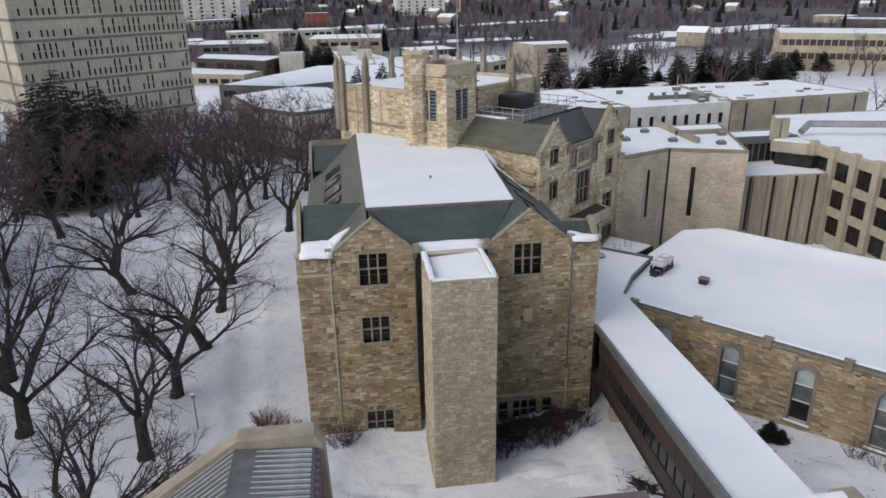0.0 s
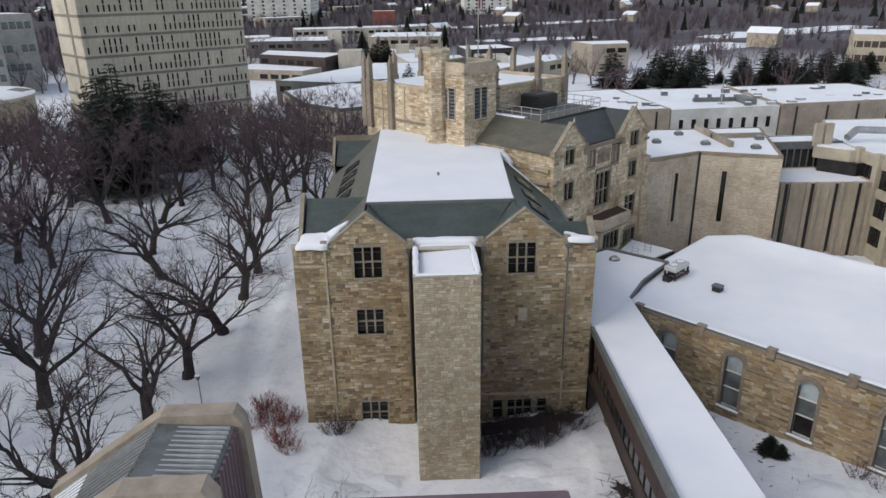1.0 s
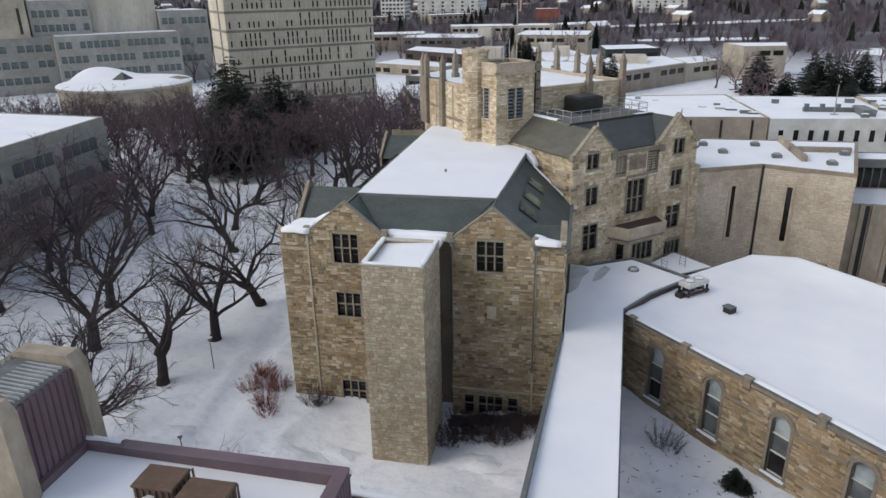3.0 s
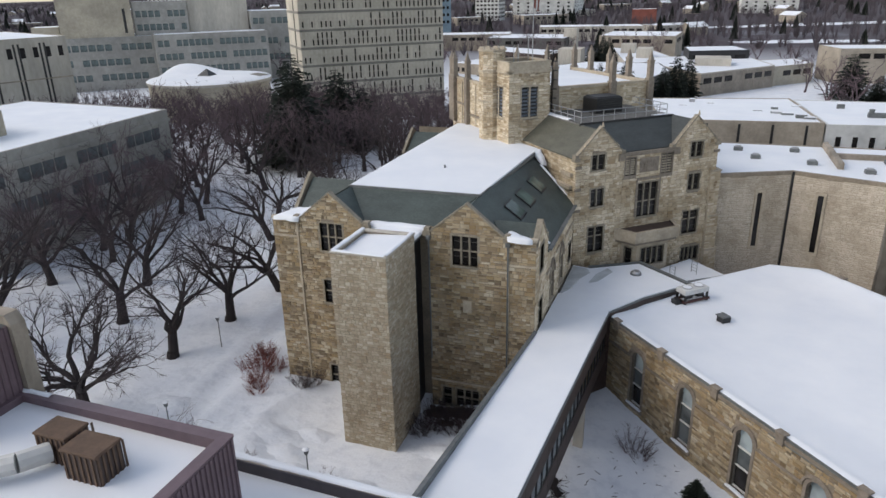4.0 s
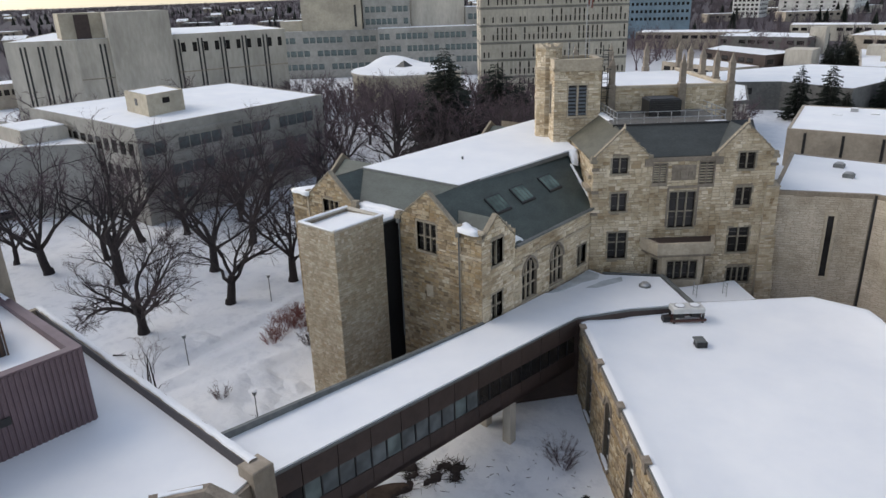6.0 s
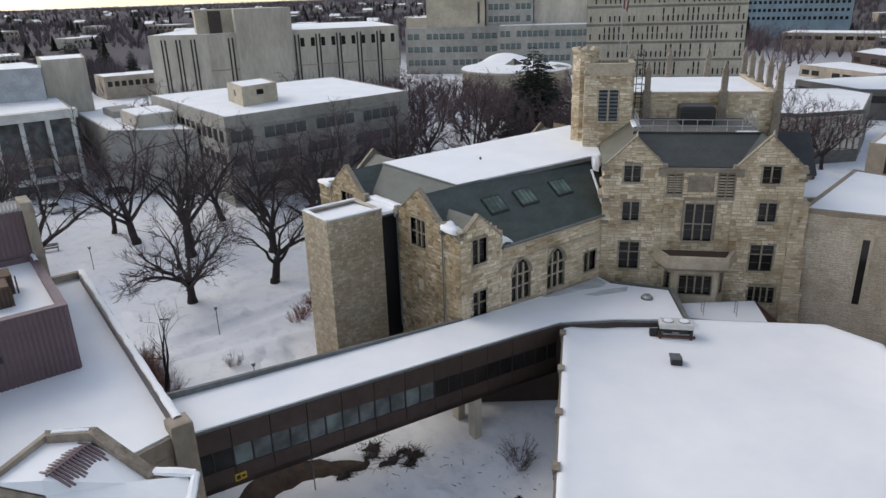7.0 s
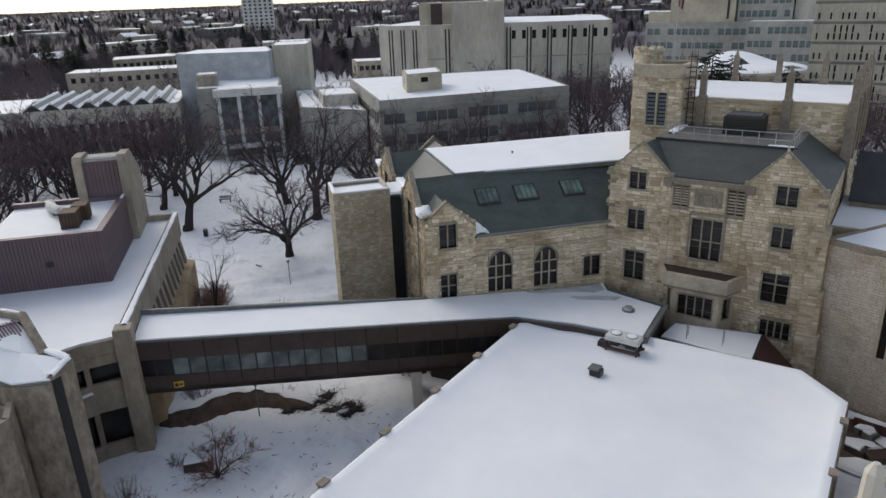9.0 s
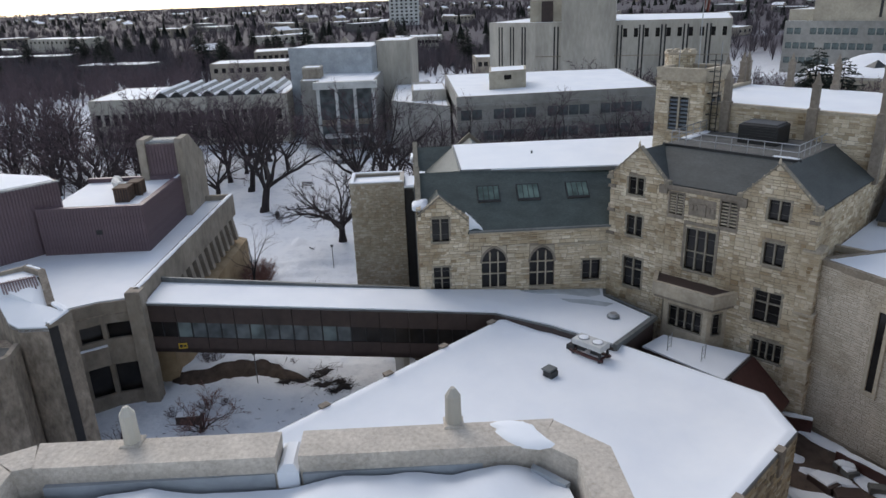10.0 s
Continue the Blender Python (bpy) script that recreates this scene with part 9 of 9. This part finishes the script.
    # snow drifts along walls and by the shaft
    for i, (x, y, s) in enumerate(((0.5, 33.0, 1.6), (2.0, 31.5, 1.3), (-1.5, 34.5, 1.8), (1.2, 35.6, 1.2), (10.5, 36.5, 1.6), (13.0, 35.0, 1.4), (-8.0, 27.0, 1.6), (-11.0, 35.0, 1.4), (-18.5, 36.5, 1.5), (-17, 26.5, 1.6), (3.5, 27.5, 1.5), (7.0, 31.0, 1.7), (22.0, 34.0, 1.6), (25.0, 30.0, 1.8), (28.0, 32.5, 1.5))):
        d = Acc()
        n, m = 14, 5
        rr = random.Random(200 + i)
        stretch = [rr.uniform(0.75, 1.25) for _ in range(n)]
        for k in range(m + 1):
            f = 1 - k / m
            for j in range(n):
                a = 6.2832 * j / n
                px, py = x + s * f * stretch[j] * math.cos(a) * 1.3, y + s * f * stretch[j] * math.sin(a) * 0.8
                d.v.append((px, py, g(px, py) - 0.03 + 0.32 * s * (1 - f * f) ** 1.5 * 0.6))
        for k in range(m):
            for j in range(n):
                e = (j + 1) % n
                d.f.append((k * n + j, k * n + e, (k + 1) * n + e, (k + 1) * n + j))
        ob = single("snow_drift", d, SNOW_GROUND, (x, y, g(x, y)), "low rounded snow drift on the lawn", "snow drift", "snow drifts")
        for p in ob.data.polygons:
            p.use_smooth = True


build_bits()


def build_car(x, y, turn, paint, label):
    c = thing("parked_car", (0, 0, 0), label, "car", "parked cars")
    body = Acc()
    prof = [(-2.2, 0.35), (2.15, 0.35), (2.2, 0.75), (1.2, 0.95), (0.6, 1.45), (-1.3, 1.45), (-1.9, 0.98), (-2.25, 0.9)]
    n = len(prof)
    body.add([(a, -0.86, b) for a, b in prof] + [(a, 0.86, b) for a, b in prof], [tuple(range(n)), tuple(range(2 * n - 1, n - 1, -1))] + [(i + n, (i + 1) % n + n, (i + 1) % n, i) for i in range(n)])
    part("body", body, paint, c)
    part("windscreen", Acc().poly((1.17, -0.74, 0.99), (1.17, 0.74, 0.99), (0.66, 0.70, 1.42), (0.66, -0.70, 1.42)), GLASS, c)
    for s in (-0.87, 0.87):
        part("side_window", Acc().poly((1.0, s, 0.98), (0.55, s, 1.38), (-1.2, s, 1.38), (-1.65, s, 1.0)), GLASS, c)
        for a in (-1.4, 1.35):
            w = part("wheel", Acc().tube((a, s * 0.8, 0.32), (a, s * 1.01, 0.32), 0.33, 0.33, 14), BLACK, c)
            part("rim", Acc().tube((a, s * 1.01, 0.32), (a, s * 1.03, 0.32), 0.2, 0.18, 10), STEEL, w)
    part("snow_cap", Acc().slab(-1.25, 0.55, -0.75, 0.75, 1.45, 1.55, 0.06), SNOW, c)
    c.matrix_world = pose(x, y, -0.55, 0, 0, turn)


build_car(-63.5, 27.5, 20, WHITE, "white hatchback parked on the snowy path")
build_car(-66.5, 38.0, 80, BLACK, "dark car parked beside the trees")


# ---- the town and woods out to the horizon ----
def far_point(rng, r0, r1, a0=38, a1=222):
    a = radians(rng.uniform(a0, a1))
    r = math.sqrt(rng.uniform(r0 * r0, r1 * r1))
    return 20 + r * math.cos(a), 30 + r * math.sin(a), r


def build_far():
    rng = random.Random(31)
    # leafless woods: fans of thin upright blades
    for name, mat, count, r0, r1, size, label in (("far_woods", TWIG_FAR, 10000, 250, 1150, 1.0, "leafless brown woods between distant houses"),
                                                  ("far_woods", TWIG_FAR, 13000, 1000, 3700, 2.4, "leafless brown woods towards the horizon"),
                                                  ("far_woods", TWIG_FAR, 3500, 215, 420, 0.8, "leafless brown woods west of the campus"),
                                                  ("far_spruces", NEEDLE, 1000, 300, 1800, 1.4, "dark spruces scattered through the distant town")):
        acc = Acc()
        for _ in range(count):
            x, y, r = far_point(rng, r0, r1) if r0 != 215 else far_point(rng, r0, r1, 168, 228)
            if -75 < x < 60 and y < 350 and mat is TWIG_FAR:
                continue
            if 238 < 0.873 * y - 0.488 * x < 282 and 330 < 0.873 * x + 0.488 * y < 500 or math.hypot(x - 148, y - 335) < 30:
                continue
            if noise.noise((x * 0.004, y * 0.004, 5)) < -0.3 and mat is TWIG_FAR:
                continue
            h = rng.uniform(6, 11) * (1 + 0.25 * (size - 1))
            w = rng.uniform(3.0, 5.5) * size
            if mat is NEEDLE:
                w, h = rng.uniform(1.6, 2.8) * size, rng.uniform(8, 14)
                for k in range(4):
                    a = k * 0.785 + rng.uniform(0, 0.4)
                    for z0, z1, f in ((0.5, 0.55 * h, 1.0), (0.3 * h, 0.8 * h, 0.72), (0.55 * h, h, 0.45)):
                        acc.poly((x + math.cos(a) * w * f, y + math.sin(a) * w * f, z0), (x - math.cos(a) * w * f, y - math.sin(a) * w * f, z0), (x, y, z1))
                continue
            wide = 0.14 * size + 0.03
            for k in range(20 if size < 2 else 13):
                a = rng.uniform(0, 6.2832)
                e = rng.uniform(0.1, 1.0)
                q = rng.uniform(0, 0.35)
                c, d = math.cos(a), math.sin(a)
                tip = (x + c * w * e, y + d * w * e, h * (1.05 - 0.45 * e * e) * rng.uniform(0.75, 1.0))
                foot = (x + c * w * e * q, y + d * w * e * q, tip[2] * q - 0.8)
                b = rng.uniform(0, 3.14)
                m, l = math.cos(b) * wide, math.sin(b) * wide
                acc.poly((foot[0] - m, foot[1] - l, foot[2]), (foot[0] + m, foot[1] + l, foot[2]), tip)
        me = bpy.data.meshes.new(name)
        me.from_pydata(acc.v, [], acc.f)
        me.materials.append(mat)
        tagged(new(name, me), label, "woods", kind="stuff")
    # houses
    walls, roofs = Acc(), Acc()
    for i in range(240):
        x, y, r = far_point(rng, 330, 1900)
        w, dp, h = rng.uniform(7, 12), rng.uniform(9, 16), rng.uniform(3.5, 6.5)
        t = rng.choice((0.0, 1.5708)) + 0.72
        c, s = math.cos(t), math.sin(t)

        def at(a, b, z):
            return (x + a * c - b * s, y + a * s + b * c, z)
        a, b = w / 2, dp / 2
        walls.add([at(-a, -b, -1), at(a, -b, -1), at(a, b, -1), at(-a, b, -1), at(-a, -b, h), at(a, -b, h), at(a, b, h), at(-a, b, h), at(0, -b, h + 2.4), at(0, b, h + 2.4)],
                  [(0, 1, 5, 4), (1, 2, 6, 5), (2, 3, 7, 6), (3, 0, 4, 7), (4, 5, 8), (6, 7, 9)])
        roofs.add([at(-a - 0.4, -b - 0.3, h - 0.2), at(0, -b - 0.3, h + 2.5), at(0, b + 0.3, h + 2.5), at(-a - 0.4, b + 0.3, h - 0.2), at(a + 0.4, -b - 0.3, h - 0.2), at(a + 0.4, b + 0.3, h - 0.2)], [(0, 1, 2, 3), (1, 4, 5, 2)])
    for name, acc, mat, label in (("far_house_walls", walls, BUFF, "walls of distant town houses"), ("far_house_roofs", roofs, SNOW, "snowy roofs of distant town houses")):
        tagged(new(name, acc.mesh(name)), label, "houses", kind="stuff")
        bpy.data.objects[name].data.materials.append(mat)
    # larger flat buildings at middle distance
    for i in range(46):
        x, y, r = far_point(rng, 340, 900)
        if (-160 < x < 60 and y < 430 and y > 60) or (x > 60 and i % 3):
            continue
        w, dp, h, a = rng.uniform(18, 45), rng.uniform(12, 24), rng.uniform(4, 7.5), 41.4 + rng.choice((0, 90))
        m = Matrix.Rotation(radians(a), 2)
        ring = [tuple(Vector((x, y)) + m @ Vector(q)) for q in ((0, 0), (w, 0), (w, dp), (0, dp))]
        b = flat_block("distant_building", ring, -1, h, (CONCRETE, BUFF, CONCRETE_PALE, DECK)[i % 4], "low distant building with a snowy flat roof")
        pane_rows(b, ring[0], ring[1], [h - 3.2], int(w / 5), 2.4, 1.6, GLASS)
    for x, y, w, h in ((-705, 26, 30, 62), (-520, 620, 34, 40), (-150, 700, 60, 30), (60, 760, 50, 22), (-170, 640, 22, 44)):
        b = flat_block("distant_tower", [(x, y), (x + w, y), (x + w, y + w), (x, y + w)], -1, h, WHITE, "tall pale distant block with window columns")
        pane_rows(b, (x, y), (x + w, y), [2 + 3.4 * k for k in range(int(h / 3.6))], 6, 2.2, 1.7, GLASS)
        pane_rows(b, (x + w, y), (x + w, y + w), [2 + 3.4 * k for k in range(int(h / 3.6))], 6, 2.2, 1.7, GLASS)


build_far()


def snow_flat(a, b, half, seed):
    """A long open stretch of snow among the scrub."""
    rng = random.Random(seed)
    p, q = Vector(a), Vector(b)
    side = Vector((-(q - p).y, (q - p).x)).normalized()
    n = 24
    acc = Acc()
    for k in range(n + 1):
        c = p.lerp(q, k / n)
        w = half * (math.sin(math.pi * (0.06 + 0.88 * k / n)) ** 0.4)
        for e in (-1, 1):
            v = c + side * w * e * rng.uniform(0.7, 1.15)
            acc.v.append((v.x, v.y, -0.45))
    acc.f = [(2 * k, 2 * k + 1, 2 * k + 3, 2 * k + 2) for k in range(n)]
    single("snow_flat", acc, SNOW, (*(p + q) / 2, -0.45), "open snow flat by the river among scrub", "snow field", kind="structure")


snow_flat((165, 388), (300, 465), 19, 1)
snow_flat((128, 318), (168, 352), 15, 2)
snow_flat((40, 395), (110, 410), 11, 3)
snow_flat((20, 520), (190, 610), 14, 4)


# ---- stones of the shaft, one by one ----
for pts, faces, holder in SHAFT_STONES:
    part("stone", Acc().add(pts, faces), LOOSE, holder)
